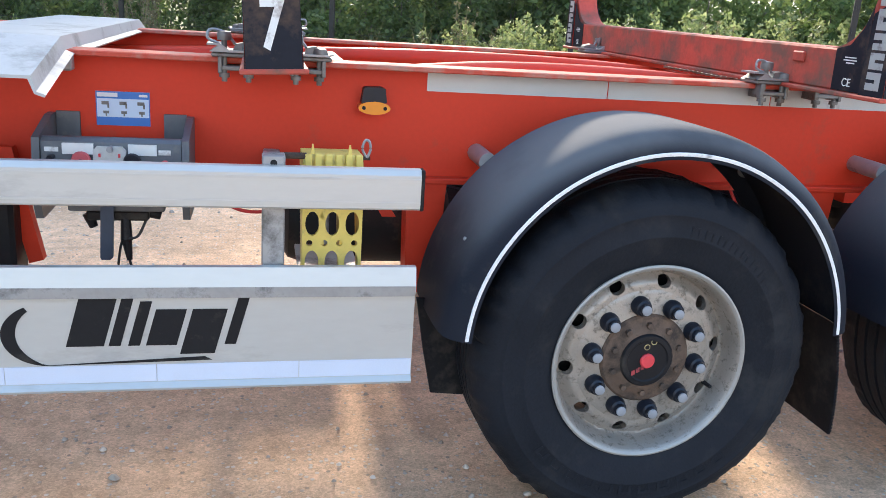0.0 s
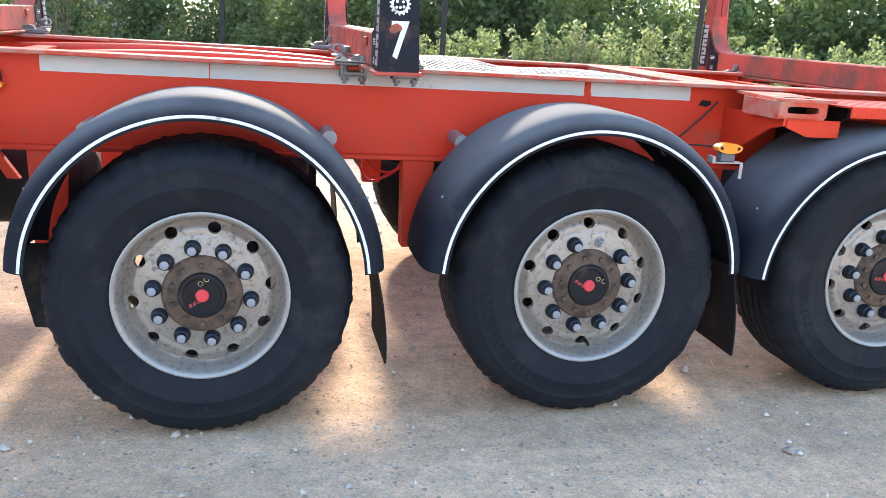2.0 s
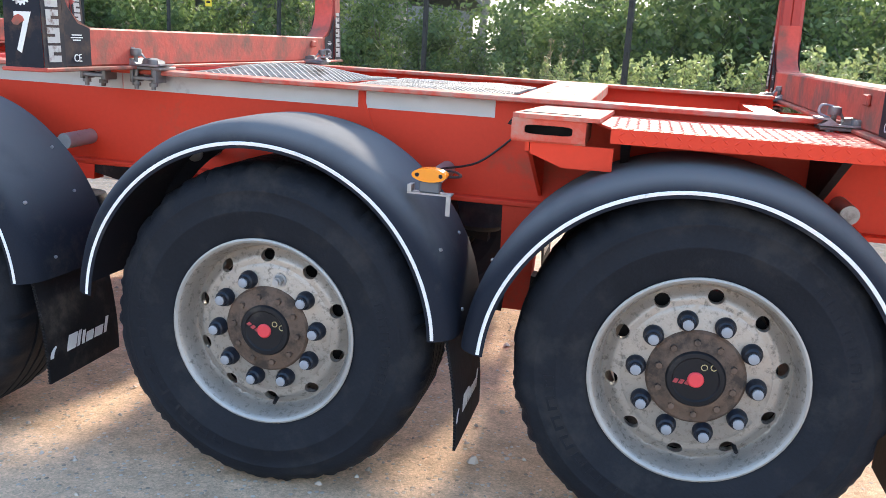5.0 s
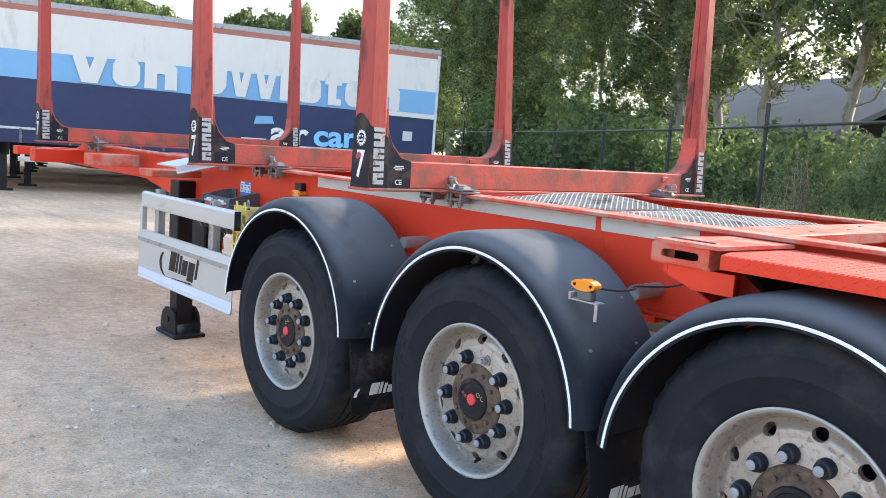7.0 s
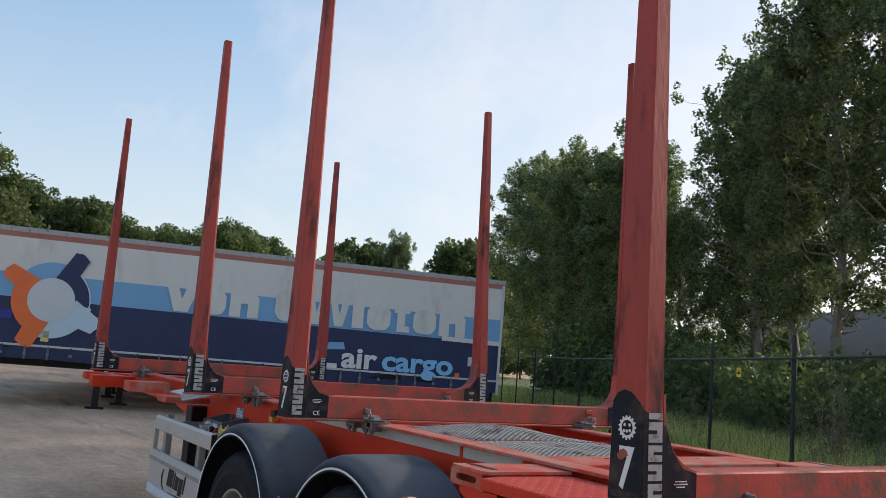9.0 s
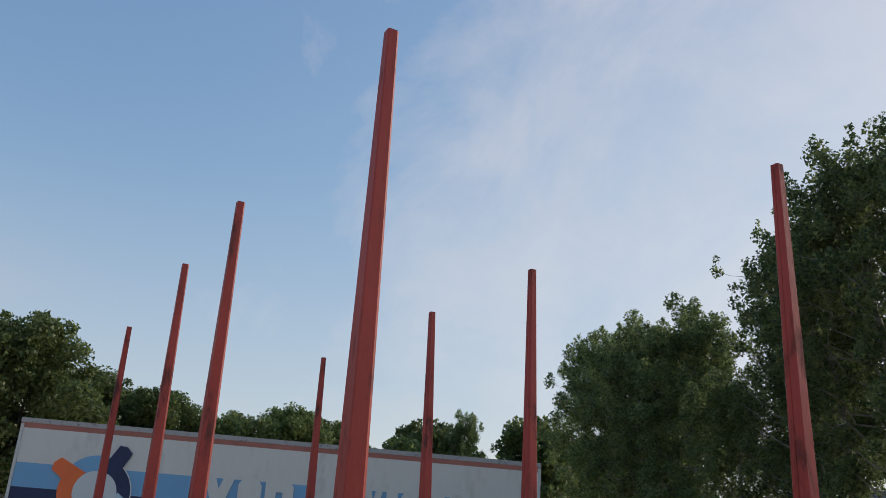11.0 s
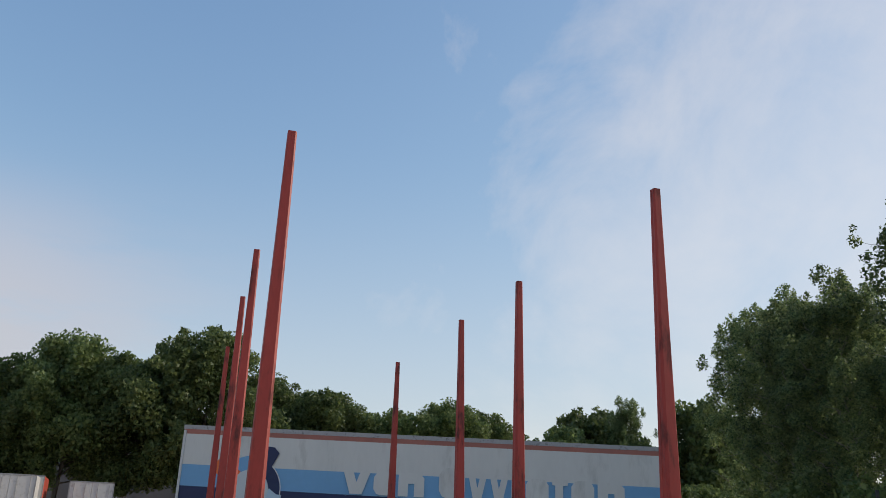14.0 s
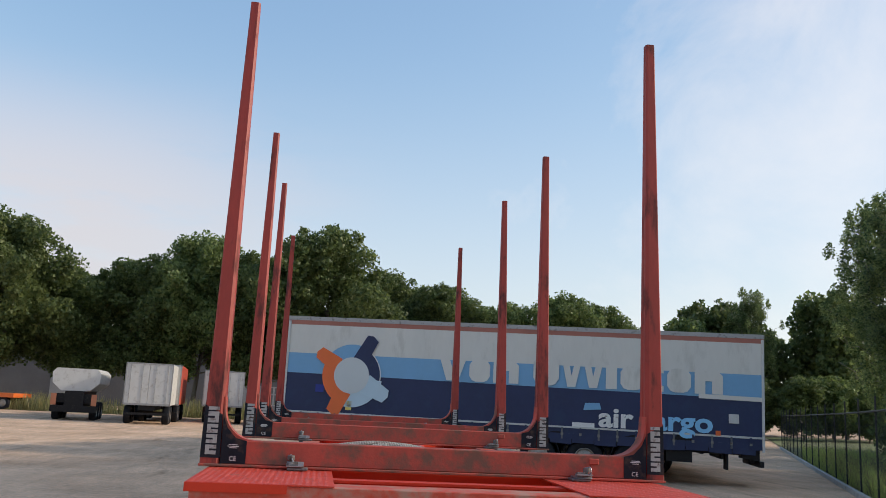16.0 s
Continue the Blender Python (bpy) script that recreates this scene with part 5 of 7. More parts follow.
# sheet that overlaps the rear corner without print
vpart("rear_post", [[(0.0, 0.75), (0.07, 0.75), (0.07, 3.80), (0.0, 3.80)]], WHITEPAINT, -0.045, 0.03, "white rear corner post")
vpart("front_post", [[(VL - 0.07, 0.75), (VL, 0.75), (VL, 3.80), (VL - 0.07, 3.80)]], WHITEPAINT, -0.045, 0.03)
vpart("white_strip", [[(0.07, 2.10), (1.75, 2.12), (1.75, 2.24), (0.07, 2.22)]], CURT_W, -0.052, -0.046)
# printed emblem: disc with three arms and a ring
EC, EZ = 11.68, 2.25


def ring(name, a0, a1, r0, r1, mat, d, n=18):
    """A printed ring sector, one strip of joined faces."""
    bm = bmesh.new()
    rows = []
    for i in range(n + 1):
        w = radians(lerp(a0, a1, i / n))
        rows.append([bm.verts.new((-(EC - r * math.cos(w)), vy(e), EZ + r * math.sin(w))) for r, e in ((r0, d), (r1, d), (r1, -0.046), (r0, -0.046))])
    for p, q in zip(rows, rows[1:]):
        for k in range(3):
            bm.faces.new((p[k], p[k + 1], q[k + 1], q[k]))
    return part(name, bm, mat, van)


def arm(a, r0, r1, w0, w1, skew=0.0):
    c, s = math.cos(radians(a)), math.sin(radians(a))
    out = []
    for r, w in ((r0, -w0), (r1 - skew, -w1), (r1 + 0.07, 0.02), (r1 + skew, w1), (r0, w0)):
        out.append((EC - (r * c - w * s), EZ + r * s + w * c))
    return out


# angles run from the rear (to the right as seen) upwards
ring("emblem_ring", 72, 152, 0.48, 0.91, CURT_L, -0.056)
ring("emblem_pale", -112, -8, 0.48, 0.93, CURT_P, -0.056)
vpart("emblem_arm", [arm(-28, 0.47, 1.20, 0.30, 0.20)], CURT_P, -0.059, -0.046)
ring("emblem_navy", -8, 74, 0.48, 0.86, CURT_N, -0.058)
vpart("emblem_arm", [arm(62, 0.47, 1.25, 0.22, 0.19)], CURT_N, -0.062, -0.046)
ring("emblem_orange", 150, 248, 0.48, 0.89, CURT_O, -0.060)
vpart("emblem_arm", [arm(148, 0.50, 1.20, 0.24, 0.18)], CURT_O, -0.064, -0.046)
vpart("emblem_arm", [arm(245, 0.50, 1.20, 0.24, 0.20)], CURT_O, -0.066, -0.046)
ring("emblem_disc", 0, 360, 0.004, 0.53, CURT_P2, -0.070, 40)
ring("emblem_edge", -8, 74, 0.86, 0.885, WHITE, -0.0575)
# the large name as plain blocks of each letter's size, with cut corners or a slit
name_print = vpart("name_ground", [[(8.95, 2.2), (8.94, 2.2), (8.94, 2.21), (8.95, 2.21)]], CURT_L, -0.050, -0.048)
WEDGE = ((0, 1), (0.28, 0), (0.72, 0), (1, 1), (0.64, 1), (0.5, 0.5), (0.36, 1))
ROUND = ((0, 0.25), (0.14, 0.06), (0.32, 0), (0.68, 0), (0.86, 0.06), (1, 0.25), (1, 0.75), (0.86, 0.94), (0.68, 1), (0.32, 1), (0.14, 0.94), (0, 0.75))
SLIT = ((0, 0), (0.38, 0), (0.38, 0.55), (0.62, 0.55), (0.62, 0), (1, 0), (1, 0.80), (0.85, 0.96), (0.7, 1), (0, 1))
BAR = ((0, 0), (1, 0), (1, 1), (0, 1))
CROSS = ((0.2, 0), (1, 0), (1, 0.2), (0.7, 0.2), (0.7, 0.62), (1, 0.62), (1, 0.82), (0.7, 0.82), (0.7, 1), (0.2, 1), (0.2, 0.82), (0, 0.82), (0, 0.62), (0.2, 0.62))
u = 9.06
for w, hgt, shape in ((0.78, 0.64, WEDGE), (0.62, 0.64, ROUND), (0.74, 0.64, SLIT), (0.28, 0, None), (0.74, 0.84, ROUND), (0.54, 0.64, WEDGE), (0.54, 0.64, WEDGE), (0.36, 0.66, BAR),
                      (0.66, 0.66, ROUND), (0.48, 0.82, CROSS), (0.66, 0.66, ROUND), (0.76, 0.64, SLIT)):
    w *= 1.125
    if shape:
        wide, z0 = w - (0.04 if shape is WEDGE and w < 0.6 else 0.10), 2.24 + (u - 1.1) * 0.002
        vpart("name_block", [[(u - a * wide, z0 + b * hgt) for a, b in shape]], CURT_W, -0.060, -0.048, "", name_print)
    u -= w
for body, u0, size, mat, zz in (("air", 4.47, 0.62, WHITE, 1.20), ("cargo", 3.38, 0.62, material("sky blue print", (0.22, 0.52, 0.80), 0.5, vary=0.05, bump=0), 1.20)):
    me = text_mesh("lettering", body, size, mat, 0.006, 0.018)
    wd = max(v.co.x for v in me.vertices) - min(v.co.x for v in me.vertices)
    want = 0.97 if body == "air" else 2.0
    me.transform(Matrix.Diagonal((want / wd, 1, 1.22, 1)))
    me.transform(Matrix.Translation((-u0, vy(-0.058), zz)))
    part("lettering", me, None, van)
vpart("full_stop", [[(1.30, 1.13), (1.17, 1.13), (1.17, 1.26), (1.30, 1.26)]], CURT_O, -0.062, -0.047)
# lower rail, straps and side skirt
vpart("edge_webbing", [[(0.05, 1.10), (VL - 0.05, 1.10), (VL - 0.05, 1.15), (0.05, 1.15)]], TAPE, -0.048, 0.02)
vpart("side_rail", [[(0.0, 0.94), (VL, 0.94), (VL, 1.09), (0.0, 1.09)]], BLACKST, -0.01, 0.06)
random.seed(4)
for i in range(26):
    u = 0.35 + i * 0.51
    vpart("strap", [[(u, 0.80), (u + 0.05, 0.80), (u + 0.05, 1.12), (u, 1.12)]], GREYBOX if i % 3 else CURT_N, -0.075, -0.062)
    vpart("buckle", [[(u - 0.01, 0.90), (u + 0.06, 0.90), (u + 0.06, 0.97), (u - 0.01, 0.97)]], STEELDK, -0.086, -0.076)
for i in range(9):
    u = 0.25 + i * 0.62
    d = random.uniform(-0.012, 0.012)
    vpart("side_skirt", [[(u, 0.68 + random.uniform(-0.03, 0.03)), (u + 0.60, 0.68 + random.uniform(-0.03, 0.03)), (u + 0.60, 0.95), (u, 0.95)]], CURT_N, -0.03 + d, -0.020 + d, "dented navy side skirt panel")
for k, (u, w) in enumerate(((5.2, 0.62), (9.6, 1.3))):
    vpart("pale_label", [[(u, 1.15), (u - 0.62, 1.15), (u - 0.62, 1.27), (u, 1.27)]] if k == 0 else [[(u + 2.2, 1.24), (u + 2.02, 1.24), (u + 2.02, 1.5), (u + 2.2, 1.5)]], WHITE if k == 0 else YELLOW, -0.056, -0.05)
vpart("blue_patch", [[(12.75, 1.72), (12.5, 1.72), (12.5, 1.94), (12.75, 1.94)]], material("deep blue patch", (0.012, 0.03, 0.24), 0.5, vary=0.1), -0.056, -0.048)
vpart("grey_patch", [[(0.95, 1.48), (0.68, 1.48), (0.68, 1.73), (0.95, 1.73)]], TAPE, -0.052, -0.046)
vpart("repair_patch", [[(4.9, 1.62), (4.4, 1.66), (4.45, 1.84), (4.85, 1.82)]], CURT_L, -0.052, -0.046)
vpart("chassis", [[(0.1, 0.62), (VL - 0.3, 0.62), (VL - 0.3, 0.94), (0.1, 0.94)]], BLACKST, 0.6, 1.9)
vpart("rear_bumper", [[(0.02, 0.34), (0.14, 0.34), (0.14, 0.50), (0.02, 0.50)]], BLACKST, 0.0, 2.4)
vpart("mudflap", [[(0.95, 0.22), (1.0, 0.22), (1.0, 0.80), (0.95, 0.80)]], FLAP, 0.05, 0.55)
vpart("rear_carrier", [[(0.12, 0.50), (0.62, 0.56), (0.62, 0.94), (0.12, 0.94)]], BLACKST, 0.08, 0.40)
vpart("bumper_arm", [[(0.10, 0.40), (0.32, 0.40), (0.32, 0.70), (0.10, 0.70)]], BLACKST, 0.55, 0.7)
vpart("tail_lamp", [[(0.0, 0.37), (0.02, 0.37), (0.02, 0.47), (0.0, 0.47)]], REDCAP, 0.1, 0.5)
vpart("tool_box", [[(1.9, 0.36), (2.6, 0.36), (2.6, 0.70), (1.9, 0.70)]], BLACKST, 0.1, 0.7)
for u in (2.9 + 0.62, 2.9 + 1.93, 2.9 + 3.24):
    for d in (0.12, 2.05):
        wm = sub("wheel", van, Matrix.Translation((-u, vy(d), VZ + 0.52)) @ pose(0, 0, 0, 0, 0, 180 if van_side > 0 else 0) @ Matrix.Scale(0.98, 4))
        part("tyre", FAR_TYRE, None, wm)
        part("rim", FAR_RIM, None, wm)
    bm = bmesh.new()
    lathe(bm, [(0.60, vy(0.05)), (0.62, vy(0.05)), (0.62, vy(0.5)), (0.60, vy(0.5))], 32, radians(10), radians(170), closed=True)
    me = finish("mudguard", bm, PLASTIC, 40)
    me.transform(Matrix.Translation((-u, 0, VZ + 0.54)))
    part("mudguard", me, None, van)
for d in (0.35, 2.0):
    o = 0.0 if d < 1 else -0.45
    vpart("landing_leg", [[(10.36 + o, VZ - 0.03), (10.51 + o, VZ - 0.03), (10.51 + o, 0.94), (10.36 + o, 0.94)], [(10.22 + o, VZ - 0.08), (10.65 + o, VZ - 0.08), (10.65 + o, VZ - 0.03), (10.22 + o, VZ - 0.03)], [(10.31 + o, 0.50), (10.56 + o, 0.50), (10.56 + o, 0.94), (10.31 + o, 0.94)]], BLACKST, d, d + 0.15)
vpart("guard_plank", [[(6.9, 0.38), (10.12, 0.38), (10.12, 0.49), (6.9, 0.49)]], ALU, 0.08, 0.11)
for u in (7.4, 9.6):
    vpart("guard_post", [[(u, 0.36), (u + 0.08, 0.36), (u + 0.08, 0.94), (u, 0.94)]], BLACKST, 0.11, 0.16)


def parked_trailer(d, u0, u1, mat, label):
    """A trailer added behind the curtain trailer to shade the ground: hidden body, chassis, legs and three axles seen
    below the curtains.
    """
    p = thing("parked_trailer", van.matrix_basis.copy(), label, "trailer", "trailers parked behind the curtain trailer")
    def piece(name, polys, m, d0, d1):
        bm = bmesh.new()
        for q in polys:
            vprism(bm, [(-a, z) for a, z in q], d + d0, d + d1)
        return part(name, bm, m, p)
    piece("body", [[(u0, 1.05), (u1, 1.05), (u1, 3.72), (u0, 3.72)]], mat, 0.0, 2.5)
    piece("chassis", [[(u0 + 0.1, 0.62), (u1 - 1.2, 0.62), (u1 - 0.6, 0.86), (u1 - 0.2, 0.86), (u1 - 0.2, 1.048), (u0 + 0.1, 1.048)]], BLACKST, 0.6, 1.9)
    piece("bumper", [[(u0, 0.36), (u0 + 0.12, 0.36), (u0 + 0.12, 0.52), (u0, 0.52)]], BLACKST, 0.05, 2.45)
    piece("tool_box", [[(u0 + 5.6, 0.38), (u0 + 7.0, 0.38), (u0 + 7.0, 0.95), (u0 + 5.6, 0.95)]], BLACKST, 0.1, 0.6)
    for e in (0.35, 2.0):
        piece("landing_leg", [[(u1 - 3.0, VZ), (u1 - 2.84, VZ), (u1 - 2.84, 1.04), (u1 - 3.0, 1.04)], [(u1 - 3.1, VZ), (u1 - 2.74, VZ), (u1 - 2.74, VZ + 0.05), (u1 - 3.1, VZ + 0.05)]], BLACKST, e, e + 0.15)
    for w in (2.1, 3.41, 4.72):
        for e in (0.14, 2.05):
            wm = sub("wheel", p, Matrix.Translation((-u0 - w, vy(d + e), VZ + 0.52)) @ pose(0, 0, 0, 0, 0, 180 if van_side > 0 else 0))
            part("tyre", FAR_TYRE, None, wm)
            part("rim", FAR_RIM, None, wm)


parked_trailer(3.1, 0.5, 13.3, CURT_N, "added dark blue box trailer, its body hidden behind the curtain trailer")
parked_trailer(6.2, 0.7, 13.0, WHITEPAINT, "added white box trailer hidden in the row behind")
parked_trailer(9.3, 0.6, 12.8, CURT_N, "added dark blue box trailer hidden at the end of the row")

# ---- fence ----
FX0, FSTEP = 2.27, 2.55


def wire_fence():
    f = thing("wire_fence", None, "black steel post and wire mesh fence along a concrete kerb", "fence")
    bm = bmesh.new()
    box(bm, -0.03, 0.03, -0.02, 0.02, -0.1, 2.52, 0.003)
    for k in range(9):
        box(bm, -0.012, 0.012, -0.035, -0.02, 0.12 + k * 0.25, 0.15 + k * 0.25)
    post = finish("post", bm, FENCE)
    lo, hi = -19, 6
    for k in range(lo, hi + 1):
        x = FX0 + FSTEP * k
        y = fence_y(x)
        part("post", post, None, f, m=Matrix.Translation((x, y, ground_z(x))) @ pose(0, 0, 0, 0, 0, -26.6))
    for k in range(lo, hi):
        x0, x1 = FX0 + FSTEP * k, FX0 + FSTEP * (k + 1)
        bm = bmesh.new()
        a, b = Vector((x0, fence_y(x0), ground_z(x0) + 2.17)), Vector((x1, fence_y(x1), ground_z(x1) + 2.17))
        tube(bm, a, b, 0.021, n=8)
        part("top_rail", bm, FENCE, f)
        # wire mesh, diamonds near the trailer
        verts, faces = [], []
        def wire(p, q, r=0.0016):
            d = (q - p).normalized()
            u = d.cross(FNRM).normalized() * r
            w = FNRM * r
            i = len(verts)
            for c in (p, q):
                for o in (u, -u * 0.5 + w, -u * 0.5 - w):
                    verts.append(tuple(c + o))
            for s in range(3):
                t = (s + 1) % 3
                faces.append((i + s, i + t, i + 3 + t, i + 3 + s))
        step = 0.06 if x1 > -9 else 0.18
        L = (b - a).length
        rr = 0.0009 if x1 > -9 else 0.0012
        H = 2.05
        n = int((L + H) / step)
        for i in range(n):
            for sgn in (1, -1):
                s0 = i * step - (H if sgn > 0 else 0)
                # the run from the bottom (s0) to the top (s0 + H * sgn), cut to the bay
                sa, za, sb, zb = (s0, 0.0, s0 + H, H) if sgn > 0 else (s0, 0.0, s0 - H, H)
                def cut(sv):
                    return (sv - sa) / (sb - sa)
                t0, t1 = 0.0, 1.0
                for lim in (0.0, L):
                    t = cut(lim)
                    if 0 < t < 1:
                        inside0 = 0 <= sa <= L
                        if inside0:
                            t1 = min(t1, t)
                        else:
                            if (lim == 0.0 and sgn > 0) or (lim == L and sgn < 0):
                                t0 = max(t0, t)
                            else:
                                t1 = min(t1, t)
                if t1 - t0 < 0.02:
                    continue
                pts = []
                for t in (t0, t1):
                    sv = sa + (sb - sa) * t
                    pts.append(a + (b - a) * (sv / L) + Vector((0, 0, -2.17 + 0.10 + za + (zb - za) * t)))
                if -1e-3 <= (pts[0] - a).dot(FDIR) <= L + 1e-3 and -1e-3 <= (pts[1] - a).dot(FDIR) <= L + 1e-3:
                    wire(pts[0], pts[1], rr)
        for z in (0.1, 1.1, 2.14):
            wire(a + Vector((0, 0, z - 2.17)), b + Vector((0, 0, z - 2.17)), 0.002)
        me = bpy.data.meshes.new("wire_mesh")
        me.from_pydata(verts, [], faces)
        me.materials.append(FENCE)
        ob = new("wire_mesh", me)
        ob.parent = f
        ob["kind"] = "stuff"
    return f


wire_fence()
for k in range(-19, 6):
    x0, x1 = FX0 + FSTEP * k, FX0 + FSTEP * (k + 1)
    a = Vector((x0, fence_y(x0), ground_z(x0))) - FNRM * 0.09
    b = Vector((x1, fence_y(x1), ground_z(x1))) - FNRM * 0.09
    bm = bmesh.new()
    L = (b - a).length
    box(bm, 0.004, L - 0.004, -0.06, 0.06, -0.15, 0.14, 0.012, 2)
    me = finish("kerb", bm, CONCRETE)
    ob = new("kerb", me)
    ob.matrix_basis = Matrix.Translation(a) @ pose(0, 0, 0, 0, math.degrees(-math.asin((b.z - a.z) / L)), -26.565)
    tagged(ob, "grey concrete kerb element at the foot of the fence", "kerb", "kerb elements", "structure")

# ---- plants ----


def leaf_cloud(verts, faces, rng, centres, per, size, squash=1.0, corners=4):
    """Leaf blades of three or four corners scattered round clump centres (centre, radius)."""
    for c, r in centres:
        k = int(per * r ** 2)
        g = rng.normal(size=(k, 3))
        g /= np.linalg.norm(g, axis=1)[:, None]
        rad = r * rng.random(k) ** 0.45
        p = np.array(c) + g * rad[:, None] * np.array([1, 1, squash])
        a = rng.normal(size=(k, 3))
        a /= np.linalg.norm(a, axis=1)[:, None]
        b = np.cross(a, g + rng.normal(size=(k, 3)) * 0.7)
        b /= np.linalg.norm(b, axis=1)[:, None] + 1e-9
        s = size * (0.6 + 0.8 * rng.random(k))
        base = len(verts)
        tips = [p - a * s[:, None] * 0.6, p + b * s[:, None] * 0.36, p + a * s[:, None] * 0.6, p - b * s[:, None] * 0.36]
        if corners == 3:
            tips = [p - a * s[:, None] * 0.6, p + (a * 0.35 + b * 0.5) * s[:, None], p + (a * 0.35 - b * 0.5) * s[:, None]]
        blade = np.stack(tips, axis=1)
        verts.extend(map(tuple, blade.reshape(-1, 3)))
        faces.extend(tuple(base + corners * i + c for c in range(corners)) for i in range(k))



def leaves_mesh(name, centres, per, size, seed, mat, squash=1.0, corners=4):
    rng = np.random.default_rng(seed)
    verts, faces = [], []
    leaf_cloud(verts, faces, rng, centres, per, size, squash, corners)
    me = bpy.data.meshes.new(name)
    me.from_pydata(verts, [], faces)
    me.materials.append(mat)
    return me


def limb(bm, p0, p1, r0, r1, rng, n=7, steps=5, wob=0.12):
    p0, p1 = Vector(p0), Vector(p1)
    L = (p1 - p0).length
    pts = [p0 + (p1 - p0) * (i / steps) + (Vector(rng.normal(size=3)) * L * wob * 0.25 if 0 < i < steps else Vector()) for i in range(steps + 1)]
    rings = []
    for i, p in enumerate(pts):
        d = pts[min(i + 1, steps)] - pts[max(i - 1, 0)]
        q = d.to_track_quat("Z", "Y")
        r = r0 + (r1 - r0) * i / steps
        rings.append([bm.verts.new(p + q @ Vector((r * math.cos(2 * math.pi * k / n), r * math.sin(2 * math.pi * k / n), 0))) for k in range(n)])
    for a, b in zip(rings, rings[1:]):
        for k in range(n):
            bm.faces.new((a[k], a[(k + 1) % n], b[(k + 1) % n], b[k]))
    return pts


def tree_meshes(seed, height, width, first, per, size, mat):
    """Trunk and crown meshes of one round-headed tree."""
    rng = np.random.default_rng(seed)
    bm = bmesh.new()
    top = Vector((rng.normal() * 0.4, rng.normal() * 0.4, height * 0.93))
    limb(bm, (0, 0, -0.2), top, height * 0.017, 0.02, rng, 9, 8, 0.03)
    centres = []
    k = int(height * 3.8)
    for i in range(k):
        t = first + (1 - first) * (i + rng.random()) / k
        z = height * t
        u = (t - first) / (1 - first)
        prof = math.sin(math.pi * min(1, 0.16 + u * 0.80)) ** 0.7
        a = i * 2.4 + rng.random() * 0.9
        reach = width * 0.5 * prof * (0.55 + 0.6 * rng.random())
        base = top * (z * 0.82 / top.z)
        tip = Vector((base.x + reach * math.cos(a), base.y + reach * math.sin(a), z + reach * 0.25))
        pts = limb(bm, base, tip, height * 0.0045 * (1.2 - u * 0.7), 0.012, rng, 5, 4, 0.2)
        for p, s in ((tip, 0.62), (pts[3], 0.72), (pts[2], 0.55)):
            centres.append(((p.x, p.y, p.z), (0.45 + 0.7 * rng.random()) * width * 0.145 * s * 1.5))
        for q in range(2):
            centres.append(((tip.x + rng.normal() * 0.5, tip.y + rng.normal() * 0.5, tip.z + rng.random() * 0.7), 0.3 + 0.2 * rng.random()))
    trunk_me = finish("trunk", bm, BARK, 60)
    crown_me = leaves_mesh("crown", centres, per, size, seed + 50, mat, 0.9, 3)
    return trunk_me, crown_me


def plant_tree(name, meshes, x, y, rz, s, sz, label, category, group):
    t = thing(name, Matrix.Translation((x, y, ground_z(x))) @ pose(0, 0, 0, 0, 0, rz) @ Matrix.Diagonal((s, s, sz, 1)), label, category, group)
    part("trunk", meshes[0], None, t)
    part("crown", meshes[1], None, t)
    return t


def poplar_meshes(seed, height, width, first, per, size, mat):
    """Pale trunk, rising limbs and an open, uneven crown with upright twig ends."""
    rng = np.random.default_rng(seed)
    bm = bmesh.new()
    top = Vector((rng.normal() * 0.5, rng.normal() * 0.5, height * 0.95))
    limb(bm, (0, 0, -0.2), top, height * 0.0145, 0.02, rng, 9, 8, 0.03)
    centres = []
    k = int(height * 3.9)
    for i in range(k):
        t = first + (0.98 - first) * (i + rng.random()) / k
        u = (t - first) / (1 - first)
        prof = math.sin(math.pi * (0.14 + 0.78 * u)) ** 0.55 * (1 - 0.30 * u)
        a = i * 2.4 + rng.random() * 1.2
        reach = width * 0.5 * prof * (0.45 + 0.65 * rng.random())
        z = height * t
        base = top * (min(z * 0.86, height * 0.9) / top.z)
        tip = Vector((base.x + reach * math.cos(a), base.y + reach * math.sin(a), z + reach * 0.35))
        pts = limb(bm, base, tip, height * 0.0026 * (1.25 - u * 0.8), 0.010, rng, 5, 4, 0.25)
        for p, r in ((tip, 0.50), (pts[3], 0.55), (pts[2], 0.42)):
            if rng.random() < 0.34 + 0.62 * u:
                centres.append(((p.x, p.y, p.z), r * (0.6 + 0.7 * rng.random())))
        for q in range(2 if u < 0.4 else 3):             # side twigs
            d = Vector((rng.normal(), rng.normal(), abs(rng.normal()) * 0.7 + 0.1)).normalized()
            e = pts[2 + q % 3] + d * (0.5 + 0.8 * rng.random())
            limb(bm, pts[2 + q % 3], e, 0.012, 0.006, rng, 4, 2, 0.15)
            centres.append(((e.x, e.y, e.z), 0.22 + 0.30 * rng.random()))
            centres.append(((e.x, e.y, e.z + 0.35 + 0.25 * rng.random()), 0.14 + 0.12 * rng.random()))
    trunk_me = finish("trunk", bm, PALEBARK, 60)
    crown_me = leaves_mesh("crown", centres, per, size, seed + 50, mat, 1.15, 3)
    return trunk_me, crown_me


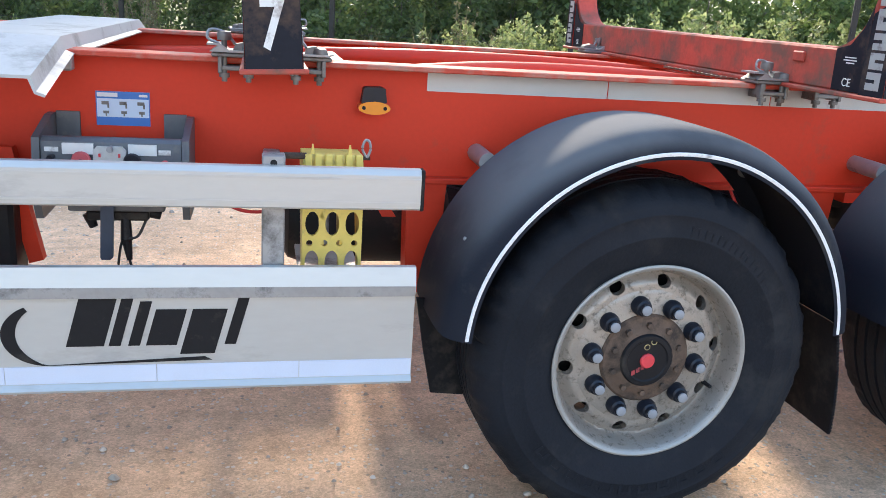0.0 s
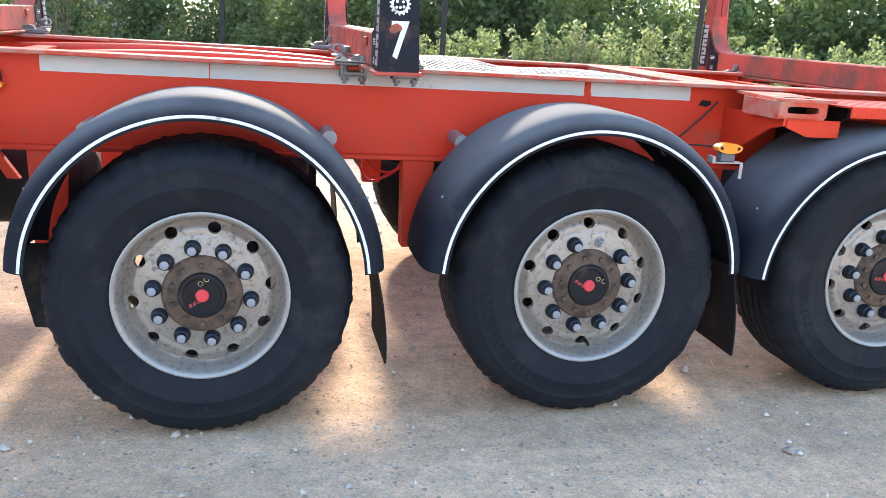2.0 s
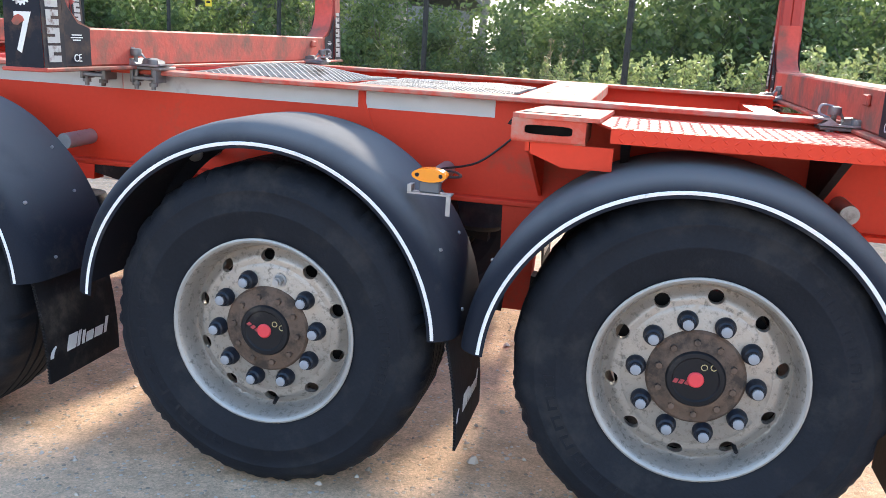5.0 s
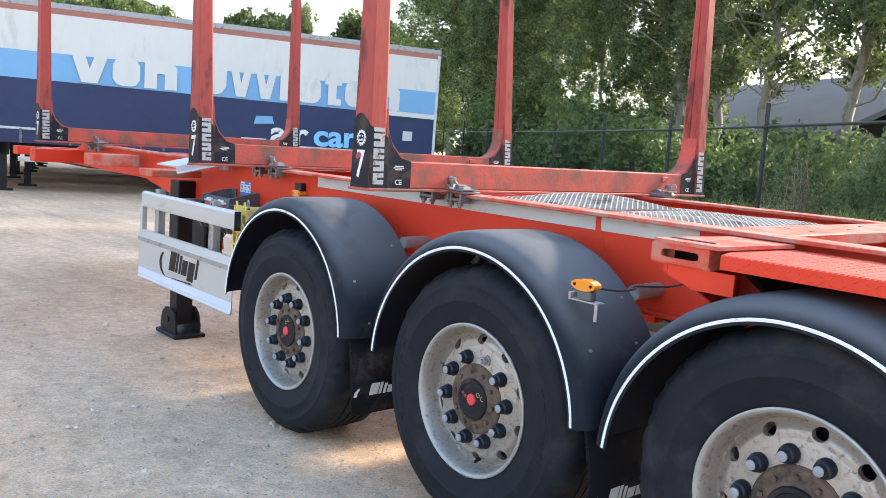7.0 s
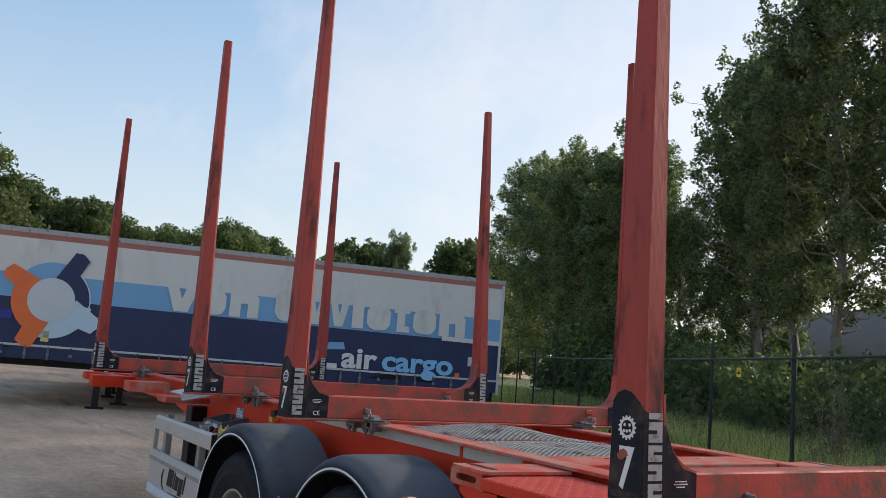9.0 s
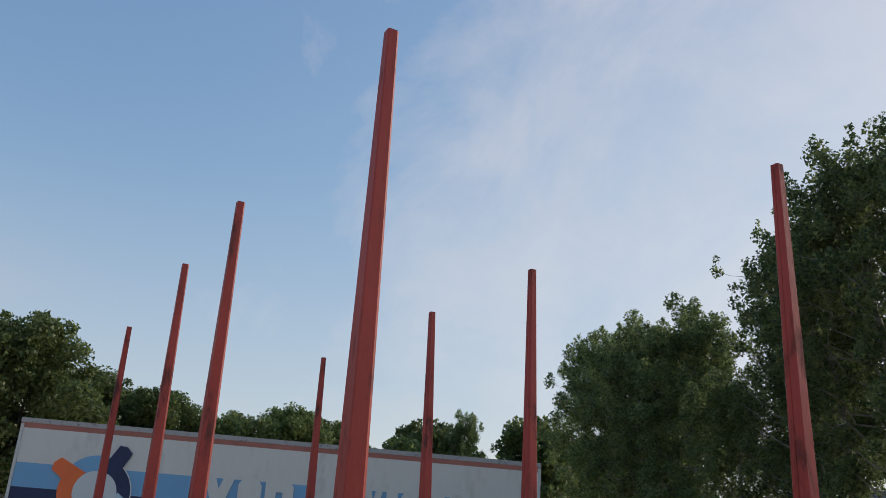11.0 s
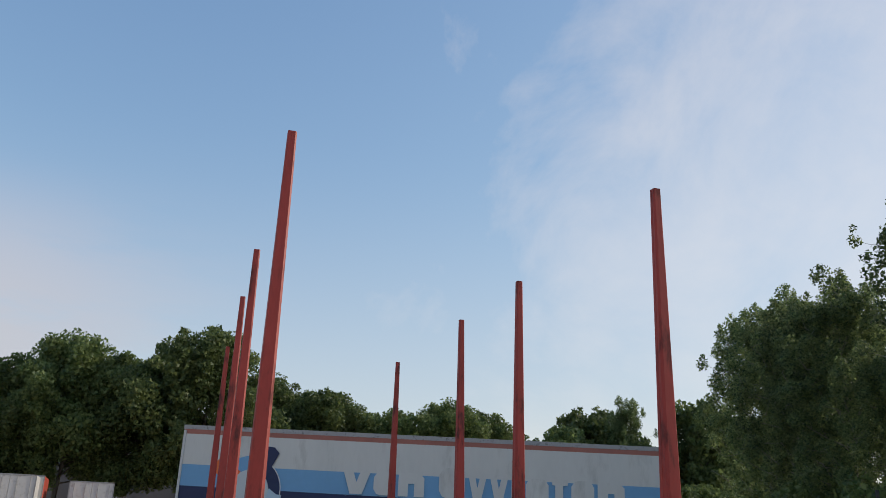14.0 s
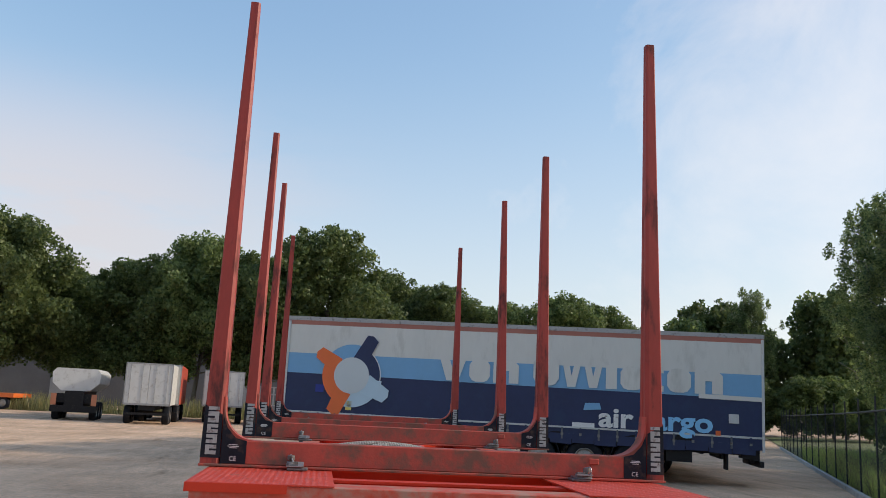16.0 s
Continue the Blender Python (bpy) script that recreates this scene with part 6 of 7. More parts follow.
rnd = random.Random(11)
TALL = [poplar_meshes(21 + i, 16.0, 8.6, 0.28, 700, 0.125, LEAF_POPLAR) for i in range(2)]
DENSE = [poplar_meshes(31 + i, 13.5, 7.4, 0.10, 1000, 0.115, LEAF_CLUMP) for i in range(3)]
OAKS = [tree_meshes(41 + i, 11.5, 8.8, 0.25, 350, 0.205, LEAF_OAK) for i in range(3)]
FAR = [tree_meshes(47 + i, 11.5, 8.8, 0.14, 110, 0.36, LEAF_OAK) for i in range(2)]
# tall poplars close behind the fence, then a lower, denser clump beyond a gap
# the poplar at x -1.8 is added out of view to block the sun
row = [(-1.8, 10.5, 0.80), (-4.6, 9.6, 0.92), (-7.0, 8.4, 0.88), (-10.0, 8.6, 0.90), (-13.0, 9.0, 0.86), (-15.8, 8.8, 0.89)]
for i, (x, off, s) in enumerate(row):
    plant_tree("poplar_tree", TALL[i % 2], x, fence_y(x) + off * 1.118, 118 + 97 * i, s * 1.05, s, "tall open-crowned poplar with pale trunk behind the wire fence", "tree", "poplars behind the fence")
clump = [(-17.3, 10.6, 0.93), (-20.5, 8.2, 0.70), (-24.6, 7.4, 0.95), (-28.5, 8.8, 1.05), (-31.5, 7.4, 1.02), (-36, 9.0, 1.10), (-41, 8.4, 1.22), (-46, 8.5, 1.28)]
for i, (x, off, s) in enumerate(clump):
    plant_tree("poplar_tree", DENSE[i % 3], x, fence_y(x) + off * 1.118, 40 + 131 * i, s * 1.08, s, "dense bushy poplar behind the far end of the fence", "tree", "poplars behind the fence")
# broad trees at the far side of the yard
k = 0
for i in range(15):
    y = -46 + i * 5.0
    x = -66 + 0.12 * i + rnd.uniform(-3, 3)
    s = (1.14 if y < 2 else 1.2 if y < 8 else 1.0 if y < 12 else 0.84 if y < 17 else 0.95) * rnd.uniform(0.9, 1.08)
    plant_tree("broadleaf_tree", OAKS[k % 3], x, y, rnd.uniform(0, 360), s, s * rnd.uniform(0.92, 1.08), "full green broadleaf tree at the far edge of the yard", "tree", "trees across the yard")
    k += 1
for i in range(8):
    y = 28 + i * 5.5
    x = -84 + rnd.uniform(-4, 4)
    s = rnd.uniform(0.95, 1.3)
    plant_tree("broadleaf_tree", FAR[k % 2], x, y, rnd.uniform(0, 360), s, s * rnd.uniform(0.9, 1.1), "distant green broadleaf tree", "tree", "trees across the yard")
    k += 1
plant_tree("poplar_tree", DENSE[1], -80, 45.2, 20, 0.9, 1.13, "slender distant poplar above the hedge", "tree", "trees across the yard")
for i in range(8):
    y = 33 + i * 3.4
    s = rnd.uniform(0.42, 0.56)
    plant_tree("young_tree", FAR[k % 2], -68 + rnd.uniform(-2.5, 2.5), y, rnd.uniform(0, 360), s * 1.15, s, "low bushy young tree below the distant trees", "tree", "trees across the yard")
    k += 1


def bush_meshes(seed, per, size):
    rng = np.random.default_rng(seed)
    bm = bmesh.new()
    centres = []
    for i in range(13):
        a, r = rng.random() * 6.28, rng.random() ** 0.6 * 0.95
        h = 0.7 + rng.random() * 1.5 * (1 - 0.4 * r)
        tip = (r * 1.25 * math.cos(a), r * 1.0 * math.sin(a), h)
        limb(bm, (r * 0.3 * math.cos(a), r * 0.3 * math.sin(a), -0.05), tip, 0.02, 0.006, rng, 5, 4, 0.2)
        centres.append((tip, 0.34 + 0.22 * rng.random()))
        centres.append(((tip[0] * 0.9, tip[1] * 0.9, h * 0.55), 0.42))
    return finish("stem", bm, BARK, 60), leaves_mesh("foliage", centres, per, size, seed + 9, LEAF_BUSH)


BUSHES = [bush_meshes(70 + i, 1150, 0.078) for i in range(4)]
FAR_BUSHES = [bush_meshes(80 + i, 520, 0.12) for i in range(3)]
spots = [(-32 + i * 1.32 + rnd.uniform(-0.3, 0.3), 0) for i in range(34)] + [(-4.0 + i * 1.9 + rnd.uniform(-0.3, 0.3), 1) for i in range(8)]
for i, (x, back) in enumerate(spots):
    o = rnd.uniform(8.0, 9.5) if back else rnd.uniform(5.2, 7.0)
    p = Vector((x, fence_y(x), 0)) + FNRM * o
    s = rnd.uniform(1.25, 1.55) if back else rnd.uniform(1.0, 1.25) if -15 < x < -3.5 else rnd.uniform(0.95, 1.5) * (1.0 + max(0, (-6 - x)) * 0.012) * (1.15 if x > -3 else 1.0)
    t = thing("bush", Matrix.Translation((p.x, p.y, ground_z(p.x) + 0.08)) @ pose(0, 0, 0, 0, 0, rnd.uniform(0, 360)) @ Matrix.Diagonal((s, s, s * rnd.uniform(0.85, 1.15), 1)),
              "tall leafy bush behind the wire fence" if back else "dense green bush behind the wire fence", "bush", "bushes behind the fence")
    me = BUSHES[i % 4] if x > -9 else FAR_BUSHES[i % 3]
    part("stem", me[0], None, t)["kind"] = "stuff"
    part("foliage", me[1], None, t)["kind"] = "stuff"


def grass_strip():
    rng = np.random.default_rng(5)
    for name, mat, count, h, spread_o, label in (("grass", GRASS, 70000, 0.62, 5.0, "tall uneven grass behind the fence"), ("weeds", WEED, 8000, 0.85, 2.6, "dry weed stalks among the grass")):
        verts, faces = [], []
        s = rng.uniform(-36, 9, count) if name == "grass" else rng.uniform(-26, 8, count)
        o = 0.15 + spread_o * rng.random(count) ** 1.3
        clump = np.array([noise.noise(Vector((a * 0.7, b * 0.9, 0))) for a, b in zip(s, o)])
        hh = h * (0.45 + 0.75 * rng.random(count)) * (1 + 0.7 * clump)
        for a, b, z in zip(s, o, hh):
            p = Vector((0, 7.0, 0)) + FDIR * a + FNRM * b
            g = ground_z(p.x) + 0.03
            lean = rng.normal(size=2) * 0.28 * z
            wd = 0.007 if name == "grass" else 0.005
            th = rng.random() * 3.14
            dx, dy = wd * math.cos(th), wd * math.sin(th)
            i = len(verts)
            verts += [(p.x - dx, p.y - dy, g), (p.x + dx, p.y + dy, g), (p.x + lean[0] * 0.4 + dx * 0.8, p.y + lean[1] * 0.4 + dy * 0.8, g + z * 0.6), (p.x + lean[0] * 0.4 - dx * 0.8, p.y + lean[1] * 0.4 - dy * 0.8, g + z * 0.6), (p.x + lean[0], p.y + lean[1], g + z)]
            faces += [(i, i + 1, i + 2, i + 3), (i + 3, i + 2, i + 4)]
        me = bpy.data.meshes.new(name)
        me.from_pydata(verts, [], faces)
        me.materials.append(mat)
        tagged(new(name, me), label, "grass", kind="stuff")


grass_strip()


def nettle_meshes(seed):
    rng = np.random.default_rng(seed)
    bm = bmesh.new()
    centres = []
    for i in range(16):
        a, r = rng.random() * 6.28, rng.random() ** 0.6 * 0.6
        h = 0.75 + rng.random() * 0.55
        tip = (r * 1.3 * math.cos(a), r * 1.3 * math.sin(a), h)
        limb(bm, (r * math.cos(a), r * math.sin(a), -0.05), tip, 0.006, 0.003, rng, 4, 4, 0.12)
        for t in (0.45, 0.62, 0.78, 0.9, 1.0):
            centres.append(((tip[0] * (0.6 + 0.4 * t), tip[1] * (0.6 + 0.4 * t), h * t), 0.15 - 0.07 * t))
    return finish("stem", bm, WEED, 60), leaves_mesh("foliage", centres, 3400, 0.048, seed + 9, TALLWEED, 1.0, 3)


NETTLES = [nettle_meshes(90 + i) for i in range(3)]
for i in range(40):
    x = -3.6 + i * 0.36 + rnd.uniform(-0.2, 0.2)
    p = Vector((x, fence_y(x), 0)) + FNRM * rnd.uniform(0.5, 2.6)
    s = rnd.uniform(0.85, 1.15) * (1.0 if x > 0.6 else 0.55)
    t = thing("weed_clump", Matrix.Translation((p.x, p.y, ground_z(p.x) + 0.05)) @ pose(0, 0, 0, 0, 0, rnd.uniform(0, 360)) @ Matrix.Scale(s, 4),
              "tall pale green weeds behind the wire fence", "weeds", "weeds behind the fence")
    me = NETTLES[i % 3]
    part("stem", me[0], None, t)["kind"] = "stuff"
    part("foliage", me[1], None, t)["kind"] = "stuff"


def dock_meshes(seed):
    """Tall rust-brown seed spires over a few leaves."""
    rng = np.random.default_rng(seed)
    bm = bmesh.new()
    seeds, low = [], []
    for i in range(9):
        a, r = rng.random() * 6.28, rng.random() * 0.30
        h = 1.0 + rng.random() * 0.55
        tip = Vector((r * 2.0 * math.cos(a), r * 2.0 * math.sin(a), h))
        limb(bm, (r * 0.5 * math.cos(a), r * 0.5 * math.sin(a), -0.05), tip, 0.008, 0.003, rng, 5, 4, 0.08)
        for t in (0.5, 0.6, 0.7, 0.8, 0.9, 1.0):
            seeds.append(((tip.x * t, tip.y * t, h * t), 0.09 - 0.05 * t))
        low.append(((r * math.cos(a), r * math.sin(a), 0.25), 0.2))
    return finish("stem", bm, WEED, 60), leaves_mesh("seed_spike", seeds, 9000, 0.022, seed + 3, WEED), leaves_mesh("foliage", low, 500, 0.14, seed + 5, GRASS)


DOCKS = [dock_meshes(95 + i) for i in range(2)]
for i, (x, o, s) in enumerate(((-2.9, 0.8, 1.25), (-3.5, 1.1, 1.0), (0.9, 0.9, 0.95), (3.6, 0.8, 0.9), (-8.0, 1.0, 1.0))):
    p = Vector((x, fence_y(x), 0)) + FNRM * o
    t = thing("dock_plant", Matrix.Translation((p.x, p.y, ground_z(p.x) + 0.05)) @ pose(0, 0, 0, 0, 0, 70 * i) @ Matrix.Scale(s, 4),
              "tall withered brown dock plant behind the wire fence", "weeds", "dock plants behind the fence")
    for name, me in zip(("stem", "seed_spike", "foliage"), DOCKS[i % 2]):
        part(name, me, None, t)["kind"] = "stuff"


def far_grass():
    """Tall dry grass under the trees at the far edge of the yard."""
    rng = np.random.default_rng(17)
    count = 9000
    verts, faces = [], []
    for k in range(count):
        y = rng.uniform(-48, 12)
        x = -57 - 3.5 * rng.random()
        h = (0.7 + 0.8 * rng.random()) * (1 + 0.4 * noise.noise(Vector((x * 0.3, y * 0.3, 0))))
        a = rng.random() * 3.14
        dx, dy = 0.035 * math.cos(a), 0.035 * math.sin(a)
        lx, ly = rng.normal(size=2) * 0.2 * h
        z = ground_z(x)
        i = len(verts)
        verts += [(x - dx, y - dy, z), (x + dx, y + dy, z), (x + lx, y + ly, z + h)]
        faces.append((i, i + 1, i + 2))
    me = bpy.data.meshes.new("tall_grass")
    me.from_pydata(verts, [], faces)
    me.materials.append(leaf_material("dry grass", (0.22, 0.23, 0.09), (0.42, 0.38, 0.18), 0.4))
    tagged(new("tall_grass", me), "tall dry grass along the far edge of the yard", "grass", kind="stuff")


far_grass()

# ---- fittings on the near side of the trailer ----


def oval(cx, cz, rx, rz, n=20):
    return [(cx + rx * math.cos(2 * math.pi * i / n), cz + rz * math.sin(2 * math.pi * i / n)) for i in range(n)]


# side marker lamp on the rail
bm = bmesh.new()
prism(bm, [(-0.815, 1.162), (-0.735, 1.162), (-0.741, 1.205), (-0.752, 1.210), (-0.798, 1.210), (-0.809, 1.205)], "y", -0.722, -0.686)
lamp = part("marker_lamp", bm, CAPBLK, trailer, "amber oval side marker lamp")
bm = bmesh.new()
prism(bm, oval(-0.775, 1.147, 0.050, 0.020), "y", -0.735, -0.690)
part("lens", bm, AMBER, lamp)
for dx in (-0.033, 0.033):
    bm = bmesh.new()
    prism(bm, oval(-0.775 + dx, 1.147, 0.006, 0.006, 10), "y", -0.7365, -0.734)
    part("screw", bm, BLACKST, lamp)
# marker lamp on a bent bracket in front of the second mudguard
bm = bmesh.new()
box(bm, 1.868, 1.998, -1.215, -1.175, 1.012, 1.017)
box(bm, 1.985, 1.998, -1.215, -1.211, 0.955, 1.013)
box(bm, 1.868, 1.880, -1.215, -1.175, 1.016, 1.038)
part("lamp_bracket", bm, GALV, trailer)
bm = bmesh.new()
box(bm, 1.902, 1.962, -1.213, -1.178, 1.017, 1.052, 0.004)
lamp = part("marker_lamp", bm, GREYBOX, trailer, "amber oval marker lamp on a bent bracket")
bm = bmesh.new()
prism(bm, oval(1.932, 1.070, 0.052, 0.020), "y", -1.222, -1.182)
part("lens", bm, AMBER, lamp)
for dx in (-0.035, 0.035):
    bm = bmesh.new()
    prism(bm, oval(1.932 + dx, 1.070, 0.006, 0.006, 10), "y", -1.2235, -1.221)
    part("screw", bm, BLACKST, lamp)
bm = bmesh.new()
hose(bm, [(1.955, -1.18, 1.062), (2.0, -1.10, 1.055), (1.95, -0.95, 1.045), (1.88, -0.85, 1.035), (1.98, -0.72, 1.05), (2.10, -0.70, 1.15), (2.155, -0.692, 1.205)], 0.004, 6, 6)
part("cable", bm, CABLE, trailer)
# torn hole and weld mark in the web
bm = bmesh.new()
prism(bm, [(2.065, 1.185), (2.10, 1.178), (2.125, 1.19), (2.12, 1.205), (2.08, 1.208)], "y", -0.6885, -0.686)
part("hole", bm, BLACKST, trailer)
bm = bmesh.new()
prism(bm, [(1.535, 1.262), (1.548, 1.262), (1.566, 1.20), (1.600, 1.11), (1.596, 1.108), (1.556, 1.196)], "y", -0.6895, -0.686)
part("touch_up_paint", bm, RED, trailer)

# instruction sticker
bm = bmesh.new()
box(bm, -1.591, -1.440, -0.6885, -0.686, 1.061, 1.161)
sticker = part("sticker", bm, BLUESIGN, trailer, "blue instruction sticker with pictograms")
bm = bmesh.new()
box(bm, -1.588, -1.443, -0.6898, -0.6885, 1.086, 1.140)
part("panel", bm, PALE, sticker)
for x0, x1, z0, z1 in ((-1.587, -1.530, 1.145, 1.157), (-1.470, -1.446, 1.147, 1.154)):
    bm = bmesh.new()
    box(bm, x0, x1, -0.6898, -0.6885, z0, z1)
    part("print_bar", bm, WHITE, sticker)
bm = bmesh.new()
for k in range(3):
    cx = -1.565 + 0.050 * k
    box(bm, cx - 0.010, cx + 0.010, -0.6908, -0.6898, 1.122, 1.132)
    box(bm, cx + 0.006, cx + 0.011, -0.6908, -0.6898, 1.112, 1.126)
    box(bm, cx - 0.006, cx + 0.010, -0.6908, -0.6898, 1.096, 1.104)
    box(bm, cx + 0.000, cx + 0.004, -0.6908, -0.6898, 1.089, 1.098)
part("pictogram", bm, STEELDK, sticker)

# valve panel
bm = bmesh.new()
prism(bm, [(-0.90, 0.875), (-0.915, 0.88), (-0.900, 1.045), (-0.885, 1.055), (-0.862, 1.055), (-0.862, 1.047), (-0.882, 1.046), (-0.896, 0.885)], "x", -1.70, -1.335)
valve = part("valve_panel", bm, GREYBOX, trailer, "grey valve panel with red and black knobs")
for x0, x1 in ((-1.722, -1.702), (-1.333, -1.313)):
    bm = bmesh.new()
    prism(bm, [(-0.905, 0.83), (-0.925, 0.87), (-0.905, 1.055), (-0.74, 1.095), (-0.686, 1.095), (-0.686, 0.83)], "x", x0, x1)
    part("side_cheek", bm, GREYBOX, valve)
for x0 in (-1.70, -1.40):
    bm = bmesh.new()
    box(bm, x0, x0 + 0.065, -0.700, -0.689, 0.95, 1.10)
    part("mounting_plate", bm, GREYBOX, valve)


def on_panel(x, z):
    """A y on the sloping panel face."""
    return -0.915 + (z - 0.88) * 0.09 - 0.001


for x0, x1, z0, z1 in ((-1.645, -1.565, 1.012, 1.042), (-1.475, -1.400, 1.012, 1.042), (-1.690, -1.655, 1.018, 1.030), (-1.395, -1.363, 1.015, 1.028), (-1.395, -1.363, 0.968, 0.980), (-1.690, -1.655, 0.970, 0.982)):
    bm = bmesh.new()
    y = on_panel(0, z0)
    box(bm, x0, x1, y - 0.004, y + 0.003, z0, z1)
    part("label_plate", bm, WHITE, valve)
bm = bmesh.new()
y = on_panel(0, 0.98)
prism(bm, [(-1.565, 0.955), (-1.480, 0.955), (-1.480, 1.025), (-1.490, 1.036), (-1.555, 1.036), (-1.565, 1.025)], "y", y - 0.009, y + 0.004)
plate = part("switch_plate", bm, WHITEPAINT, valve, "white switch plate")
for x, z, r, mat, name in ((-1.594, 0.998, 0.026, material("faded red knob", (0.55, 0.09, 0.10), 0.55, vary=0.1), "knob"), (-1.462, 0.998, 0.024, CAPBLK, "knob"), (-1.378, 0.992, 0.011, REDCAP, "button"), (-1.520, 1.030, 0.009, GALV, "button"), (-1.672, 1.003, 0.010, CAPBLK, "lock")):
    bm = bmesh.new()
    y = on_panel(0, z)
    tube(bm, (x, y + 0.002, z), (x, y - 0.022, z), r * 0.8, r, 18)
    tube(bm, (x, y - 0.022, z), (x, y - 0.030, z), r, r * 0.85, 18)
    k = part(name, bm, mat, valve, smooth=40)
    if name == "knob":
        bm = bmesh.new()
        tube(bm, (x, y - 0.0295, z), (x, y - 0.031, z), 0.006, 0.006, 10)
        part("pin", bm, BLACKST, valve)
bm = bmesh.new()
for x, z in ((-1.548, 1.012), (-1.497, 1.012), (-1.552, 0.972), (-1.495, 0.972)):
    y = on_panel(0, 0.98)
    box(bm, x - 0.003, x + 0.003, y - 0.0105, y - 0.008, z - 0.005, z + 0.005)
part("arrow_mark", bm, REDCAP, plate)
# couplings hanging below the panel
bm = bmesh.new()
box(bm, -1.645, -1.385, -0.88, -0.80, 0.845, 0.875, 0.004)
part("coupling_rail", bm, GREYBOX, valve)
bm = bmesh.new()
box(bm, -1.60, -1.43, -0.87, -0.81, 0.815, 0.845, 0.006)
tube(bm, (-1.60, -0.84, 0.83), (-1.585, -0.84, 0.79), 0.016, 0.012, 10)
tube(bm, (-1.44, -0.84, 0.835), (-1.40, -0.84, 0.825), 0.014, 0.012, 10)
part("coupling", bm, BLACKST, valve)
bm = bmesh.new()
prism(bm, [(-1.555, 0.865), (-1.520, 0.865), (-1.528, 0.715), (-1.535, 0.708), (-1.558, 0.708), (-1.562, 0.715)], "y", -0.90, -0.885)
part("lever", bm, material("blue-grey lever", (0.035, 0.05, 0.08), 0.5, vary=0.15), valve)
bm = bmesh.new()
tube(bm, (-1.495, -0.86, 0.82), (-1.493, -0.87, 0.76), 0.014, 0.017, 12)
tube(bm, (-1.493, -0.87, 0.76), (-1.487, -0.87, 0.70), 0.015, 0.008, 12)
part("plug", bm, BLACKST, valve)
bm = bmesh.new()
hose(bm, [(-1.44, -0.86, 0.815), (-1.46, -0.88, 0.775), (-1.49, -0.88, 0.765)], 0.004, 6, 6)
hose(bm, [(-1.488, -0.87, 0.705), (-1.483, -0.87, 0.67), (-1.50, -0.87, 0.645), (-1.518, -0.87, 0.67), (-1.512, -0.87, 0.73), (-1.50, -0.87, 0.775)], 0.004, 6, 6)
part("cable_loop", bm, CABLE, valve)
bm = bmesh.new()
hose(bm, [(-1.235, -0.80, 0.93), (-1.235, -0.80, 0.885), (-1.20, -0.80, 0.845), (-1.14, -0.80, 0.83), (-1.05, -0.79, 0.835)], 0.0055, 8, 6)
part("air_hose", bm, REDHOSE, trailer)

# yellow wheel chock in its holder


chock = thing("wheel_chock", Matrix.Translation((-0.92, -1.02, 0.70)), "yellow perforated plastic wheel chock in its holder", "wheel chock")
bm = bmesh.new()
z = 0.0
for kind, h in (("o", 0.085), ("c", 0.028), ("o", 0.085), ("c", 0.028), ("o", 0.085)):
    k = 3 if kind == "o" else 4
    w = 0.168 / k
    for i in range(k):
        holed_plate(bm, -0.084 + i * w, -0.084 + (i + 1) * w, z, z + h, -0.012, 0.0, 0.0195 if kind == "o" else 0.009, 0.035 if kind == "o" else 0.009)
    z += h
bmesh.ops.remove_doubles(bm, verts=bm.verts, dist=0.0005)
part("perforated_face", bm, YELLOW, chock, smooth=30)
bm = bmesh.new()
for x in (-0.084, -0.030, 0.022, 0.076):
    prism(bm, [(0.0, 0.0), (0.0, 0.31), (0.035, 0.335), (0.17, 0.33), (0.20, 0.30), (0.05, 0.02)], "x", x, x + 0.008)
prism(bm, [(0.0, 0.31), (0.035, 0.336), (0.17, 0.331), (0.172, 0.337), (0.035, 0.342), (-0.003, 0.314)], "x", -0.084, 0.084)
part("ribbed_body", bm, YELLOW, chock)
bm = bmesh.new()
for i in range(6):
    x = -0.080 + i * 0.028
    box(bm, x, x + 0.020, -0.012, 0.02, 0.311, 0.352, 0.003)
for x in (-0.058, 0.044):
    prism(bm, [(x - 0.006, 0.352), (x + 0.006, 0.352), (x + 0.001, 0.378), (x - 0.002, 0.378)], "y", -0.008, 0.004)
part("top_teeth", bm, YELLOW, chock)
bm = bmesh.new()
tube(bm, (-0.135, -0.002, 0.345), (-0.075, -0.002, 0.345), 0.009, n=10)
part("retaining_rod", bm, RUSTY, chock)
bm = bmesh.new()
tube(bm, (0.08, -0.002, 0.343), (0.10, -0.002, 0.343), 0.006, n=10)
part("retaining_rod", bm, RUSTY, chock)
bm = bmesh.new()
hose(bm, [(0.090, -0.004, 0.345), (0.078, -0.004, 0.368), (0.084, -0.004, 0.392), (0.096, -0.004, 0.390), (0.100, -0.004, 0.368), (0.092, -0.004, 0.345)], 0.004, 6, 6)
part("spring_clip", bm, GALV, chock)
bm = bmesh.new()
box(bm, -1.01, -0.83, -1.075, -0.69, 0.688, 0.699, 0.002)
box(bm, -0.93, -0.91, -0.80, -0.686, 0.70, 0.94, 0.002)
part("chock_holder", bm, GALV, trailer)

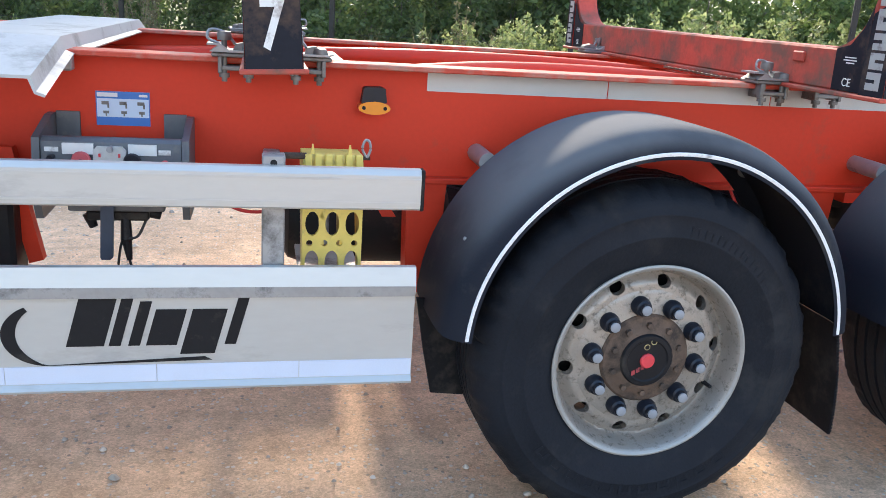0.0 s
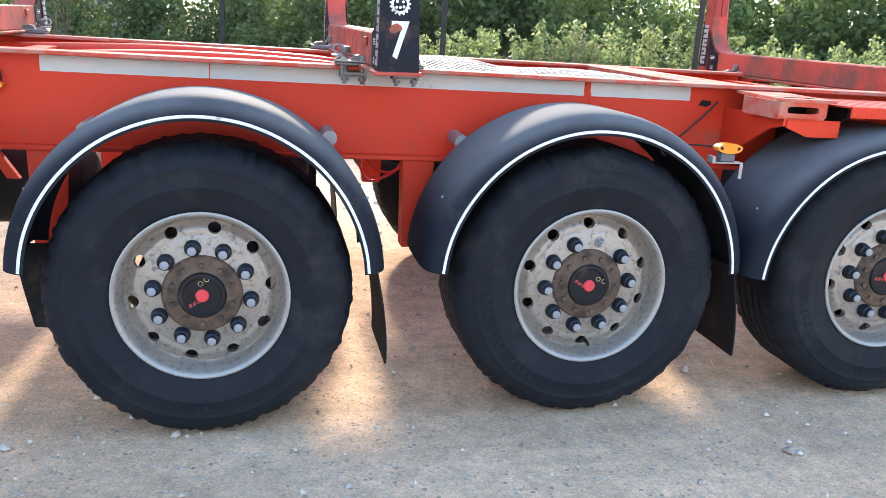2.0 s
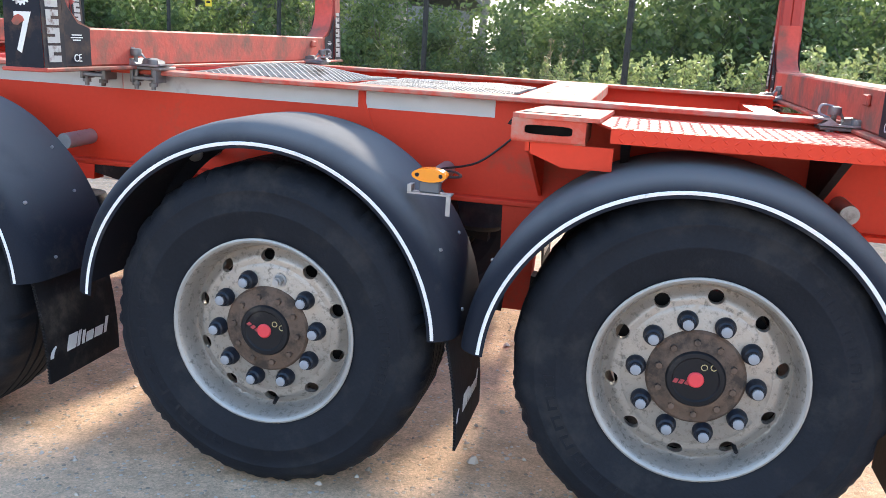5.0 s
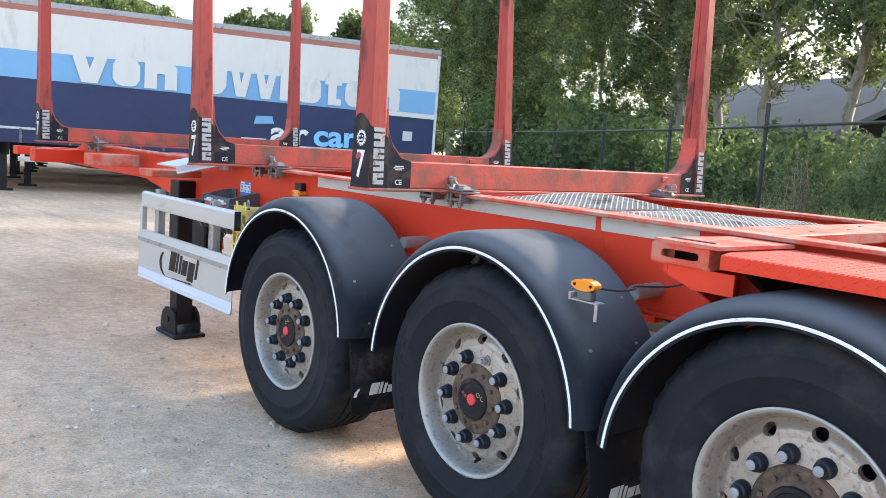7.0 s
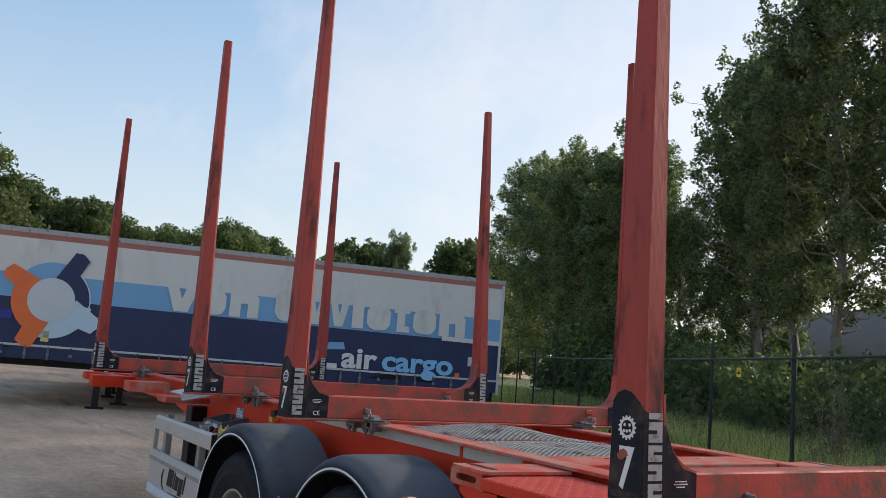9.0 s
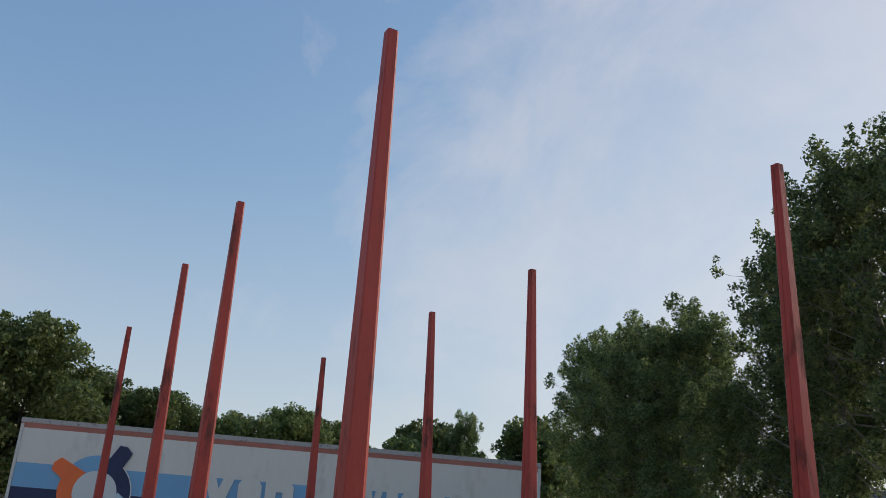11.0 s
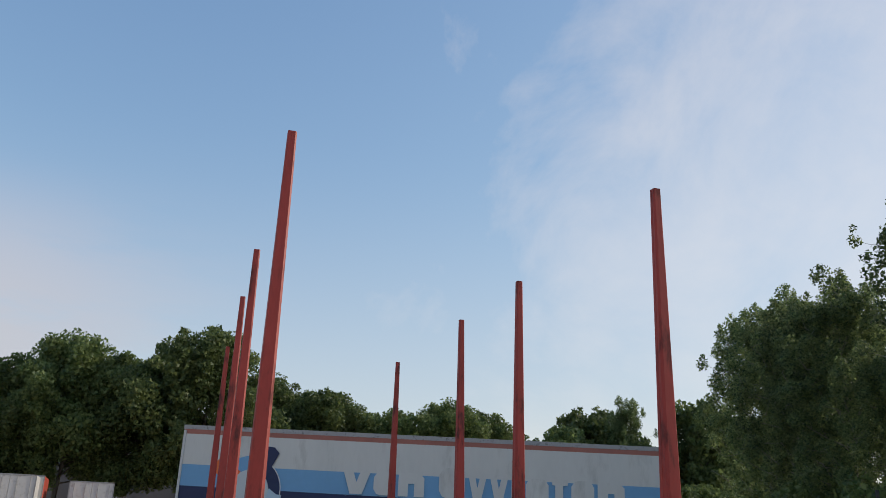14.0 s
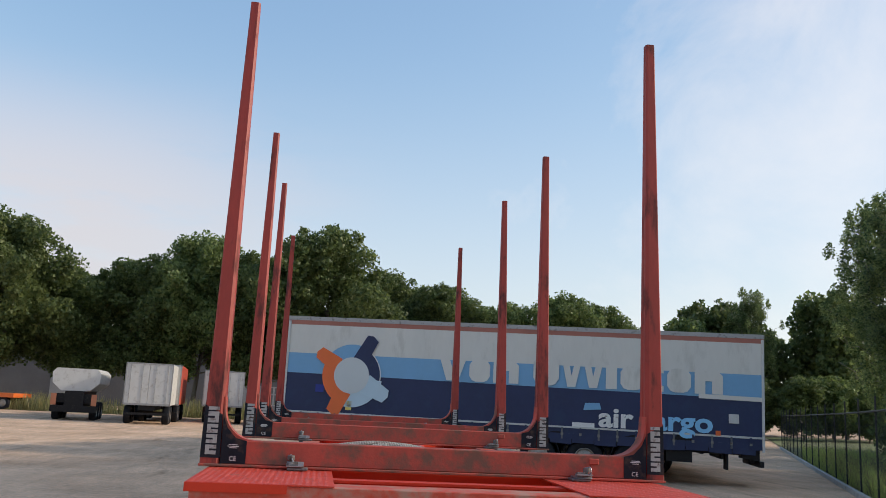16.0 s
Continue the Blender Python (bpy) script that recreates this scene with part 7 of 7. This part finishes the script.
# dark air tank, red stay and catch plate under the rail
bm = bmesh.new()
lathe(bm, [(0.0, 0.0), (0.10, 0.006), (0.155, 0.035), (0.17, 0.08), (0.17, 0.52), (0.155, 0.565), (0.10, 0.594), (0.0, 0.60)], 36)
tank = finish("air_tank", bm, BLACKST, 40)
tank.transform(Matrix.Translation((-1.06, -0.42, 0.735)) @ pose(0, 0, 0, 0, 0, -90))
part("air_tank", tank, None, trailer, "black cylindrical air tank")
bm = bmesh.new()
prism(bm, [(-0.80, 0.912), (-0.765, 0.912), (-0.690, 0.80), (-0.735, 0.80)], "y", -0.72, -0.69)
part("stay", bm, RED, trailer)
bm = bmesh.new()
prism(bm, [(-0.66, 0.62), (-0.52, 0.62), (-0.46, 0.44), (-0.46, 0.32), (-0.50, 0.30), (-0.60, 0.31), (-0.63, 0.45)], "y", -1.00, -0.985)
part("splash_plate", bm, FLAP, trailer)
bm = bmesh.new()
for pts, r, in (([(0.60, -0.55, 0.95), (0.66, -0.60, 0.86), (0.74, -0.60, 0.84), (0.80, -0.58, 0.90)], 0.006), ([(0.58, -0.50, 0.93), (0.64, -0.56, 0.80), (0.72, -0.58, 0.82), (0.79, -0.55, 0.86)], 0.006), ([(0.62, -0.5, 0.95), (0.70, -0.55, 0.90), (0.78, -0.5, 0.92)], 0.005)):
    hose(bm, pts, r, 6, 6)
part("air_hoses", bm, REDHOSE, trailer)["kind"] = "stuff"

# landing legs
for side in (0, 1):
    y = flip(-0.74, side)
    g = ground_z(-2.39)
    bm = bmesh.new()
    box(bm, -2.47, -2.31, y - 0.08, y + 0.08, 0.50, 1.10, 0.008)
    leg = part("landing_leg", bm, BLACKST, trailer, "black telescopic landing leg")
    bm = bmesh.new()
    box(bm, -2.455, -2.325, y - 0.065, y + 0.065, g + 0.09, 0.52, 0.006)
    part("inner_leg", bm, BLACKST, leg)
    bm = bmesh.new()
    for yy in (y - 0.10, y + 0.085):
        prism(bm, [(-2.53, g + 0.03), (-2.25, g + 0.03), (-2.25, g + 0.10), (-2.28, g + 0.18), (-2.34, g + 0.22), (-2.44, g + 0.22), (-2.50, g + 0.18), (-2.53, g + 0.10)], "y", yy, yy + 0.015)
    tube(bm, (-2.39, y - 0.11, g + 0.13), (-2.39, y + 0.11, g + 0.13), 0.022, n=12)
    part("foot_cheek", bm, BLACKST, leg)
    bm = bmesh.new()
    box(bm, -2.57, -2.21, y - 0.125, y + 0.125, g + 0.005, g + 0.035, 0.006)
    part("foot_plate", bm, BLACKST, leg)
    bm = bmesh.new()
    prism(bm, [(-1.86, 1.00), (-1.81, 1.00), (-1.745, 0.665), (-1.785, 0.655)], "y", y - 0.02, y + 0.02) if side == 0 else box(bm, -2.3, -2.26, y - 0.1, y, 0.9, 0.94)
    part("leg_brace", bm, RED, leg)
bm = bmesh.new()
tube(bm, (-2.39, -0.66, 0.82), (-2.39, 0.76, 0.82), 0.022, n=12)
part("cross_shaft", bm, BLACKST, trailer)

bm = bmesh.new()
box(bm, -2.02, -1.80, -0.84, -0.70, 0.60, 0.93, 0.012)
part("side_box", bm, BLACKST, trailer)
for x in (-3.35, -2.15):
    for side in (0, 1):
        bm = bmesh.new()
        lo, hi = sorted((flip(-1.13, side), flip(-0.757, side)))
        box(bm, x - 0.14, x + 0.10, lo, hi, 1.14, 1.235 if x < -3 else 1.19, 0.005)
        part("twist_lock_pocket", bm, RED_TOP, trailer)

# pale sheet-metal ledge across the chassis
bm = bmesh.new()
ys = [(-1.12, 1.236), (-0.77, 1.312), (0.87, 1.312), (1.22, 1.236)]
for (ya, za), (yb, zb) in zip(ys, ys[1:]):
    prof = [(-1.99, -0.004), (-1.668, -0.004), (-1.655, -0.040), (-1.632, -0.048), (-1.628, -0.042), (-1.650, -0.034), (-1.660, 0.004), (-1.99, 0.004)]
    A = [bm.verts.new((x, ya, za + dz)) for x, dz in prof]
    B = [bm.verts.new((x, yb, zb + dz)) for x, dz in prof]
    k = len(prof)
    for i in range(k):
        bm.faces.new((A[i], A[(i + 1) % k], B[(i + 1) % k], B[i]))
    bm.faces.new(A)
    bm.faces.new(B[::-1])
part("ledge", bm, LEDGE, trailer, "pale grey folded sheet ledge")
bm = bmesh.new()
box(bm, -1.70, -1.63, -0.80, -0.758, 1.225, 1.268, 0.004)
part("ledge_bracket", bm, GALV, trailer)
# front end of the neck: twist lock arms
for x in (-4.95, -6.4):
    bm = bmesh.new()
    w = 0.98 if x < -5 else 1.19
    box(bm, x - 0.09, x + 0.09, YC - w, YC + w, 1.075, 1.165 if x < -5 else 1.20, 0.006)
    part("front_arm", bm, RED, trailer)
bm = bmesh.new()
box(bm, -6.45, -5.0, -0.60, 0.70, 1.02, 1.045, 0.004)
part("coupling_plate", bm, BLACKST, trailer)

# rivets on the mudguards and the orange scuff are small round heads
for side in (0,):
    for i, (wx, wz, fx) in enumerate(AXLES):
        for a, y in ((28, -1.20), (28, -0.95), (44, -0.92), (152, -1.16), (10, -1.15)):
            bm = bmesh.new()
            p = Vector((fx + 0.641 * math.cos(radians(a)), y, FEND_Z[i] + 0.641 * math.sin(radians(a))))
            d = Vector((math.cos(radians(a)), 0, math.sin(radians(a))))
            tube(bm, p - d * 0.006, p + d * 0.004, 0.007, 0.005, 8)
            part("rivet", bm, GALV, trailer)

# ---- far side of the yard ----


def box_trailer(x, y, rz, w, h, l, col, label):
    t = thing("box_trailer", Matrix.Translation((x, y, ground_z(x))) @ pose(0, 0, 0, 0, 0, rz), label, "trailer", "parked box trailers")
    bm = bmesh.new()
    box(bm, -l, 0, -w / 2, w / 2, 1.05, 1.05 + h, 0.02)
    part("body", bm, col, t)
    for s in (-1, 1):
        bm = bmesh.new()
        lo, hi = sorted((s * 0.015, s * (w / 2 - 0.06)))
        box(bm, 0.0, 0.04, lo, hi, 1.12, 1.0 + h, 0.008)
        d = part("rear_door", bm, WHITEPAINT, t)
        for k in (0.28, 0.78):
            bm = bmesh.new()
            tube(bm, (0.055, s * w / 2 * k, 1.15), (0.055, s * w / 2 * k, 0.95 + h), 0.014, n=6)
            part("lock_bar", bm, GALV, d)
    bm = bmesh.new()
    for s in (-1, 1):
        box(bm, 0.0, 0.06, s * (w / 2 - 0.03) - 0.03, s * (w / 2 - 0.03) + 0.03, 1.05, 1.05 + h)
    box(bm, 0.0, 0.06, -w / 2, w / 2, 1.0 + h, 1.07 + h)
    box(bm, 0.0, 0.06, -w / 2, w / 2, 1.02, 1.12)
    part("rear_frame", bm, GALV, t)
    bm = bmesh.new()
    box(bm, -l + 0.3, -0.1, -0.45, 0.45, 0.75, 1.05)
    box(bm, -0.15, -0.05, -w / 2 + 0.1, w / 2 - 0.1, 0.5, 0.62)
    part("chassis", bm, BLACKST, t)
    for wx in (-0.9, -2.2, -l + 1.2):
        for s in (-1, 1):
            wm = sub("wheel", t, Matrix.Translation((wx, s * (w / 2 - 0.12), 0.5)) @ pose(0, 0, 0, 0, 0, 0 if s < 0 else 180) @ Matrix.Scale(0.95, 4))
            part("tyre", FAR_TYRE, None, wm)
            part("rim", FAR_RIM, None, wm)
    return t


RUSTBOX = material("red box side", (0.40, 0.06, 0.03), 0.55, vary=0.15, scale=1)
box_trailer(-41.0, -10.0, 6, 2.5, 2.25, 7.5, WHITEPAINT, "white box trailer with twin rear doors")
box_trailer(-48.0, -6.7, 5, 2.5, 2.2, 7.0, WHITEPAINT, "white box trailer with grey frame")
box_trailer(-45.5, -10.2, 6, 2.4, 2.35, 8.0, RUSTBOX, "red box trailer behind the white one")

tip = thing("tipper_trailer", Matrix.Translation((-42.5, -14.2, ground_z(-42))) @ pose(0, 0, 0, 0, 0, 8), "pale half-pipe tipper trailer on a dark chassis", "trailer")
bm = bmesh.new()
prism(bm, [(-1.27, 2.62), (-1.22, 2.05), (-0.75, 1.62), (0.75, 1.62), (1.22, 2.05), (1.27, 2.62), (1.05, 2.86), (-1.05, 2.86)], "x", -6.0, 0.0)
part("tub", bm, WHITEPAINT, tip)
bm = bmesh.new()
box(bm, -6.2, 0.1, -0.5, 0.5, 0.75, 1.60)
box(bm, -0.2, 0.15, -1.2, 1.2, 0.45, 0.80)
box(bm, -0.9, -0.1, -1.0, 1.0, 0.95, 1.45)
part("chassis", bm, BLACKST, tip)
for s in (-1, 1):
    bm = bmesh.new()
    box(bm, 0.15, 0.19, s * 1.05 - 0.14, s * 1.05 + 0.14, 0.82, 1.45)
    part("warning_board", bm, material("warning board", (0.55, 0.20, 0.10), 0.6, vary=0.1), tip)
    for wx in (-0.9, -2.2, -3.5):
        wm = sub("wheel", tip, Matrix.Translation((wx, s * 1.1, 0.5)) @ pose(0, 0, 0, 0, 0, 0 if s < 0 else 180) @ Matrix.Scale(0.95, 4))
        part("tyre", FAR_TYRE, None, wm)
        part("rim", FAR_RIM, None, wm)

low = thing("low_loader", Matrix.Translation((-58, -21.9, ground_z(-58))) @ pose(0, 0, 0, 0, 0, 80), "orange low-loader trailer with many wheels", "trailer")
bm = bmesh.new()
box(bm, -9, 0, -1.3, 1.3, 0.85, 1.15, 0.03)
box(bm, -9, -7.5, -1.2, 1.2, 1.15, 1.55, 0.03)
part("bed", bm, material("orange paint", (0.75, 0.16, 0.03), 0.5, vary=0.1), low)
for wx in (-0.8, -1.8, -2.8, -3.8, -4.8):
    for s in (-1, 1):
        wm = sub("wheel", low, Matrix.Translation((wx, s * 1.15, 0.46)) @ pose(0, 0, 0, 0, 0, 0 if s < 0 else 180) @ Matrix.Scale(0.85, 4))
        part("tyre", FAR_TYRE, None, wm)
        part("rim", FAR_RIM, None, wm)

truck = thing("flatbed_truck", Matrix.Translation((-46.0, -3.8, ground_z(-46))) @ pose(0, 0, 0, 0, 0, 5), "dark flatbed truck with a metal headboard", "truck")
bm = bmesh.new()
box(bm, -5.5, 0, -1.2, 1.2, 0.95, 1.25, 0.02)
box(bm, -5.4, 0.1, -0.5, 0.5, 0.6, 0.95)
part("bed", bm, STEELDK, truck)
bm = bmesh.new()
for y in (-1.15, -0.4, 0.4, 1.15):
    box(bm, -1.9, -1.8, y - 0.05, y + 0.05, 1.25, 2.4)
for z in (1.9, 2.35):
    box(bm, -1.9, -1.8, -1.2, 1.2, z, z + 0.08)
part("headboard", bm, GALV, truck)
for wx in (-0.9, -4.4):
    for s in (-1, 1):
        wm = sub("wheel", truck, Matrix.Translation((wx, s * 1.08, 0.46)) @ pose(0, 0, 0, 0, 0, 0 if s < 0 else 180) @ Matrix.Scale(0.87, 4))
        part("tyre", FAR_TYRE, None, wm)
        part("rim", FAR_RIM, None, wm)

# dark warehouse behind the trees
hall = thing("warehouse", Matrix.Translation((-88, -22, ground_z(-88))), "long dark warehouse behind the trees", "building")
DARKCLAD = material("dark cladding", (0.13, 0.135, 0.14), 0.6, vary=0.15, scale=0.6, bump=0.2, bump_scale=6)
bm = bmesh.new()
box(bm, -20, 0, -40, 30, 0, 7.0)
part("wall", bm, DARKCLAD, hall)
bm = bmesh.new()
box(bm, -20.3, 0.3, -40.3, 30.3, 7.0, 7.4)
part("roof", bm, GALV, hall)
for k in range(7):
    bm = bmesh.new()
    y = -34 + k * 9
    box(bm, 0.0, 0.06, y, y + 3.6, 0.0, 4.0)
    part("roller_door", bm, material("grey door", (0.3, 0.32, 0.34), 0.5, vary=0.1) if k % 2 else GALV, hall)
# barn with a sloping roof beyond the fence
barn = thing("barn", Matrix.Translation((-15.5, 34.0, ground_z(-15))) @ pose(0, 0, 0, 0, 0, -27), "dark barn with a low grey roof", "building")
bm = bmesh.new()
box(bm, -9, 9, -5, 5, 0, 2.9)
part("wall", bm, DARKCLAD, barn)
bm = bmesh.new()
prism(bm, [(-5.6, 2.75), (0, 5.4), (5.6, 2.75), (5.6, 2.95), (0, 5.6), (-5.6, 2.95)], "x", -9.6, 9.6)
part("roof", bm, material("grey roof sheets", (0.085, 0.085, 0.085), 0.7, vary=0.2, scale=0.8, bump=0.4, bump_scale=8), barn)
# pale shed roof glimpsed between the bushes
shed = thing("tunnel_shed", Matrix.Translation((-34.0, 36.5, ground_z(-34))) @ pose(0, 0, 0, 0, 0, -20), "pale arched shed among the bushes", "building")
bm = bmesh.new()
n = 18
pts = [(2.6 * math.cos(math.pi * i / n), 2.9 * math.sin(math.pi * i / n)) for i in range(n + 1)]
prism(bm, pts, "x", -5, 5)
part("cover", bm, WHITEPAINT, shed, smooth=40)
pole = thing("flag_pole", Matrix.Translation((-33.2, 31.6, ground_z(-33))) @ pose(0, 0, 0, 0, 3, 0), "tall pale slender pole behind the fence", "pole")
bm = bmesh.new()
tube(bm, (0, 0, -0.2), (0, 0, 10.4), 0.07, 0.04, 10)
part("shaft", bm, GALV, pole, smooth=50)
sgn = thing("warning_sign", Matrix.Translation((-4.3, fence_y(-4.3) - 0.05, ground_z(-4.3) + 1.86)) @ pose(0, 0, 0, 0, 0, -26.6), "small yellow warning sign on the wire mesh", "sign")
bm = bmesh.new()
box(bm, -0.08, 0.08, -0.035, -0.03, 0, 0.15)
part("plate", bm, material("yellow sign", (0.75, 0.55, 0.03), 0.5, vary=0.05), sgn)
bm = bmesh.new()
box(bm, -0.05, 0.05, -0.037, -0.035, 0.05, 0.08)
box(bm, -0.02, 0.02, -0.037, -0.035, 0.09, 0.12)
part("print_bar", bm, BLACKST, sgn)

# loose stones and clods near the trailer
rng = np.random.default_rng(3)
verts, faces = [], []
count = 0
while count < 5200:
    x, y = rng.uniform(-4.5, 6.5), rng.uniform(-4.2, 3.0)
    r = 0.004 + 0.010 * rng.random() ** 3 + (0.018 * rng.random() if rng.random() < 0.05 else 0)
    z = ground_z(x)
    b = len(verts)
    k = 6
    ang = rng.random() * 6.28
    el = 0.6 + 0.5 * rng.random()
    for i in range(k):
        a = ang + 2 * math.pi * i / k
        q = r * (0.75 + 0.5 * rng.random())
        verts.append((x + q * math.cos(a), y + q * math.sin(a) * el, z + 0.004))
    q = r * 0.6
    for i in range(3):
        a = ang + 2 * math.pi * i / 3
        verts.append((x + q * math.cos(a) * 0.7, y + q * math.sin(a) * el * 0.7, z + 0.004 + r * (0.5 + 0.5 * rng.random())))
    for i in range(3):
        faces.append((b + 2 * i, b + 2 * i + 1, b + 6 + i))
        faces.append((b + 2 * i + 1, b + (2 * i + 2) % 6, b + 6 + (i + 1) % 3, b + 6 + i))
    faces.append((b + 6, b + 7, b + 8))
    count += 1
me = bpy.data.meshes.new("gravel_stones")
me.from_pydata(verts, [], faces)
me.materials.append(leaf_material("gravel bits", (0.27, 0.22, 0.17), (0.62, 0.54, 0.46), 0.0))
tagged(new("gravel_stones", me), "loose small stones scattered over the gravel", "gravel", kind="stuff")
